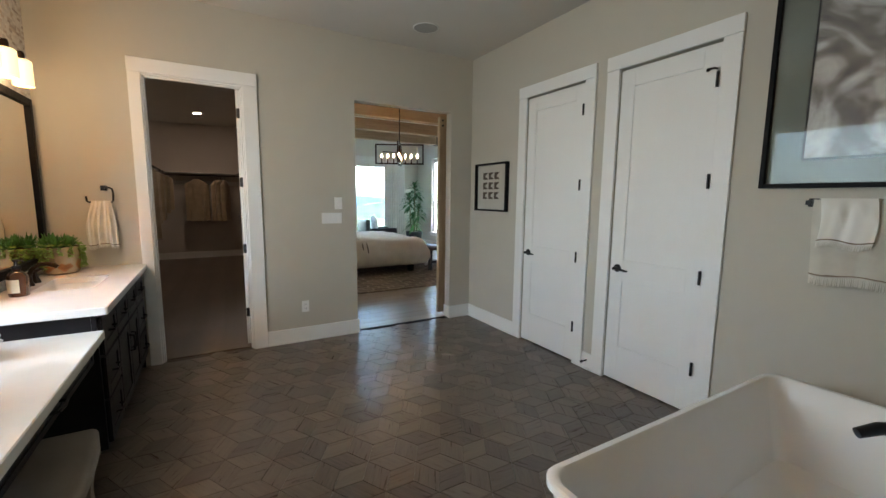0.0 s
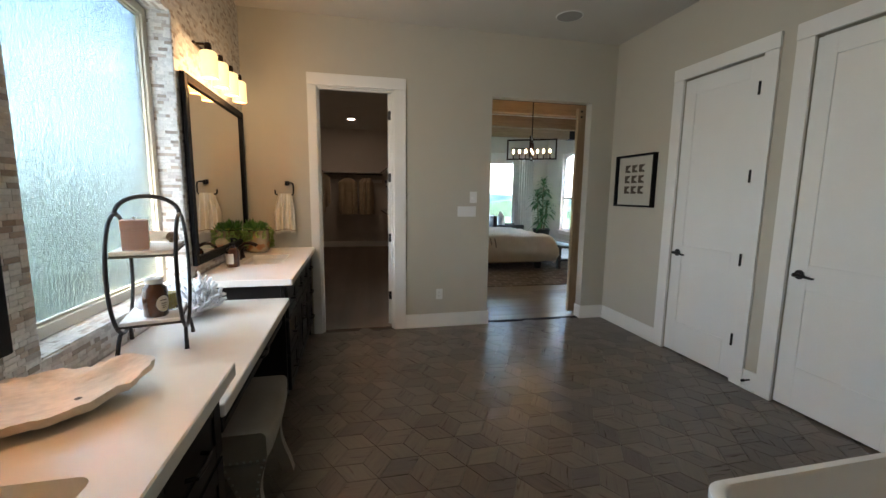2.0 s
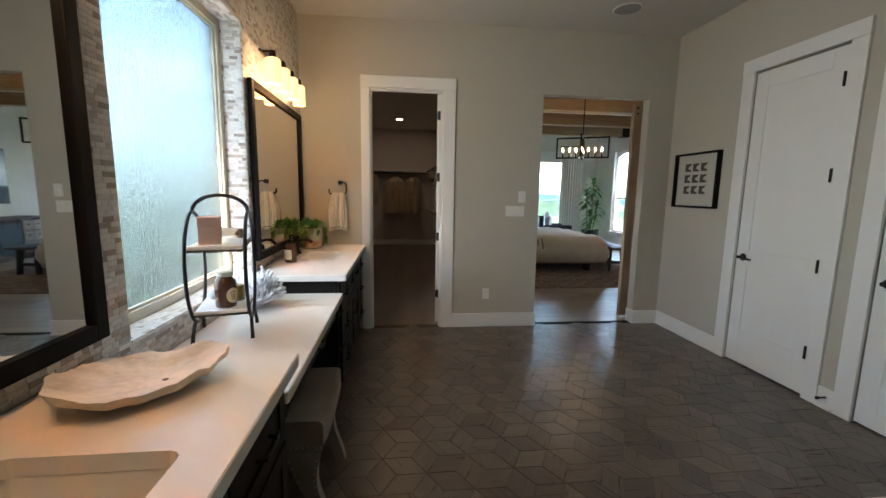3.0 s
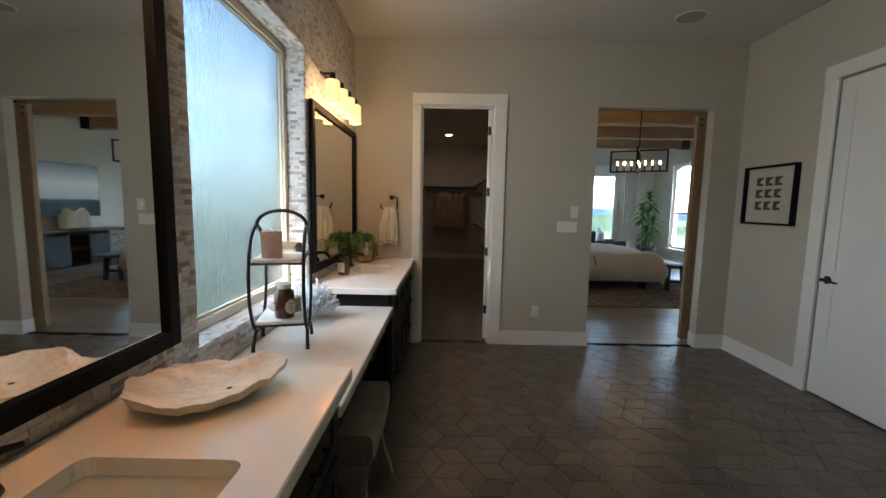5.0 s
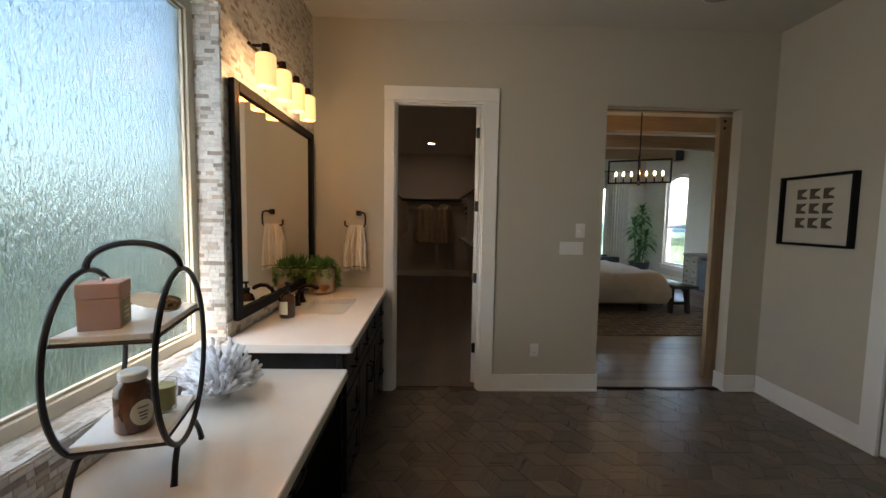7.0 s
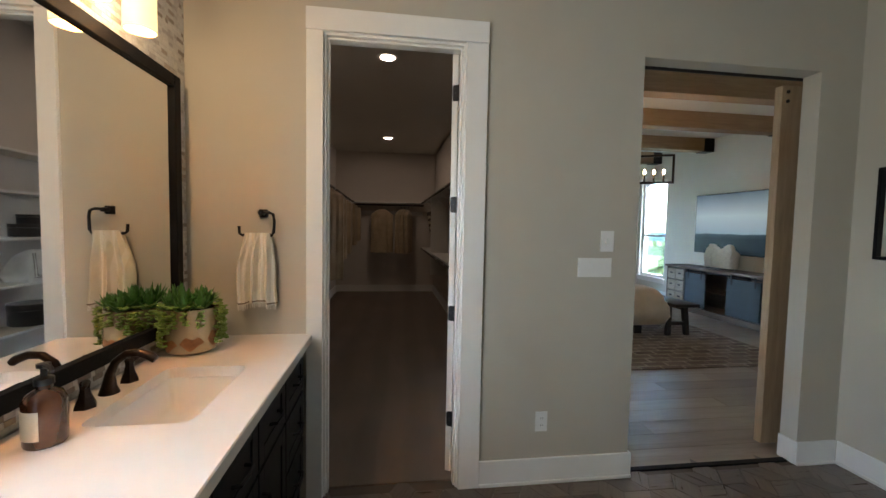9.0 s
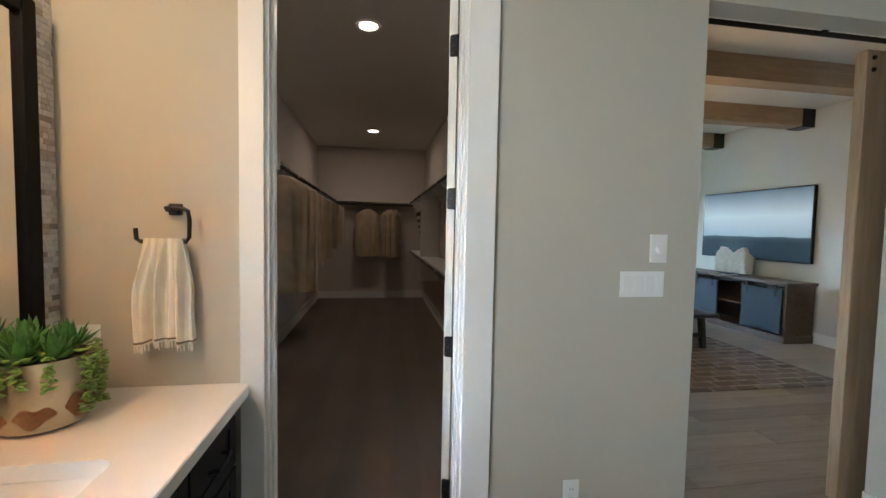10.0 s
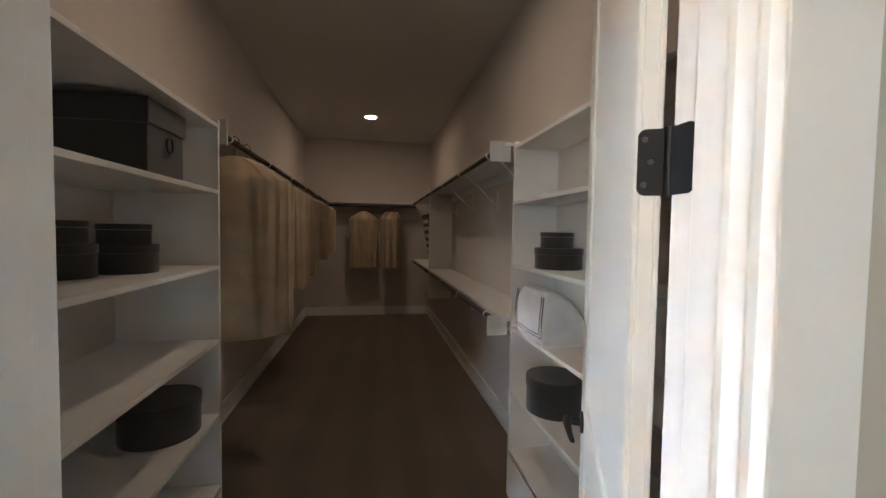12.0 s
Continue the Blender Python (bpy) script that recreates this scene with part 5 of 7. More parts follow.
def garment(m, w, h, d, label, seed, group="hanging garment bags"):
    """A long cloth bag on a hanger: sloping shoulders and deep vertical folds."""
    t = local_thing("garment_bag", m, label, "garment bag", group)
    rnd = random.Random(seed)
    ph = rnd.uniform(0, 6)
    bm = bmesh.new()
    n = 84
    loops = []
    for v in (0.0, 0.015, 0.04, 0.07, 0.10, 0.13, 0.18, 0.25, 0.34, 0.44, 0.55, 0.66, 0.77, 0.87, 0.95, 1.0):
        sh = 0.14 + 0.86 * min(1, v / 0.13) ** 0.75
        dd = d * (0.22 + 0.78 * min(1, v / 0.13))
        lp = []
        for i in range(n):
            a = 6.2832 * i / n
            cx, sy = math.cos(a), math.sin(a)
            crease = noise.noise((5.5 * cx + seed, 5.5 * sy, 0.9 * v)) + 0.55 * abs(noise.noise((11 * cx, 11 * sy + seed, 1.8 * v + 3.0 * cx)))
            f = 1 + 0.40 * min(1, v * 3) * crease + 0.10 * math.sin(9 * a + ph + 1.5 * v)
            x = w / 2 * sh * math.copysign(abs(cx) ** 0.7, cx)
            lp.append((x * (1 + 0.03 * math.sin(5 * a + ph) * v), dd / 2 * f * math.copysign(abs(sy) ** 0.8, sy), -0.085 - v * h + 0.012 * math.sin(3 * a + ph) * v))
        loops.append(lp)
    loft(bm, loops)
    part("bag", bm, M_GARMENT, t, "", True)
    part("hanger_hook", tube(bmesh.new(), [(0, 0, -0.088), (0, 0, -0.045), (0.018, 0, -0.025), (0.022, 0, -0.002), (0.004, 0, 0.0185), (-0.016, 0, 0.008)], 0.0025, 6), M_ROD, t, "thin wire hanger hook", True)


ZR = 1.938
for y, w, h, d in ((6.82, 0.58, 0.95, 0.13), (7.02, 0.55, 0.94, 0.12), (7.62, 0.52, 0.80, 0.10), (7.76, 0.5, 0.82, 0.10), (7.92, 0.5, 0.78, 0.09), (8.5, 0.5, 0.80, 0.1), (8.66, 0.5, 0.78, 0.1), (9.3, 0.5, 0.70, 0.1), (9.46, 0.5, 0.72, 0.1), (9.6, 0.5, 0.68, 0.1), (10.4, 0.48, 0.7, 0.1), (10.55, 0.48, 0.68, 0.1)):
    garment(pose(-0.73 if y > 7.3 else -0.705, y, ZR, 0, 0, 2), min(w, 0.62) * (0.95 if y < 8 else 0.9), h, d, "khaki cloth garment bag on the closet rod", int(y * 100))
for x, r in ((-0.13, 0), (0.34, 68), (0.42, 75), (0.27, 60)):
    garment(pose(x, CY1 - 0.30, 1.885, 0, 0, r), 0.46, 0.92, 0.12, "khaki cloth garment bag on the end rod", int(x * 100) + 300)


def round_box(x, y, z, r, h, label, lid=0.3):
    t = local_thing("hat_box", pose(x, y, z + 0.0005), label, "storage box", "charcoal storage boxes")
    part("body", lathe(bmesh.new(), [(0.0, 0.0), (r * 0.96, 0.0), (r * 0.97, 0.004), (r * 0.97, h * (1 - lid)), (0.0, h * (1 - lid))], (0, 0, 0), 36), M_BOXG, t, "", True)
    part("lid", lathe(bmesh.new(), [(0.0, h), (r * 0.98, h), (r, h - 0.004), (r, h * (1 - lid) + 0.002), (r * 0.972, h * (1 - lid) + 0.002)], (0, 0, 0), 36), M_BOXG, t, "", True)


XB = -0.90
sbx = thing("storage_box", (XB, 6.16, ZS[4]), "tall charcoal fabric storage box with a ring pull", "storage box", "charcoal storage boxes")
block("body", XB - 0.17, XB + 0.17, 6.03, 6.29, ZS[4] + 0.0005, ZS[4] + 0.17, M_BOXG, sbx, 0.004)
block("lid", XB - 0.178, XB + 0.178, 6.022, 6.298, ZS[4] + 0.1705, ZS[4] + 0.255, M_BOXG, sbx, 0.004)
part("ring_pull", tube(bmesh.new(), [(XB + 0.181, 6.16 + 0.022 * math.cos(a), ZS[4] + 0.12 + 0.028 * math.sin(a)) for a in [6.2832 * i / 16 for i in range(16)]], 0.004, 6, True), M_BLACK, sbx, "black ring pull", True)
for x, y, z0, r, h in ((-0.992, 6.03, ZS[3], 0.100, 0.112), (-0.895, 6.215, ZS[3], 0.102, 0.105)):
    round_box(x, y, z0, r, h, "charcoal round hat box on a closet shelf")
    round_box(x, y - 0.01, z0 + h, r * 0.82, 0.075, "small charcoal round box stacked on another")
round_box(-0.86, 6.37, ZS[1], 0.15, 0.155, "large charcoal round hat box on the lower shelf")
round_box(-0.87, 6.02, ZS[0], 0.15, 0.16, "large charcoal round hat box near the floor")
round_box(0.895, 6.36, ZS[3], 0.115, 0.10, "charcoal round hat box on a closet shelf")
round_box(0.895, 6.38, ZS[3] + 0.10, 0.08, 0.075, "small charcoal round box stacked on another")
round_box(0.895, 6.36, ZS[1], 0.14, 0.17, "large charcoal round hat box on the lower shelf")


def cushion(bm, w, h, d, n=14):
    for s in (1, -1):
        g = []
        for i in range(n + 1):
            row = []
            for j in range(n + 1):
                u, v = 2 * i / n - 1, 2 * j / n - 1
                k = (1 - u ** 4) * (1 - v ** 4)
                row.append(bm.verts.new((u * w / 2 * (1 - 0.04 * (1 - abs(v))), s * d / 2 * k ** 0.5, v * h / 2 * (1 - 0.04 * (1 - abs(u))))))
            g.append(row)
        for i in range(n):
            for j in range(n):
                bm.faces.new((g[i][j], g[i + 1][j], g[i + 1][j + 1], g[i][j + 1]))
    bmesh.ops.remove_doubles(bm, verts=bm.verts[:], dist=1e-4)
    return bm


pl = local_thing("folded_bedding", pose(0.885, 6.40, ZS[2] + 0.0005, 0, 0, 90), "white folded bedding with dark double piping on a shelf", "bedding")


def folded(bm, w, d, h, lean, n=16):
    """A plump folded bundle: rounded box, thick at the foot, its top leaning back."""
    loops = []
    for k in range(n + 1):
        v = k / n
        g = 0.03 * max(0, abs(2 * v - 1) - 0.6) / 0.4 + 0.10 * v * v
        z = h * v
        loops.append([(x, y + lean * v, z + 0.010 * noise.noise((x * 9, y * 9, v * 3)) * v) for x, y in rounded(-w / 2 + g * 0.6, w / 2 - g * 0.6, -d / 2 + g, d / 2 - g * 0.25, 0.035, 5)])
    return loft(bm, loops)


part("cover", folded(bmesh.new(), 0.40, 0.24, 0.245, 0.02), M_PILLOW, pl, "", True)
for k in (0.0, 0.022):
    def edge(x, v):
        return (x, 0.12 + 0.02 * v - 0.25 * (0.03 * max(0, abs(2 * v - 1) - 0.6) / 0.4 + 0.10 * v * v) + 0.0012, 0.245 * v)
    part("piping", tube(bmesh.new(), [edge(-0.165 + k, 0.92), edge(-0.168 + k, 0.5), edge(-0.160 + k, 0.14 + 2.6 * k), edge(0.0, 0.12 + 2.6 * k), edge(0.160 - k, 0.14 + 2.6 * k), edge(0.168 - k, 0.5), edge(0.165 - k, 0.92)], 0.0024, 6), M_INK, pl, "dark grey piping", True)
sg = local_thing("word_sign", pose(0.86, 10.12, 1.0035, 0, -10, 0), "dark distressed sign board with pale lettering", "sign")
part("board", solid(bmesh.new(), -0.012, 0.012, -0.30, 0.30, 0.0, 0.72, 0.002), M_SIGN, sg)
rnd = random.Random(2)
for r in range(6):
    y = -0.26
    while y < 0.22:
        w = rnd.uniform(0.05, 0.12)
        part("letter_bar", solid(bmesh.new(), -0.0145, -0.0122, y, min(0.27, y + w), 0.10 + r * 0.10, 0.15 + r * 0.10), M_CREAM, sg)
        y += w + 0.025
baseboard("baseboard_closet", [(CX0 + 0.001, CX0 + 0.016, YSL + 0.01, CY1 - 0.017), (CX1 - 0.016, CX1 - 0.001, YSR + 0.01, CY1 - 0.017), (CX0 + 0.017, CX1 - 0.017, CY1 - 0.016, CY1 - 0.001)])
for y in (6.68, 10.2):
    t = thing("downlight", (-0.02, y, H), "recessed white ceiling downlight, switched on", "ceiling light", "closet downlights")
    part("trim_ring", lathe(bmesh.new(), [(0.100, H - 0.0005), (0.098, H - 0.006), (0.069, H - 0.009), (0.066, H - 0.0065)], (-0.02, y, 0), 36), M_PLATE, t, "", True)
    part("lens", lathe(bmesh.new(), [(0.0, H - 0.007), (0.066, H - 0.007), (0.066, H - 0.001)], (-0.02, y, 0), 32), M_CAN, t, "glowing lens")
# ---- bedroom ----
M_DUVET = cloth("cream_duvet_cotton", (0.66, 0.60, 0.52), weave=600, var=0.05)
M_STRIPE = cloth("taupe_duvet_stripe", (0.20, 0.165, 0.14), weave=600)
M_BEDBASE = cloth("taupe_bed_upholstery", (0.24, 0.185, 0.145), weave=500)
M_CHAIRB = surface("black_chair_leather", (0.015, 0.014, 0.015), 0.4, var=0.2, bump=0.2)
M_CURTAIN = cloth("sheer_ivory_curtain", (0.74, 0.73, 0.68), weave=800, var=0.04)
M_POT = surface("charcoal_planter", (0.02, 0.02, 0.023), 0.45, var=0.25, fine=50, bump=0.3)
M_PLANT = surface("dracaena_leaf", (0.03, 0.11, 0.025), 0.38, var=0.4, scale=9, bump=0.1)
M_STEM = surface("plant_cane", (0.20, 0.15, 0.08), 0.7, var=0.3, scale=30, bump=0.4)
M_CONSOLE = grained("weathered_walnut", (0.05, 0.032, 0.02), (0.16, 0.105, 0.068), 0.5, "y", 3.0, 0.3)
M_SLATE = surface("slate_blue_door_paint", (0.022, 0.032, 0.042), 0.5, var=0.15, stretch=(1, 1, 5))
M_DRAWER = grained("pale_drawer_wood", (0.22, 0.17, 0.12), (0.40, 0.33, 0.25), 0.55, "y", 3.0)
M_SCULPT = surface("silvered_ceramic", (0.78, 0.755, 0.70), 0.35, metal=0.0, var=0.15, scale=20, bump=0.3)
M_BULB = glow("candle_bulb", (1.0, 0.62, 0.30), 0.65)
M_RUGB = surface("rug_border", (0.16, 0.13, 0.11), 0.95, var=0.2, fine=500, bump=0.8)


def rug_material():
    m, nt, p = nodes_of("faded_block_rug")
    L = nt.links.new
    tc = nt.nodes.new("ShaderNodeTexCoord")
    br = put(nt, "ShaderNodeTexBrick", Scale=2.0)
    br.inputs["Color1"].default_value, br.inputs["Color2"].default_value, br.inputs["Mortar"].default_value = (0.13, 0.10, 0.085, 1), (0.30, 0.245, 0.20, 1), (0.42, 0.37, 0.31, 1)
    br.inputs["Mortar Size"].default_value = 0.03
    L(tc.outputs["Object"], br.inputs["Vector"])
    n = put(nt, "ShaderNodeTexNoise", Scale=7.0, Detail=6.0, Roughness=0.7)
    L(tc.outputs["Object"], n.inputs["Vector"])
    mx = nt.nodes.new("ShaderNodeMix")
    mx.data_type = "RGBA"
    L(ramp(nt, n.outputs[0], [(0.4, (0, 0, 0)), (0.65, (1, 1, 1))]), mx.inputs[0])
    L(br.outputs[0], mx.inputs[6])
    mx.inputs[7].default_value = (0.22, 0.175, 0.145, 1)
    L(mx.outputs[2], p.inputs["Base Color"])
    p.inputs["Roughness"].default_value = 0.97
    n2 = put(nt, "ShaderNodeTexNoise", Scale=450.0)
    L(tc.outputs["Object"], n2.inputs["Vector"])
    b = put(nt, "ShaderNodeBump", Strength=0.8, Distance=0.004)
    L(n2.outputs[0], b.inputs["Height"])
    L(b.outputs[0], p.inputs["Normal"])
    return m


def screen_material():
    """The picture on the screen: a pale cloudy sky over a dark sea."""
    m, nt, p = nodes_of("seascape_screen")
    L = nt.links.new
    tc = nt.nodes.new("ShaderNodeTexCoord")
    sp = nt.nodes.new("ShaderNodeSeparateXYZ")
    L(tc.outputs["Object"], sp.inputs[0])
    n = put(nt, "ShaderNodeTexNoise", Scale=2.2, Detail=5.0)
    L(tc.outputs["Object"], n.inputs["Vector"])
    mr = nt.nodes.new("ShaderNodeMapRange")
    mr.inputs[1].default_value, mr.inputs[2].default_value = 1.06, 2.13
    L(sp.outputs[2], mr.inputs[0])
    a = nt.nodes.new("ShaderNodeMath")
    a.operation = "MULTIPLY_ADD"
    a.inputs[1].default_value = 0.045
    L(n.outputs[0], a.inputs[0])
    L(mr.outputs[0], a.inputs[2])
    col = ramp(nt, a.outputs[0], [(0.28, (0.012, 0.02, 0.026)), (0.345, (0.03, 0.045, 0.055)), (0.36, (0.20, 0.25, 0.27)), (0.65, (0.33, 0.37, 0.38)), (1.0, (0.10, 0.13, 0.15))])
    L(col, p.inputs["Emission Color"])
    p.inputs["Emission Strength"].default_value = 0.004
    L(col, p.inputs["Base Color"])
    p.inputs["Roughness"].default_value = 0.5
    p.inputs["Specular IOR Level"].default_value = 0.2
    return m


for y in (5.40, 6.76, 8.03, 9.48, 10.90):
    bt = thing("ceiling_beam", (3.5, y + 0.1, BH), "pale oak ceiling beam on black iron end brackets", "beam", "bedroom beams", "structure")
    block("beam", BX0 + 0.002, BX1 - 0.001, y, y + 0.20, 2.915, BH - 0.001, M_BEAM, bt, 0.006)
    block("bracket", BX1 - 0.20, BX1 - 0.0015, y - 0.006, y + 0.206, 2.905, BH - 0.002, M_BLACK, bt, 0.003)

tv = thing("television", (BX1, 8.855, 1.06), "flat screen showing a pale seascape in a thin black frame", "television")
block("housing", BX1 - 0.05, BX1 - 0.001, 7.93, 9.78, 1.06, 2.13, M_BLACK, tv, 0.004)
block("screen", BX1 - 0.0525, BX1 - 0.0502, 7.945, 9.765, 1.075, 2.115, screen_material(), tv, 0, "lit screen with sky over dark sea")

# sideboard
CXF, CY0c, CY1c = 5.40, 7.86, 9.93
cs = thing("sideboard", (5.64, 8.9, 0), "weathered wood sideboard with sliding slate-blue doors and small drawers", "sideboard")
block("top", CXF - 0.03, BX1 - 0.02, CY0c - 0.03, CY1c + 0.03, 0.775, 0.815, M_CONSOLE, cs, 0.004)
block("side_panel", CXF, BX1 - 0.03, CY0c, CY0c + 0.03, 0.10, 0.7745, M_CONSOLE, cs, 0.002)
block("side_panel", CXF, BX1 - 0.03, CY1c - 0.03, CY1c, 0.10, 0.7745, M_CONSOLE, cs, 0.002)
block("base", CXF - 0.015, BX1 - 0.03, CY0c - 0.012, CY1c + 0.012, 0.0, 0.0995, M_CONSOLE, cs, 0.004)
block("back_panel", BX1 - 0.05, BX1 - 0.035, CY0c + 0.031, CY1c - 0.031, 0.101, 0.774, M_CONSOLE, cs, 0)
block("divider", CXF + 0.01, BX1 - 0.052, 8.52, 8.54, 0.101, 0.774, M_CONSOLE, cs, 0.001)
block("divider", CXF + 0.01, BX1 - 0.052, 9.44, 9.46, 0.101, 0.774, M_CONSOLE, cs, 0.001)
block("inner_shelf", CXF + 0.03, BX1 - 0.052, 8.542, 9.438, 0.40, 0.42, M_CONSOLE, cs, 0.001)
for y0, y1 in ((7.90, 8.50), (8.94, 9.42)):
    d = block("sliding_door", CXF - 0.026, CXF - 0.004, y0, y1, 0.12, 0.715, M_SLATE, cs, 0.003, "slate-blue sliding door")
    for yy in (y0 + 0.09, y1 - 0.09):
        part("hanger_strap", solid(bmesh.new(), CXF - 0.032, CXF - 0.0265, yy - 0.014, yy + 0.014, 0.62, 0.77, 0.001), M_BLACK, d)
        part("roller", lathe(bmesh.new(), [(0.0, 0.0), (0.022, 0.0), (0.022, 0.012), (0.0, 0.012)], (CXF - 0.034, yy, 0.757), 14, Matrix.Rotation(radians(-90), 3, "Y")), M_BLACK, d)
part("door_track", tube(bmesh.new(), [(CXF - 0.012, 7.9, 0.745), (CXF - 0.012, 9.43, 0.745)], 0.008, 8), M_BLACK, cs, "black door track")
for i in range(2):
    for j in range(3):
        y0, z0 = 9.475 + i * 0.215, 0.125 + j * 0.213
        d = block("drawer", CXF - 0.008, CXF + 0.3, y0, y0 + 0.20, z0, z0 + 0.195, M_DRAWER, cs, 0.004, "pale wood drawer with a dark cup pull")
        part("cup_pull", solid(bmesh.new(), CXF - 0.022, CXF - 0.0085, y0 + 0.07, y0 + 0.13, z0 + 0.10, z0 + 0.125, 0.004), M_BLACK, d)
sc = local_thing("sculpture", pose(5.62, 8.92, 0.8155), "pleated silvery ceramic sculpture on a dark base", "sculpture")
part("base", solid(bmesh.new(), -0.09, 0.09, -0.20, 0.20, 0, 0.025, 0.003), M_BLACK, sc)
bm = bmesh.new()
loops = []
for k in range(61):
    u = k / 60
    y = -0.29 + 0.58 * u
    z1 = 0.38 + 0.045 * math.sin(u * 6.28 * 1.5) - 0.10 * max(0, abs(2 * u - 1) - 0.7) / 0.3
    w = 0.055 + 0.035 * math.sin(u * 6.28 * 11) + 0.012 * math.sin(u * 40 + 1)
    loops.append([(w * 0.75, y, 0.0255), (w, y + 0.015, 0.16), (w * 0.95, y - 0.01, 0.28), (w * 0.55, y, z1), (-w * 0.55, y, z1), (-w, y, 0.2), (-w * 0.8, y, 0.0255)])
part("pleats", loft(bm, loops), M_SCULPT, sc, "", True)

rg = tagged(block("rug", 1.35, 4.62, 6.55, 9.9, -0.001, 0.012, rug_material(), None, 0.004), "faded taupe block-pattern area rug", "rug")

# bed
bd = thing("bed", (2.4, 8.7, 0), "upholstered bed with a cream duvet hanging over the side", "bed")
block("side_rail", 1.25, 3.58, 7.84, 7.90, 0.14, 0.34, M_BEDBASE, bd, 0.012)
block("side_rail", 1.25, 3.58, 9.64, 9.70, 0.14, 0.34, M_BEDBASE, bd, 0.012)
block("foot_rail", 3.52, 3.60, 7.901, 9.639, 0.14, 0.34, M_BEDBASE, bd, 0.012)
block("headboard", 1.165, 1.249, 7.8, 9.74, 0.10, 1.25, M_BEDBASE, bd, 0.02)
block("mattress", 1.252, 3.515, 7.905, 9.635, 0.20, 0.52, M_PILLOW, bd, 0.05)
for x in (1.45, 3.48):
    for y in (7.93, 9.61):
        block("leg", x - 0.05, x + 0.05, y - 0.03, y + 0.05, 0.012, 0.1395, M_CHAIRB, bd, 0.003)


def duvet():
    bm = bmesh.new()
    nu, nv = 70, 60
    x0, x1, y0, y1 = 1.75, 3.72, 7.74, 9.80
    top = 0.635
    g = []
    for i in range(nu + 1):
        row = []
        for j in range(nv + 1):
            s, v = -0.36 + (x1 - x0 + 0.36 + 0.36) * i / nu, -0.36 + (y1 - y0 + 0.72) * j / nv
            x, y, z = x0 + max(0, s), y0 + min(max(0, v), y1 - y0), top
            dx = max(0, s - (x1 - x0))
            x = min(x, x1)
            dy = max(0, -v) + max(0, v - (y1 - y0))
            drop = math.hypot(dx, dy) if dx and dy else dx + dy
            rr = 0.13
            edge = min(1.0, min(x1 - x, y - y0, y1 - y) / rr) if drop == 0 else 0
            if drop == 0:
                z = top - rr * (1 - math.sqrt(max(0, 1 - (1 - edge) ** 2)))
            else:
                z = max(0.20 if not dx else 0.13, top - rr - drop * 0.92)
                bulge = 0.05 * math.sin(min(1, drop / 0.36) * 3.14)
                x += (bulge if dx else 0)
                y += -bulge * (1 if v < 0 else -1) if dy else 0
            n = noise.noise((x * 2.4, y * 2.4, z * 2.0)) * 0.035 + noise.noise((x * 7, y * 7, z * 5)) * 0.012
            row.append(bm.verts.new((x + (n * 0.6 if dx else 0), y + (n * 0.8 if dy else 0), z + (n if drop == 0 else 0))))
        g.append(row)
    for i in range(nu):
        for j in range(nv):
            bm.faces.new((g[i][j], g[i + 1][j], g[i + 1][j + 1], g[i][j + 1]))
    bmesh.ops.remove_doubles(bm, verts=bm.verts[:], dist=1e-4)
    ob = part("duvet", bm, M_DUVET, bd, "cream puffed duvet", True)
    sol = ob.modifiers.new("thickness", "SOLIDIFY")
    sol.thickness, sol.offset = 0.03, -1
    for x in (2.44, 2.52):
        b2 = bmesh.new()
        tube(b2, [(x, 7.685 + 0.012 * math.sin(x * 30 + z * 9), z) for z in (0.27, 0.35, 0.43, 0.50)] + [(x, 7.76, 0.605), (x, 7.90, 0.655), (x, 8.4, 0.66)], 0.012, 6)
        part("stripe", b2, M_STRIPE, bd, "taupe embroidered stripe", True)


duvet()
bn = thing("bench", (3.98, 8.3, 0.012), "dark-stained wooden bench at the foot of the bed", "bench")
block("seat", 3.80, 4.16, 7.60, 9.25, 0.43, 0.475, M_BENCH, bn, 0.01)
for y, s in ((7.82, -1), (9.03, 1)):
    for x in (3.86, 4.10):
        bm = bmesh.new()
        loft(bm, [[(x + a, y + s * 0.0 + b, 0.4295) for a, b in ((-.03, -.035), (.03, -.035), (.03, .035), (-.03, .035))], [(x + (0.02 if x > 4 else -0.02) + a, y + s * 0.035 + b, 0.0125) for a, b in ((-.027, -.03), (.027, -.03), (.027, .03), (-.027, .03))]])
        part("leg", bm, M_BENCH, bn)
    block("stretcher", 3.88, 4.08, y - 0.02 + s * 0.02, y + 0.02 + s * 0.02, 0.15, 0.20, M_BENCH, bn, 0.004)

# armchair by the far window, with a pillow
AX = 3.62
ch = thing("armchair", (AX + 0.45, 11.3, 0), "black low armchair before the far window", "chair")
block("seat", AX, AX + 0.8, 10.95, 11.65, 0.16, 0.42, M_CHAIRB, ch, 0.03)
block("backrest", AX, AX + 0.12, 10.95, 11.65, 0.4205, 0.86, M_CHAIRB, ch, 0.04)
for y in (10.93, 11.60):
    block("armrest", AX + 0.13, AX + 0.88, y, y + 0.09, 0.4205, 0.62, M_CHAIRB, ch, 0.03)
for x in (AX + 0.06, AX + 0.74):
    for y in (11.0, 11.6):
        block("leg", x - 0.025, x + 0.025, y - 0.025, y + 0.025, 0.0, 0.1595, M_BENCH, ch, 0.003)
pw = local_thing("pillow", pose(AX + 0.33, 11.26, 0.665, 0, -16, 78), "white square pillow on the black armchair", "pillow")
part("cover", cushion(bmesh.new(), 0.48, 0.48, 0.17), M_PILLOW, pw, "", True)

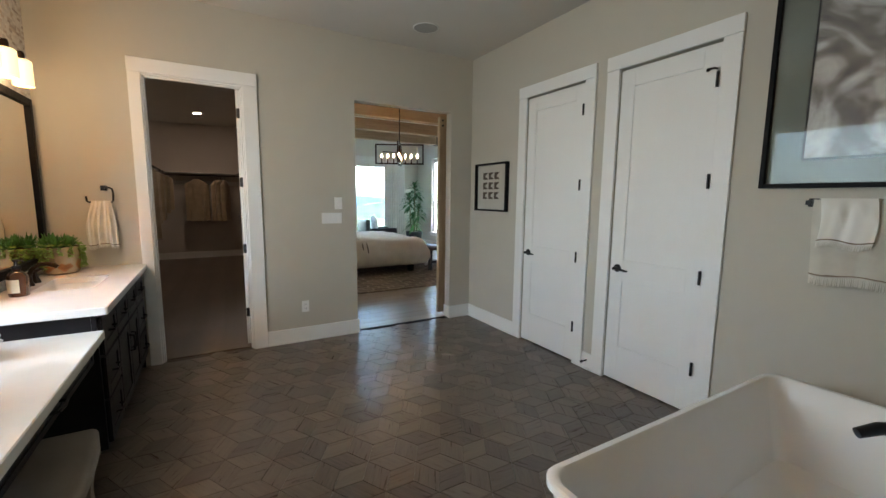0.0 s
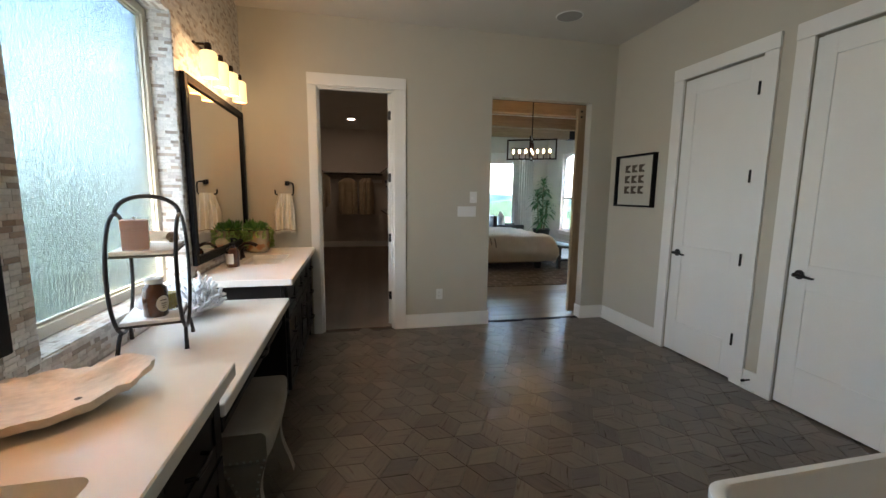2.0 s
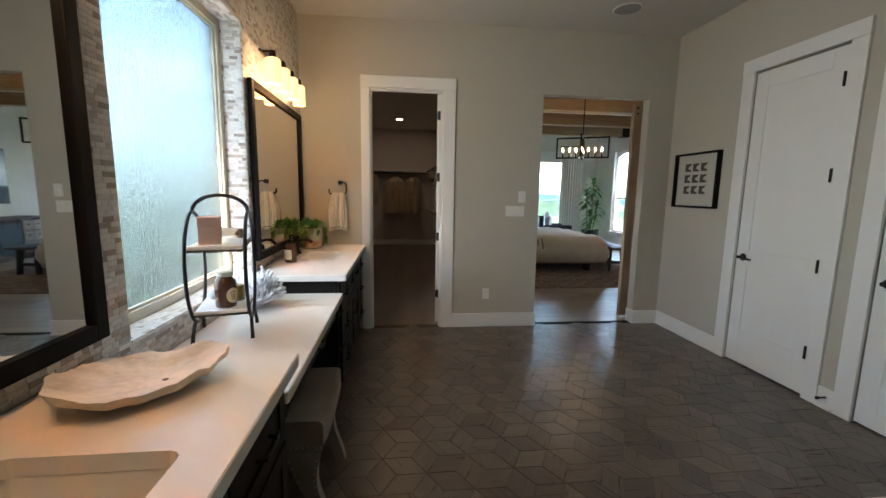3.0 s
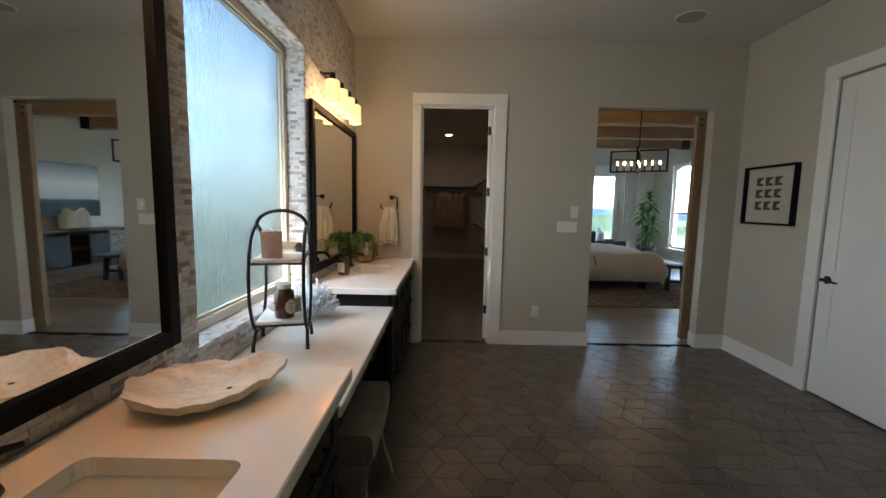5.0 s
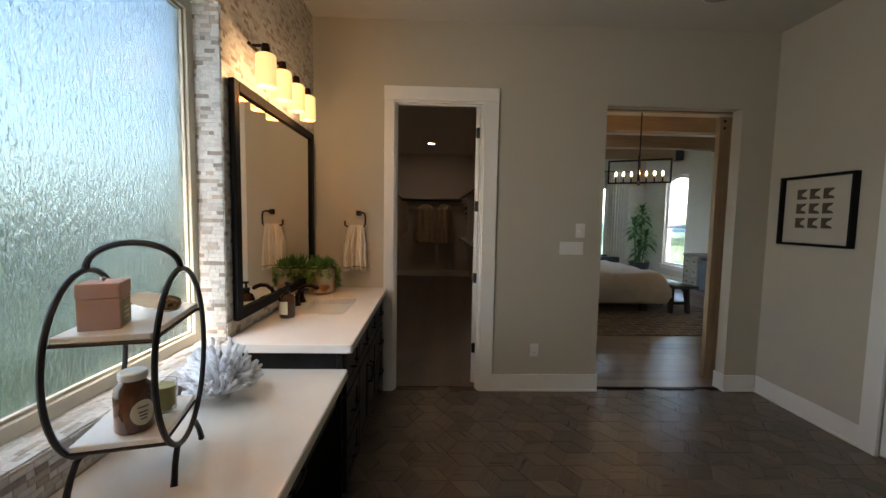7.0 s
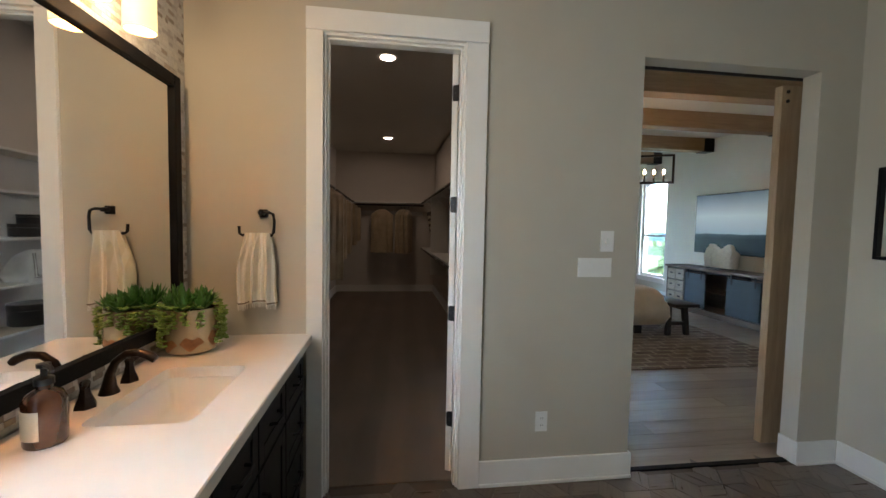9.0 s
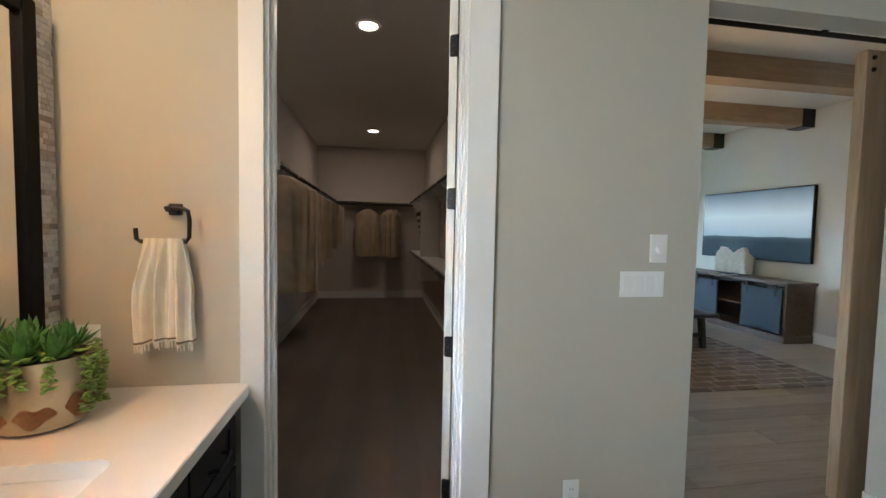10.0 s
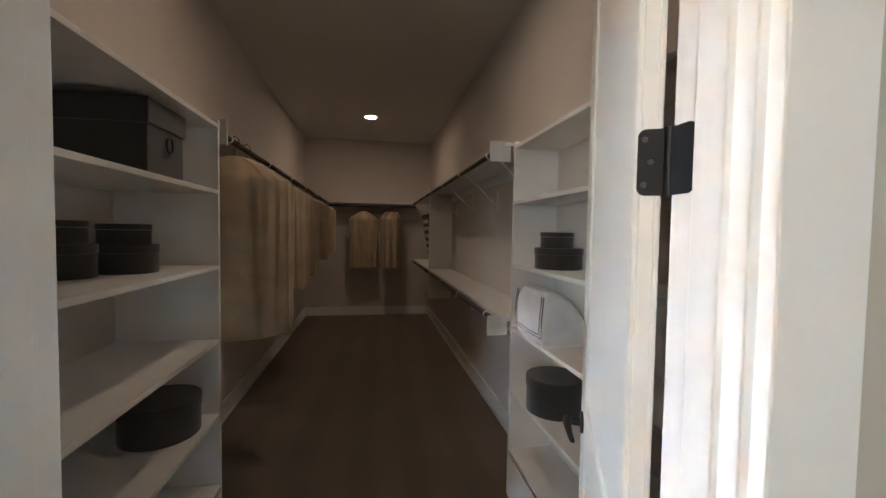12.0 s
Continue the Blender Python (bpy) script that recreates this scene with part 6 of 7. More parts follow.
# curtain and blind on the far window
for x0, x1, lab in ((4.72, 5.38, "sheer ivory curtain gathered beside the window"), (2.3, 2.7, "sheer ivory curtain gathered beside the window")):
    t = thing("curtain", ((x0 + x1) / 2, BY1 - 0.1, 0.02), lab, "curtain", "bedroom curtains")
    bm = bmesh.new()
    n = 90
    lo = []
    for z in (0.015, 0.8, 1.6, 2.4, 2.78):
        k = 0.035 * (1.1 - 0.25 * z / 2.7)
        f = [(x0 + (x1 - x0) * i / n, BY1 - 0.10 + k * math.sin(i / n * 6.28 * 9) + 0.012 * math.sin(i * 0.7), z) for i in range(n + 1)]
        b = [(x, y + 0.004, z) for x, y, z in f[::-1]]
        lo.append(f + b)
    part("cloth", loft(bm, lo), M_CURTAIN, t, "", True)
    part("heading_rod", tube(bmesh.new(), [(x0 - 0.05, BY1 - 0.10, 2.80), (x1 + 0.05, BY1 - 0.10, 2.80)], 0.012, 10), M_BLACK, t, "", True)
    part("rod_bracket", solid(bmesh.new(), (x0 + x1) / 2 - 0.01, (x0 + x1) / 2 + 0.01, BY1 - 0.10, BY1 - 0.001, 2.785, 2.815), M_BLACK, t)
sh = thing("roman_shade", (3.8, BY1, 2.66), "raised ivory roman shade", "blind")
for k in range(3):
    block("fold", W1[0] + 0.02, W1[1] - 0.02, BY1 + 0.03 - k * 0.012, BY1 + 0.05 - k * 0.012 + 0.006, 2.34 + k * 0.10, 2.45 + k * 0.10, M_CURTAIN, sh, 0.006)


def sash_window(name, axis, a0, a1, z0, z1, at, label, mullions, rail):
    t = thing(name, (at, a0, z0) if axis == "x" else (a0, at, z0), label, "window", kind="structure")

    def bar(nm, p0, p1, q0, q1, d0, d1):
        b = (at + d0, at + d1, p0, p1, q0, q1) if axis == "x" else (p0, p1, at + d0, at + d1, q0, q1)
        return block(nm, *b, M_TRIM, t, 0.003)

    f = 0.05
    bar("window_frame", a0 + 0.001, a0 + f, z0, z1, 0.06, 0.14)
    bar("window_frame", a1 - f, a1 - 0.001, z0, z1, 0.06, 0.14)
    bar("window_frame", a0 + f, a1 - f, z0 + 0.001, z0 + f, 0.06, 0.14)
    bar("window_frame", a0 + f, a1 - f, z1 - f, z1 - 0.001, 0.06, 0.14)
    if rail:
        bar("meeting_rail", a0 + f, a1 - f, rail - 0.022, rail + 0.022, 0.065, 0.125)
    for m_ in mullions:
        bar("mullion", m_ - 0.04, m_ + 0.04, z0 + f, z1 - f, 0.062, 0.138)
    edges = [a0 + f] + [e for m_ in mullions for e in (m_ - 0.04, m_ + 0.04)] + [a1 - f]
    for p0, p1 in zip(edges[::2], edges[1::2]):
        zz = [(z0 + f, z1 - f)] if not rail else [(z0 + f, rail - 0.022), (rail + 0.022, z1 - f)]
        for q0, q1 in zz:
            b = (at + 0.094, at + 0.098, p0, p1, q0, q1) if axis == "x" else (p0, p1, at + 0.094, at + 0.098, q0, q1)
            block("pane", *b, M_WINDOW, t, 0, "clear glass pane").visible_shadow = False
    bar("window_sill", a0 - 0.06, a1 + 0.06, z0 - 0.03, z0 - 0.0005, -0.05, 0.06)
    bar("apron", a0 - 0.03, a1 + 0.03, z0 - 0.11, z0 - 0.031, -0.016, -0.001)
    return t


w2 = sash_window("window_2", "x", W2[0], W2[1], W2[2], W2[3], BX1, "tall white sash window over green hills", [], 1.34)
sash_window("window_3", "y", W1[0], W1[1], W1[2], W1[3], BY1, "wide white window over green hills", [3.85], None)
# slight arch at the head of the tall window
bm = bmesh.new()
pts = [(W2[0] + 0.05 + (W2[1] - W2[0] - 0.1) * i / 16, 0) for i in range(17)]
lo = [[(x, y, W2[3] - 0.05 - 0.10 * (2 * (y - W2[0]) / (W2[1] - W2[0]) - 1) ** 2) for y, _ in pts] + [(x, y, W2[3] - 0.0495) for y, _ in pts[::-1]] for x in (BX1 + 0.066, BX1 + 0.13)]
part("arched_head", loft(bm, lo), M_TRIM, w2)


def tall_plant():
    t = local_thing("potted_plant", pose(5.40, 11.75, 0), "tall leafy dracaena in a charcoal planter", "plant")
    part("pot", lathe(bmesh.new(), [(0.0, 0.0), (0.17, 0.0), (0.20, 0.03), (0.25, 0.44), (0.235, 0.44), (0.22, 0.40), (0.0, 0.40)], (0, 0, 0), 28), M_POT, t, "", True)
    part("gravel", lathe(bmesh.new(), [(0.0, 0.4005), (0.219, 0.4005), (0.15, 0.425), (0.0, 0.43)], (0, 0, 0), 20), M_MARBLE, t, "pale gravel top")
    rnd = random.Random(8)
    for k, (dx, dy, hh) in enumerate(((0.01, 0.0, 1.80), (-0.06, 0.05, 1.48), (0.05, -0.05, 1.18), (-0.05, -0.07, 0.92))):
        top = Vector((dx * 2.0, dy * 2.0, hh))
        part("cane", tube(bmesh.new(), [(dx, dy, 0.40), (dx * 1.4, dy * 1.2, 0.7), tuple(top)], [0.02, 0.017, 0.013], 8), M_STEM, t, "", True)
        bm = bmesh.new()
        for i in range(34):
            a = i * 2.4 + rnd.uniform(-.2, .2)
            e = 1.25 - 1.5 * i / 34
            ln = rnd.uniform(0.26, 0.38)
            p = top + Vector((0, 0, -0.010 * i))
            d = Vector((math.cos(a), math.sin(a), 0))
            s = Vector((-math.sin(a), math.cos(a), 0))
            prev = None
            for q in range(6):
                u = q / 5
                c = p + d * ln * u * math.cos(e) + Vector((0, 0, ln * (u * math.sin(e) - 0.55 * u * u)))
                w = 0.040 * (math.sin(0.25 + u * 2.75)) * (1 if u < 1 else 0.2)
                cur = [bm.verts.new(c - s * w + Vector((0, 0, 0.25 * w))), bm.verts.new(c), bm.verts.new(c + s * w + Vector((0, 0, 0.25 * w)))]
                if prev:
                    bm.faces.new((prev[0], prev[1], cur[1], cur[0]))
                    bm.faces.new((prev[1], prev[2], cur[2], cur[1]))
                prev = cur
        part("leaf_head", bm, M_PLANT, t, "arching green strap leaves", True)


tall_plant()


def chandelier():
    cx, cy, z0, z1 = 3.02, 7.42, 2.03, 2.355
    t = local_thing("chandelier", pose(cx, cy, 0, 0, 0, -28), "dark iron chandelier of crossed open frames with candle bulbs", "chandelier")
    b = 0.0125
    for r, L_ in ((0, 0.41), (90, 0.41)):
        rot = Matrix.Rotation(radians(r), 3, "Z")

        def bar(nm, p, q, e=0.0):
            bm = bmesh.new()
            solid(bm, p[0] - b, q[0] + b, -b - e, b + e, p[2] - b, q[2] + b)
            bmesh.ops.transform(bm, matrix=rot.to_4x4(), verts=bm.verts[:])
            part(nm, bm, M_BRONZE, t)

        bar("frame_bar", (-L_, 0, z1), (L_, 0, z1), 0.001 * (r > 0))
        bar("frame_bar", (-L_, 0, z0), (L_, 0, z0), 0.001 * (r > 0))
        for x in (-L_, L_):
            bar("frame_post", (x, 0, z0 + 2 * b + 0.001), (x, 0, z1 - 2 * b - 0.001))
        for x in (-0.31, -0.205, -0.10, 0.10, 0.205, 0.31):
            v = rot @ Vector((x, 0, 0))
            c = part("candle_sleeve", lathe(bmesh.new(), [(0.0, z0 + b), (0.012, z0 + b), (0.012, z0 + 0.10), (0.0, z0 + 0.10)], (v.x, v.y, 0), 10), M_BRONZE, t, "", True)
            part("bulb", lathe(bmesh.new(), [(0.0, z0 + 0.101), (0.008, z0 + 0.105), (0.015, z0 + 0.125), (0.011, z0 + 0.145), (0.0, z0 + 0.168)], (v.x, v.y, 0), 10), M_BULB, c, "glowing candle bulb", True)
    part("hub", tube(bmesh.new(), [(0, 0, z0 - 0.03), (0, 0, z1 + 0.03)], 0.02, 10), M_BRONZE, t, "", True)
    part("rod", tube(bmesh.new(), [(0, 0, z1 + 0.03), (0, 0, BH - 0.02)], 0.009, 8), M_BRONZE, t, "", True)
    part("canopy", lathe(bmesh.new(), [(0.0, BH - 0.03), (0.06, BH - 0.025), (0.065, BH - 0.001)], (0, 0, 0), 24), M_BRONZE, t, "", True)


chandelier()

# sliding oak door and its track on the bedroom side
bdr = thing("sliding_door", (2.9, 5.13, 0.02), "pale oak sliding door parked beside the opening", "door")
for k in range(6):
    x0 = 2.52 + k * 0.195
    block("plank", x0 + 0.0005, x0 + 0.1945, 5.10, 5.155, 0.02, 2.40, M_DOORWOOD, bdr, 0.004)
for x in (3.0, 3.56):
    block("hanger_strap", x - 0.02, x + 0.02, 5.0935, 5.0995, 2.20, 2.47, M_BLACK, bdr, 0.001)
for z in (2.30, 2.24):
    part("bolt", lathe(bmesh.new(), [(0.0, 0.0), (0.012, 0.0), (0.01, 0.008), (0.0, 0.009)], (2.56, 5.0995, z + 0.06), 10, Matrix.Rotation(radians(90), 3, "X")), M_BLACK, bdr)
trk = thing("door_track", (2.6, 5.08, 2.41), "black steel sliding door track above the opening", "track")
block("rail", 1.30, 3.80, 5.082, 5.0915, 2.428, 2.452, M_BLACK, trk, 0.001)
for x in (1.5, 2.2, 2.9, 3.6):
    part("spacer", tube(bmesh.new(), [(x, YEB + 0.0005, 2.44), (x, 5.0815, 2.44)], 0.009, 10), M_BLACK, trk)
tagged(block("threshold", BO[0] + 0.015, BO[1] - 0.015, 4.925, 4.965, -0.006, 0.006, M_FRAME, None, 0.002), "dark threshold strip in the bedroom opening", "threshold", kind="structure")
baseboard("baseboard_bedroom", [(BX1 - 0.016, BX1 - 0.001, YEB + 0.02, BY1 - 0.02), (BX0 + 0.02, BX1 - 0.02, BY1 - 0.016, BY1 - 0.001)])

# ---- outdoors ----
M_GROUND = surface("scrub_hillside", (0.050, 0.078, 0.026), 0.95, var=0.5, scale=0.05, fine=0.6, bump=0.0)
M_TREE = surface("live_oak_foliage", (0.040, 0.066, 0.02), 0.8, var=0.45, scale=0.4, fine=6, bump=0.0)
M_TRUNK = surface("bark", (0.10, 0.08, 0.06), 0.9, var=0.3)
# The far ridge's blue is distance haze put into its base colour.
M_RIDGE = surface("haze_painted_far_ridge", (0.020, 0.050, 0.088), 0.95, var=0.12, scale=0.004, fine=0.03, bump=0.0)
M_RIDGE2 = surface("hazy_nearer_ridge", (0.026, 0.050, 0.032), 0.95, var=0.3, scale=0.01, fine=0.09, bump=0.0)


def terrain():
    bm = bmesh.new()
    n = 70
    g = []
    for i in range(n + 1):
        row = []
        for j in range(n + 1):
            u, v = 2 * i / n - 1, 2 * j / n - 1
            x, y = 2500 * math.copysign(abs(u) ** 3, u), 2500 * math.copysign(abs(v) ** 3, v)
            d = math.hypot(x - 2, y - 5)
            z = -0.35 - 45 * (1 - math.exp(-max(0, d - 12) / 160)) + 6 * noise.noise((x / 120, y / 120, 0)) * min(1, max(0, d - 15) / 60)
            row.append(bm.verts.new((x, y, z)))
        g.append(row)
    for i in range(n):
        for j in range(n):
            bm.faces.new((g[i][j], g[i + 1][j], g[i + 1][j + 1], g[i][j + 1]))
    return tagged(part("ground", bm, M_GROUND, None, "", True), "green scrub hillside falling away from the house", "ground", kind="structure")


terrain()


def ridge(name, r, h, base, mat, seed):
    bm = bmesh.new()
    n = 160
    lo = []
    for dr, k in ((0, 0), (0, 1), (r * 0.12, 1), (r * 0.12, 0)):
        lo.append([((r + dr) * math.cos(a), (r + dr) * math.sin(a), base + (k * (h * (0.75 + 0.5 * noise.noise((6 * math.cos(a), 6 * math.sin(a), seed)) + 0.12 * noise.noise((30 * math.cos(a), 30 * math.sin(a), seed)))))) for a in [6.2832 * i / n for i in range(n)]])
    loft(bm, lo + [lo[0]], False, False)
    return tagged(part(name, bm, mat), "hazy blue wooded ridge on the horizon", "hills", kind="structure")


ridge("backdrop_far_ridge", 2100, 78, -60, M_RIDGE, 1)
ridge("backdrop_near_ridge", 900, 42, -56, M_RIDGE2, 5)


def tree_mesh(seed):
    rnd = random.Random(seed)
    bm = bmesh.new()
    for k in range(34):
        a, e = rnd.uniform(0, 6.28), rnd.uniform(-0.4, 1.4)
        rr = rnd.uniform(0.5, 1.0)
        c = Vector((2.4 * rr * math.cos(a) * math.cos(e), 2.4 * rr * math.sin(a) * math.cos(e), 3.6 + 1.5 * rr * math.sin(e)))
        for q in range(26):
            d = Vector((rnd.gauss(0, 1), rnd.gauss(0, 1), rnd.gauss(0, 1))).normalized()
            p = c + d * rnd.uniform(0.15, 0.75)
            u = Vector((rnd.gauss(0, 1), rnd.gauss(0, 1), rnd.gauss(0, 1))).normalized() * 0.24
            w = u.cross(d).normalized() * 0.18
            bm.faces.new([bm.verts.new(p + s) for s in (-u, -w * 0.8, u, w)])
    return mesh_of("crown", bm, M_TREE)


crown = [tree_mesh(s) for s in (1, 2)]
trunk = mesh_of("trunk", tube(bmesh.new(), [(0, 0, -1.5), (0.1, 0.05, 0.8), (0.0, 0.1, 2.2), (0.3, 0.0, 3.6)], [0.26, 0.2, 0.16, 0.07], 8), M_TRUNK, True)
rnd = random.Random(21)
spots = [(17, 21, -3.6), (21, 30, -6.5), (27, 24, -7), (11, 33, -6.5), (15, 44, -9.5), (24, 45, -11), (32, 38, -11), (7, 48, -10), (36, 60, -16), (20, 64, -16), (-16, 4, -4.6), (-19, -3, -5.5), (-22, 10, -6.0), (-27, 2, -7.5), (-18, 15, -5.4), (44, 47, -16), (10, 70, -17), (29, 75, -19)]
for k, (x, y, z) in enumerate(spots):
    t = local_thing("tree", Matrix.Translation((x, y, z)) @ Matrix.Rotation(rnd.uniform(0, 6), 4, "Z") @ Matrix.Scale(rnd.uniform(0.85, 1.35), 4), "green live oak on the hillside outside", "tree", "hillside trees")
    for nm, me in (("trunk", trunk), ("crown", crown[k % 2])):
        o = new(nm, me)
        o.parent = t


# ---- marble mosaic on the vanity wall ----
def mosaic_material(island):
    m, nt, p = nodes_of("marble_mosaic_rest" if island else "marble_mosaic")
    src = nt.nodes.new("ShaderNodeNewGeometry").outputs["Random Per Island"] if island else nt.nodes.new("ShaderNodeObjectInfo").outputs["Random"]
    tone = ramp(nt, src, [(0.0, (0.72, 0.70, 0.66)), (0.35, (0.62, 0.60, 0.57)), (0.55, (0.74, 0.71, 0.66)), (0.74, (0.48, 0.45, 0.43)), (0.85, (0.52, 0.43, 0.35)), (0.95, (0.30, 0.25, 0.21))])
    tc = nt.nodes.new("ShaderNodeTexCoord")
    n = put(nt, "ShaderNodeTexNoise", Scale=45.0, Detail=5.0, Distortion=1.5)
    nt.links.new(tc.outputs["Object"], n.inputs["Vector"])
    mx = nt.nodes.new("ShaderNodeMix")
    mx.data_type, mx.blend_type = "RGBA", "MULTIPLY"
    mx.inputs[0].default_value = 0.6
    nt.links.new(tone, mx.inputs[6])
    nt.links.new(ramp(nt, n.outputs[0], [(0.35, (0.72, 0.72, 0.72)), (0.6, (1, 1, 1))]), mx.inputs[7])
    nt.links.new(mx.outputs[2], p.inputs["Base Color"])
    p.inputs["Roughness"].default_value = 0.28
    return m


M_MOS, M_MOS_REST = mosaic_material(False), mosaic_material(True)
M_WGROUT = surface("pale_grout", (0.46, 0.44, 0.41), 0.9, var=0.08)
bpy.data.objects["wall_west"].data.materials[0] = M_WGROUT
ROW, GAP, TH = 0.018, 0.0016, 0.005


def lay(verts, faces, u0, u1, v0, v1, put_at, rnd, skip=()):
    """Rows of strip tiles over a patch; put_at(u, v, d) gives the place at depth d."""
    v = v0
    while v < v1 - 0.003:
        h = min(ROW - GAP, v1 - v)
        u = u0 - rnd.uniform(0, 0.03)
        while u < u1:
            w = rnd.choice((0.022, 0.034, 0.046, 0.046, 0.058))
            a, b = max(u, u0), min(u + w - GAP, u1)
            u += w
            if b - a < 0.004 or any(s[0] < a and b < s[1] and s[2] < v and v + h < s[3] for s in skip):
                continue
            d = TH + rnd.uniform(-0.0006, 0.0006)
            i = len(verts)
            verts += [put_at(p, q, e) for e in (0, d) for p, q in ((a, v), (b, v), (b, v + h), (a, v + h))]
            faces += [(i + 4, i + 5, i + 6, i + 7), (i, i + 1, i + 5, i + 4), (i + 1, i + 2, i + 6, i + 5), (i + 2, i + 3, i + 7, i + 6), (i + 3, i, i + 4, i + 7)]
        v += ROW


verts, faces = [], []
rnd = random.Random(17)
on_wall = lambda u, v, d: (XL + d, u, v)
hid = ((3.56, 4.73, 1.0, 2.05), (0.9, 2.05, 1.0, 2.05))
lay(verts, faces, 0.3, 2.113, 0.882, H - 0.002, on_wall, rnd, hid)
lay(verts, faces, 2.113, WIN[0], WIN[3], H - 0.002, on_wall, rnd)
lay(verts, faces, 2.113, WIN[0], 0.757, 0.887, on_wall, rnd)
lay(verts, faces, WIN[0], WIN[1], WIN[3], H - 0.002, on_wall, rnd)
lay(verts, faces, WIN[0], WIN[1], 0.757, WIN[2], on_wall, rnd)
lay(verts, faces, WIN[1], YE - 0.001, 0.882, H - 0.002, on_wall, rnd, hid)
lay(verts, faces, WIN[0], WIN[1], -XL, 1.095, lambda u, v, d: (-v, u, WIN[2] + d), rnd)
lay(verts, faces, WIN[0], WIN[1], -XL, 1.095, lambda u, v, d: (-v, u, WIN[3] - d), rnd)
lay(verts, faces, -XL, 1.095, WIN[2], WIN[3], lambda u, v, d: (-u, WIN[1] - d, v), rnd)
lay(verts, faces, -XL, 1.095, WIN[2], WIN[3], lambda u, v, d: (-u, WIN[0] + d, v), rnd)
me = bpy.data.meshes.new("mosaic_rest")
me.from_pydata(verts, [], faces)
me.materials.append(M_MOS_REST)
tagged(new("mosaic_rest", me), "grey and white marble strip mosaic", "mosaic", kind="stuff")
west = bpy.data.objects["wall_west"]
strip = {}
for w in (0.030, 0.044, 0.058):
    strip[w] = mesh_of("mosaic_tile", solid(bmesh.new(), 0, TH, 0, w, 0, ROW - GAP), M_MOS)
for r in range(int((WIN[3] - 0.889) / ROW)):
    order = [0.030, 0.044, 0.058]
    rnd.shuffle(order)
    y = 2.1135
    for w in order:
        o = new("mosaic_tile", strip[w])
        o.location = (XL + 0.0002, y, 0.8885 + r * ROW)
        o.parent = west
        y += w + GAP

# ---- rhombus floor tiles ----
S = 0.152


def tile_shape(k):
    """One rhombus of the block pattern, at turn k of three, with grain along its long way."""
    bm = bmesh.new()
    e = [Vector((math.cos(radians(60 * q)), math.sin(radians(60 * q)), 0)) * S for q in range(6)]
    a, b = (e[0], e[1]) if k == 0 else (e[2], e[3]) if k == 1 else (e[4], e[5])
    c = (a + b) / 2
    q = [c + (p - c) * 0.982 for p in (Vector((0, 0, 0)), a, a + b, b)]
    lo = [bm.verts.new((p.x, p.y, -0.006)) for p in q]
    q2 = [c + (p - c) * 0.972 for p in (Vector((0, 0, 0)), a, a + b, b)]
    hi = [bm.verts.new((p.x, p.y, -0.001)) for p in q]
    top = [bm.verts.new((p.x, p.y, 0.0)) for p in q2]
    fs = [bm.faces.new(top)]
    for r1, r2 in ((lo, hi), (hi, top)):
        for i in range(4):
            fs.append(bm.faces.new((r1[i], r1[(i + 1) % 4], r2[(i + 1) % 4], r2[i])))
    uv = bm.loops.layers.uv.new("UVMap")
    d = a.normalized()
    n = Vector((-d.y, d.x, 0))
    for f in fs:
        for lp in f.loops:
            lp[uv].uv = (lp.vert.co.dot(d) * 3, lp.vert.co.dot(n) * 3)
    return bm


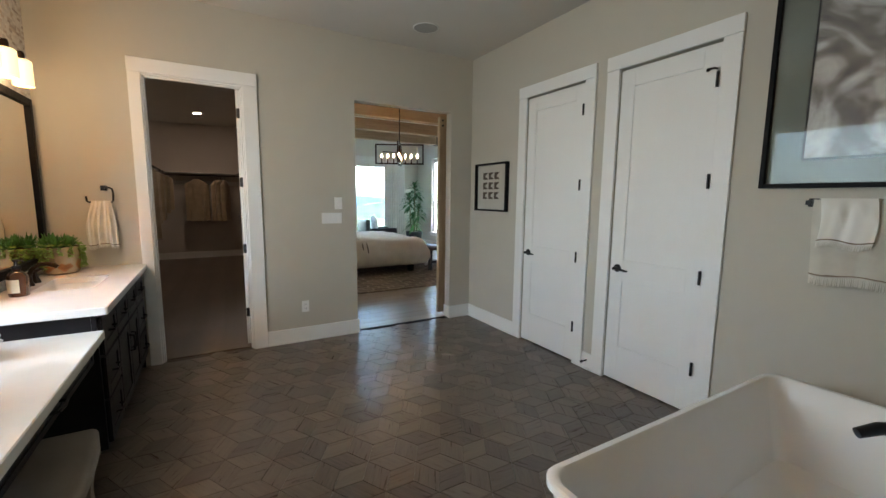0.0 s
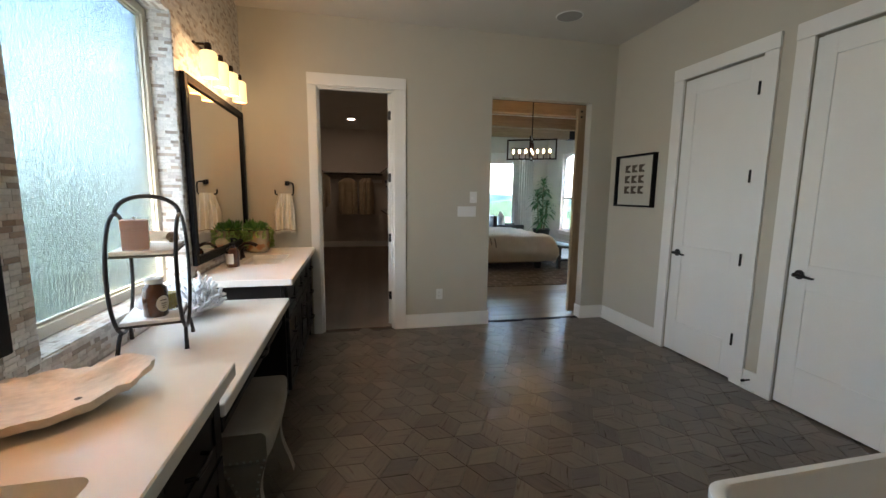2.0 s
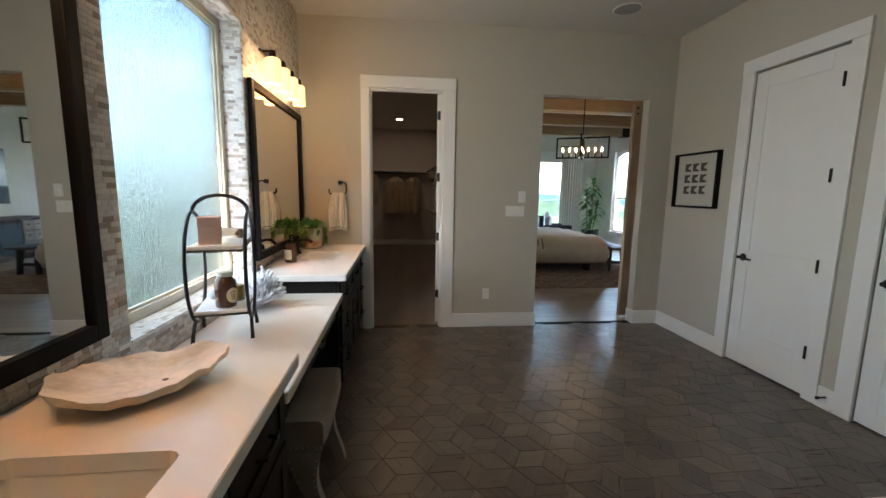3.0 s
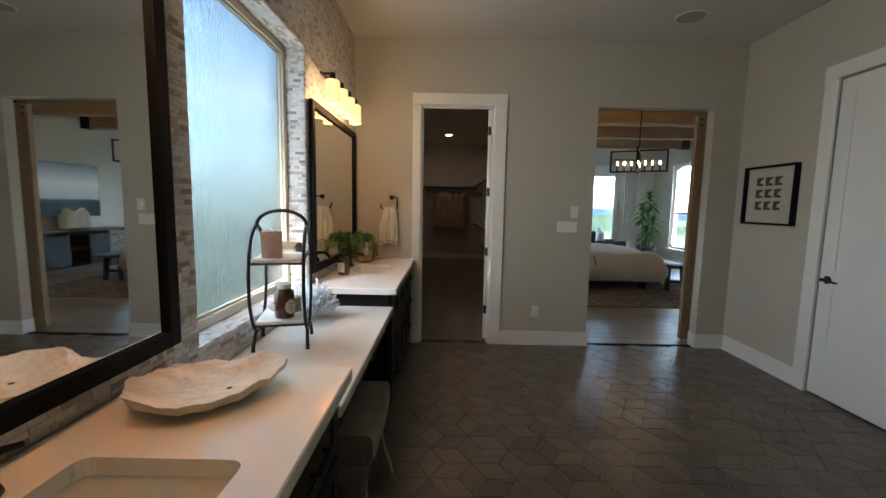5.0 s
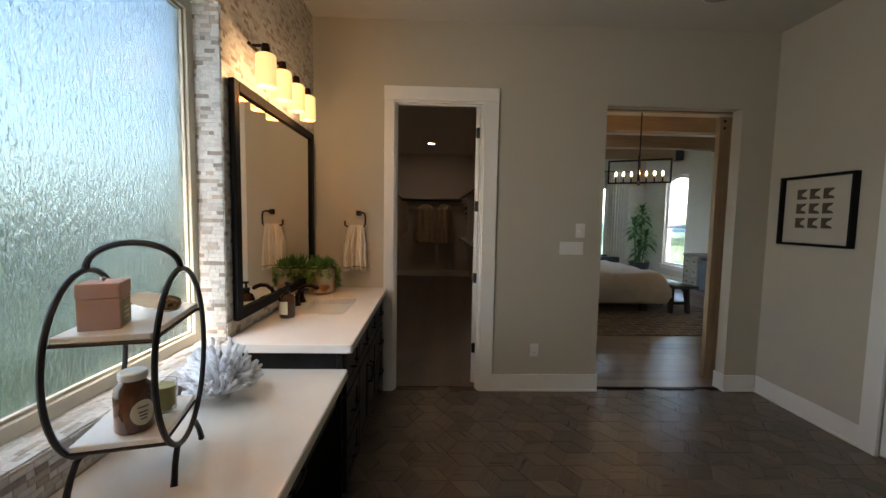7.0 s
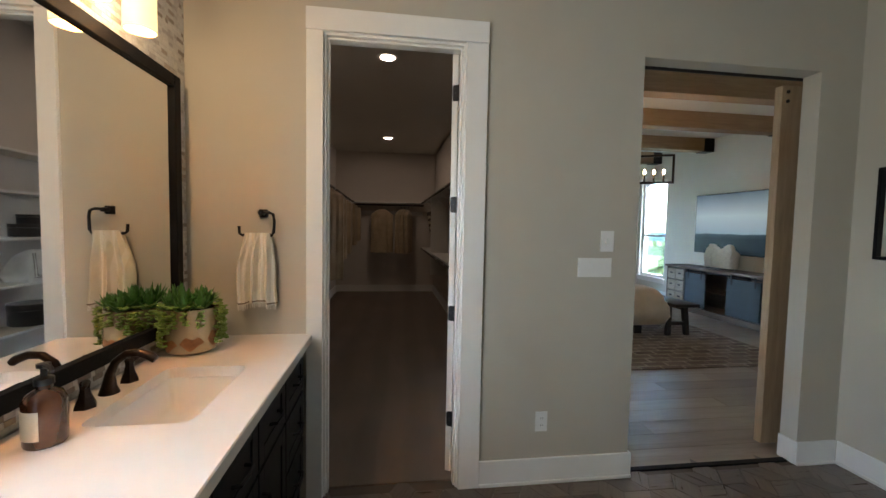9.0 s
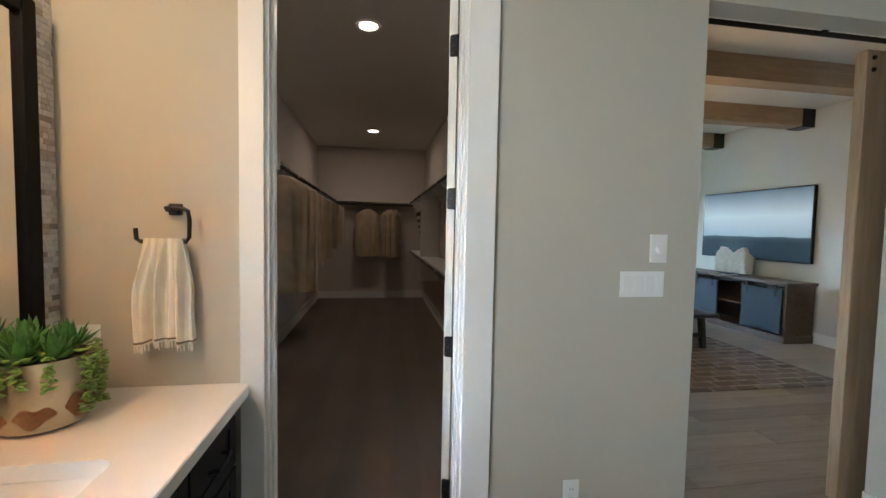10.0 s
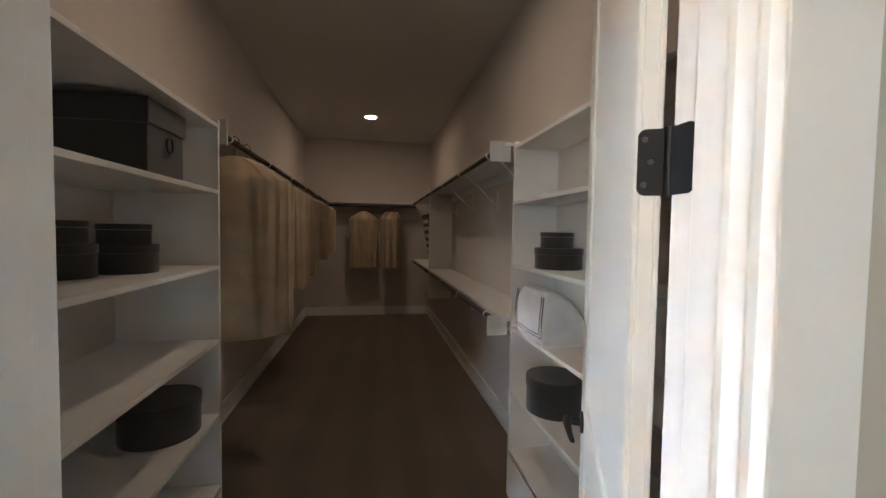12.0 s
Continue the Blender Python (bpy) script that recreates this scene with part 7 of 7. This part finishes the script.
shapes = [mesh_of("floor_tile", tile_shape(k), M_TILE) for k in range(3)]
rest = bmesh.new()
rest_uv = rest.loops.layers.uv.new("UVMap")
source = [tile_shape(k) for k in range(3)]
near = []
for r in range(-16, 50):
    for q in range(-30, 40):
        cx = 0.10 + q * 1.5 * S * 2 + (1.5 * S if r % 2 else 0)
        cy = -1.3 + r * S * math.sqrt(3) / 2
        for k in range(3):
            m_ = (Vector((math.cos(radians(30 + 120 * k)), math.sin(radians(30 + 120 * k)))) * S * 0.87)
            tx, ty = cx + m_.x, cy + m_.y
            if not (-0.86 < tx < XR + 0.1 and -0.8 < ty < YE + 0.02):
                continue
            if 0.75 < tx < 2.5 and 2.4 < ty < YE + 0.02 and len(near) < 300:
                near.append((cx, cy, k))
            else:
                verts_map = {}
                for f in source[k].faces:
                    vs = []
                    for v in f.verts:
                        key = (round(v.co.x, 5), round(v.co.y, 5), round(v.co.z, 5))
                        if key not in verts_map:
                            verts_map[key] = rest.verts.new((v.co.x + cx, v.co.y + cy, v.co.z))
                        vs.append(verts_map[key])
                    nf = rest.faces.new(vs)
                    src_uv = source[k].loops.layers.uv["UVMap"]
                    for l1, l2 in zip(nf.loops, f.loops):
                        l1[rest_uv].uv = l2[src_uv].uv
me = bpy.data.meshes.new("floor_tiles_rest")
rest.to_mesh(me)
rest.free()
me.materials.append(M_TILE_REST)
tagged(new("floor_tile_rest", me), "dark taupe wood-look rhombus floor tiles", "floor tiles", kind="stuff")
for cx, cy, k in near:
    o = new("floor_tile", shapes[k])
    o.location = (cx, cy, 0.0)
    o.parent = floor_bath

# ---- bedroom floor planks ----
plank = {}
rnd = random.Random(6)
w = 0.18
y = 4.968
while y < BY1 - 0.02:
    x = BX0 - rnd.uniform(0, 1.2)
    while x < BX1:
        ln = rnd.choice((1.2, 1.5, 1.8))
        a, b = max(x, BX0 + 0.002), min(x + ln - 0.002, BX1 - 0.002)
        x += ln
        if b - a > 0.05:
            key = round(b - a, 2)
            if key not in plank:
                plank[key] = mesh_of("plank", solid(bmesh.new(), 0, key, 0, w - 0.002, 0, 0.0075, 0.0012, 1), M_PLANK)
            o = new("plank", plank[key])
            o.location = (a, y, -0.0078)
            o.parent = floor_bed
    y += w
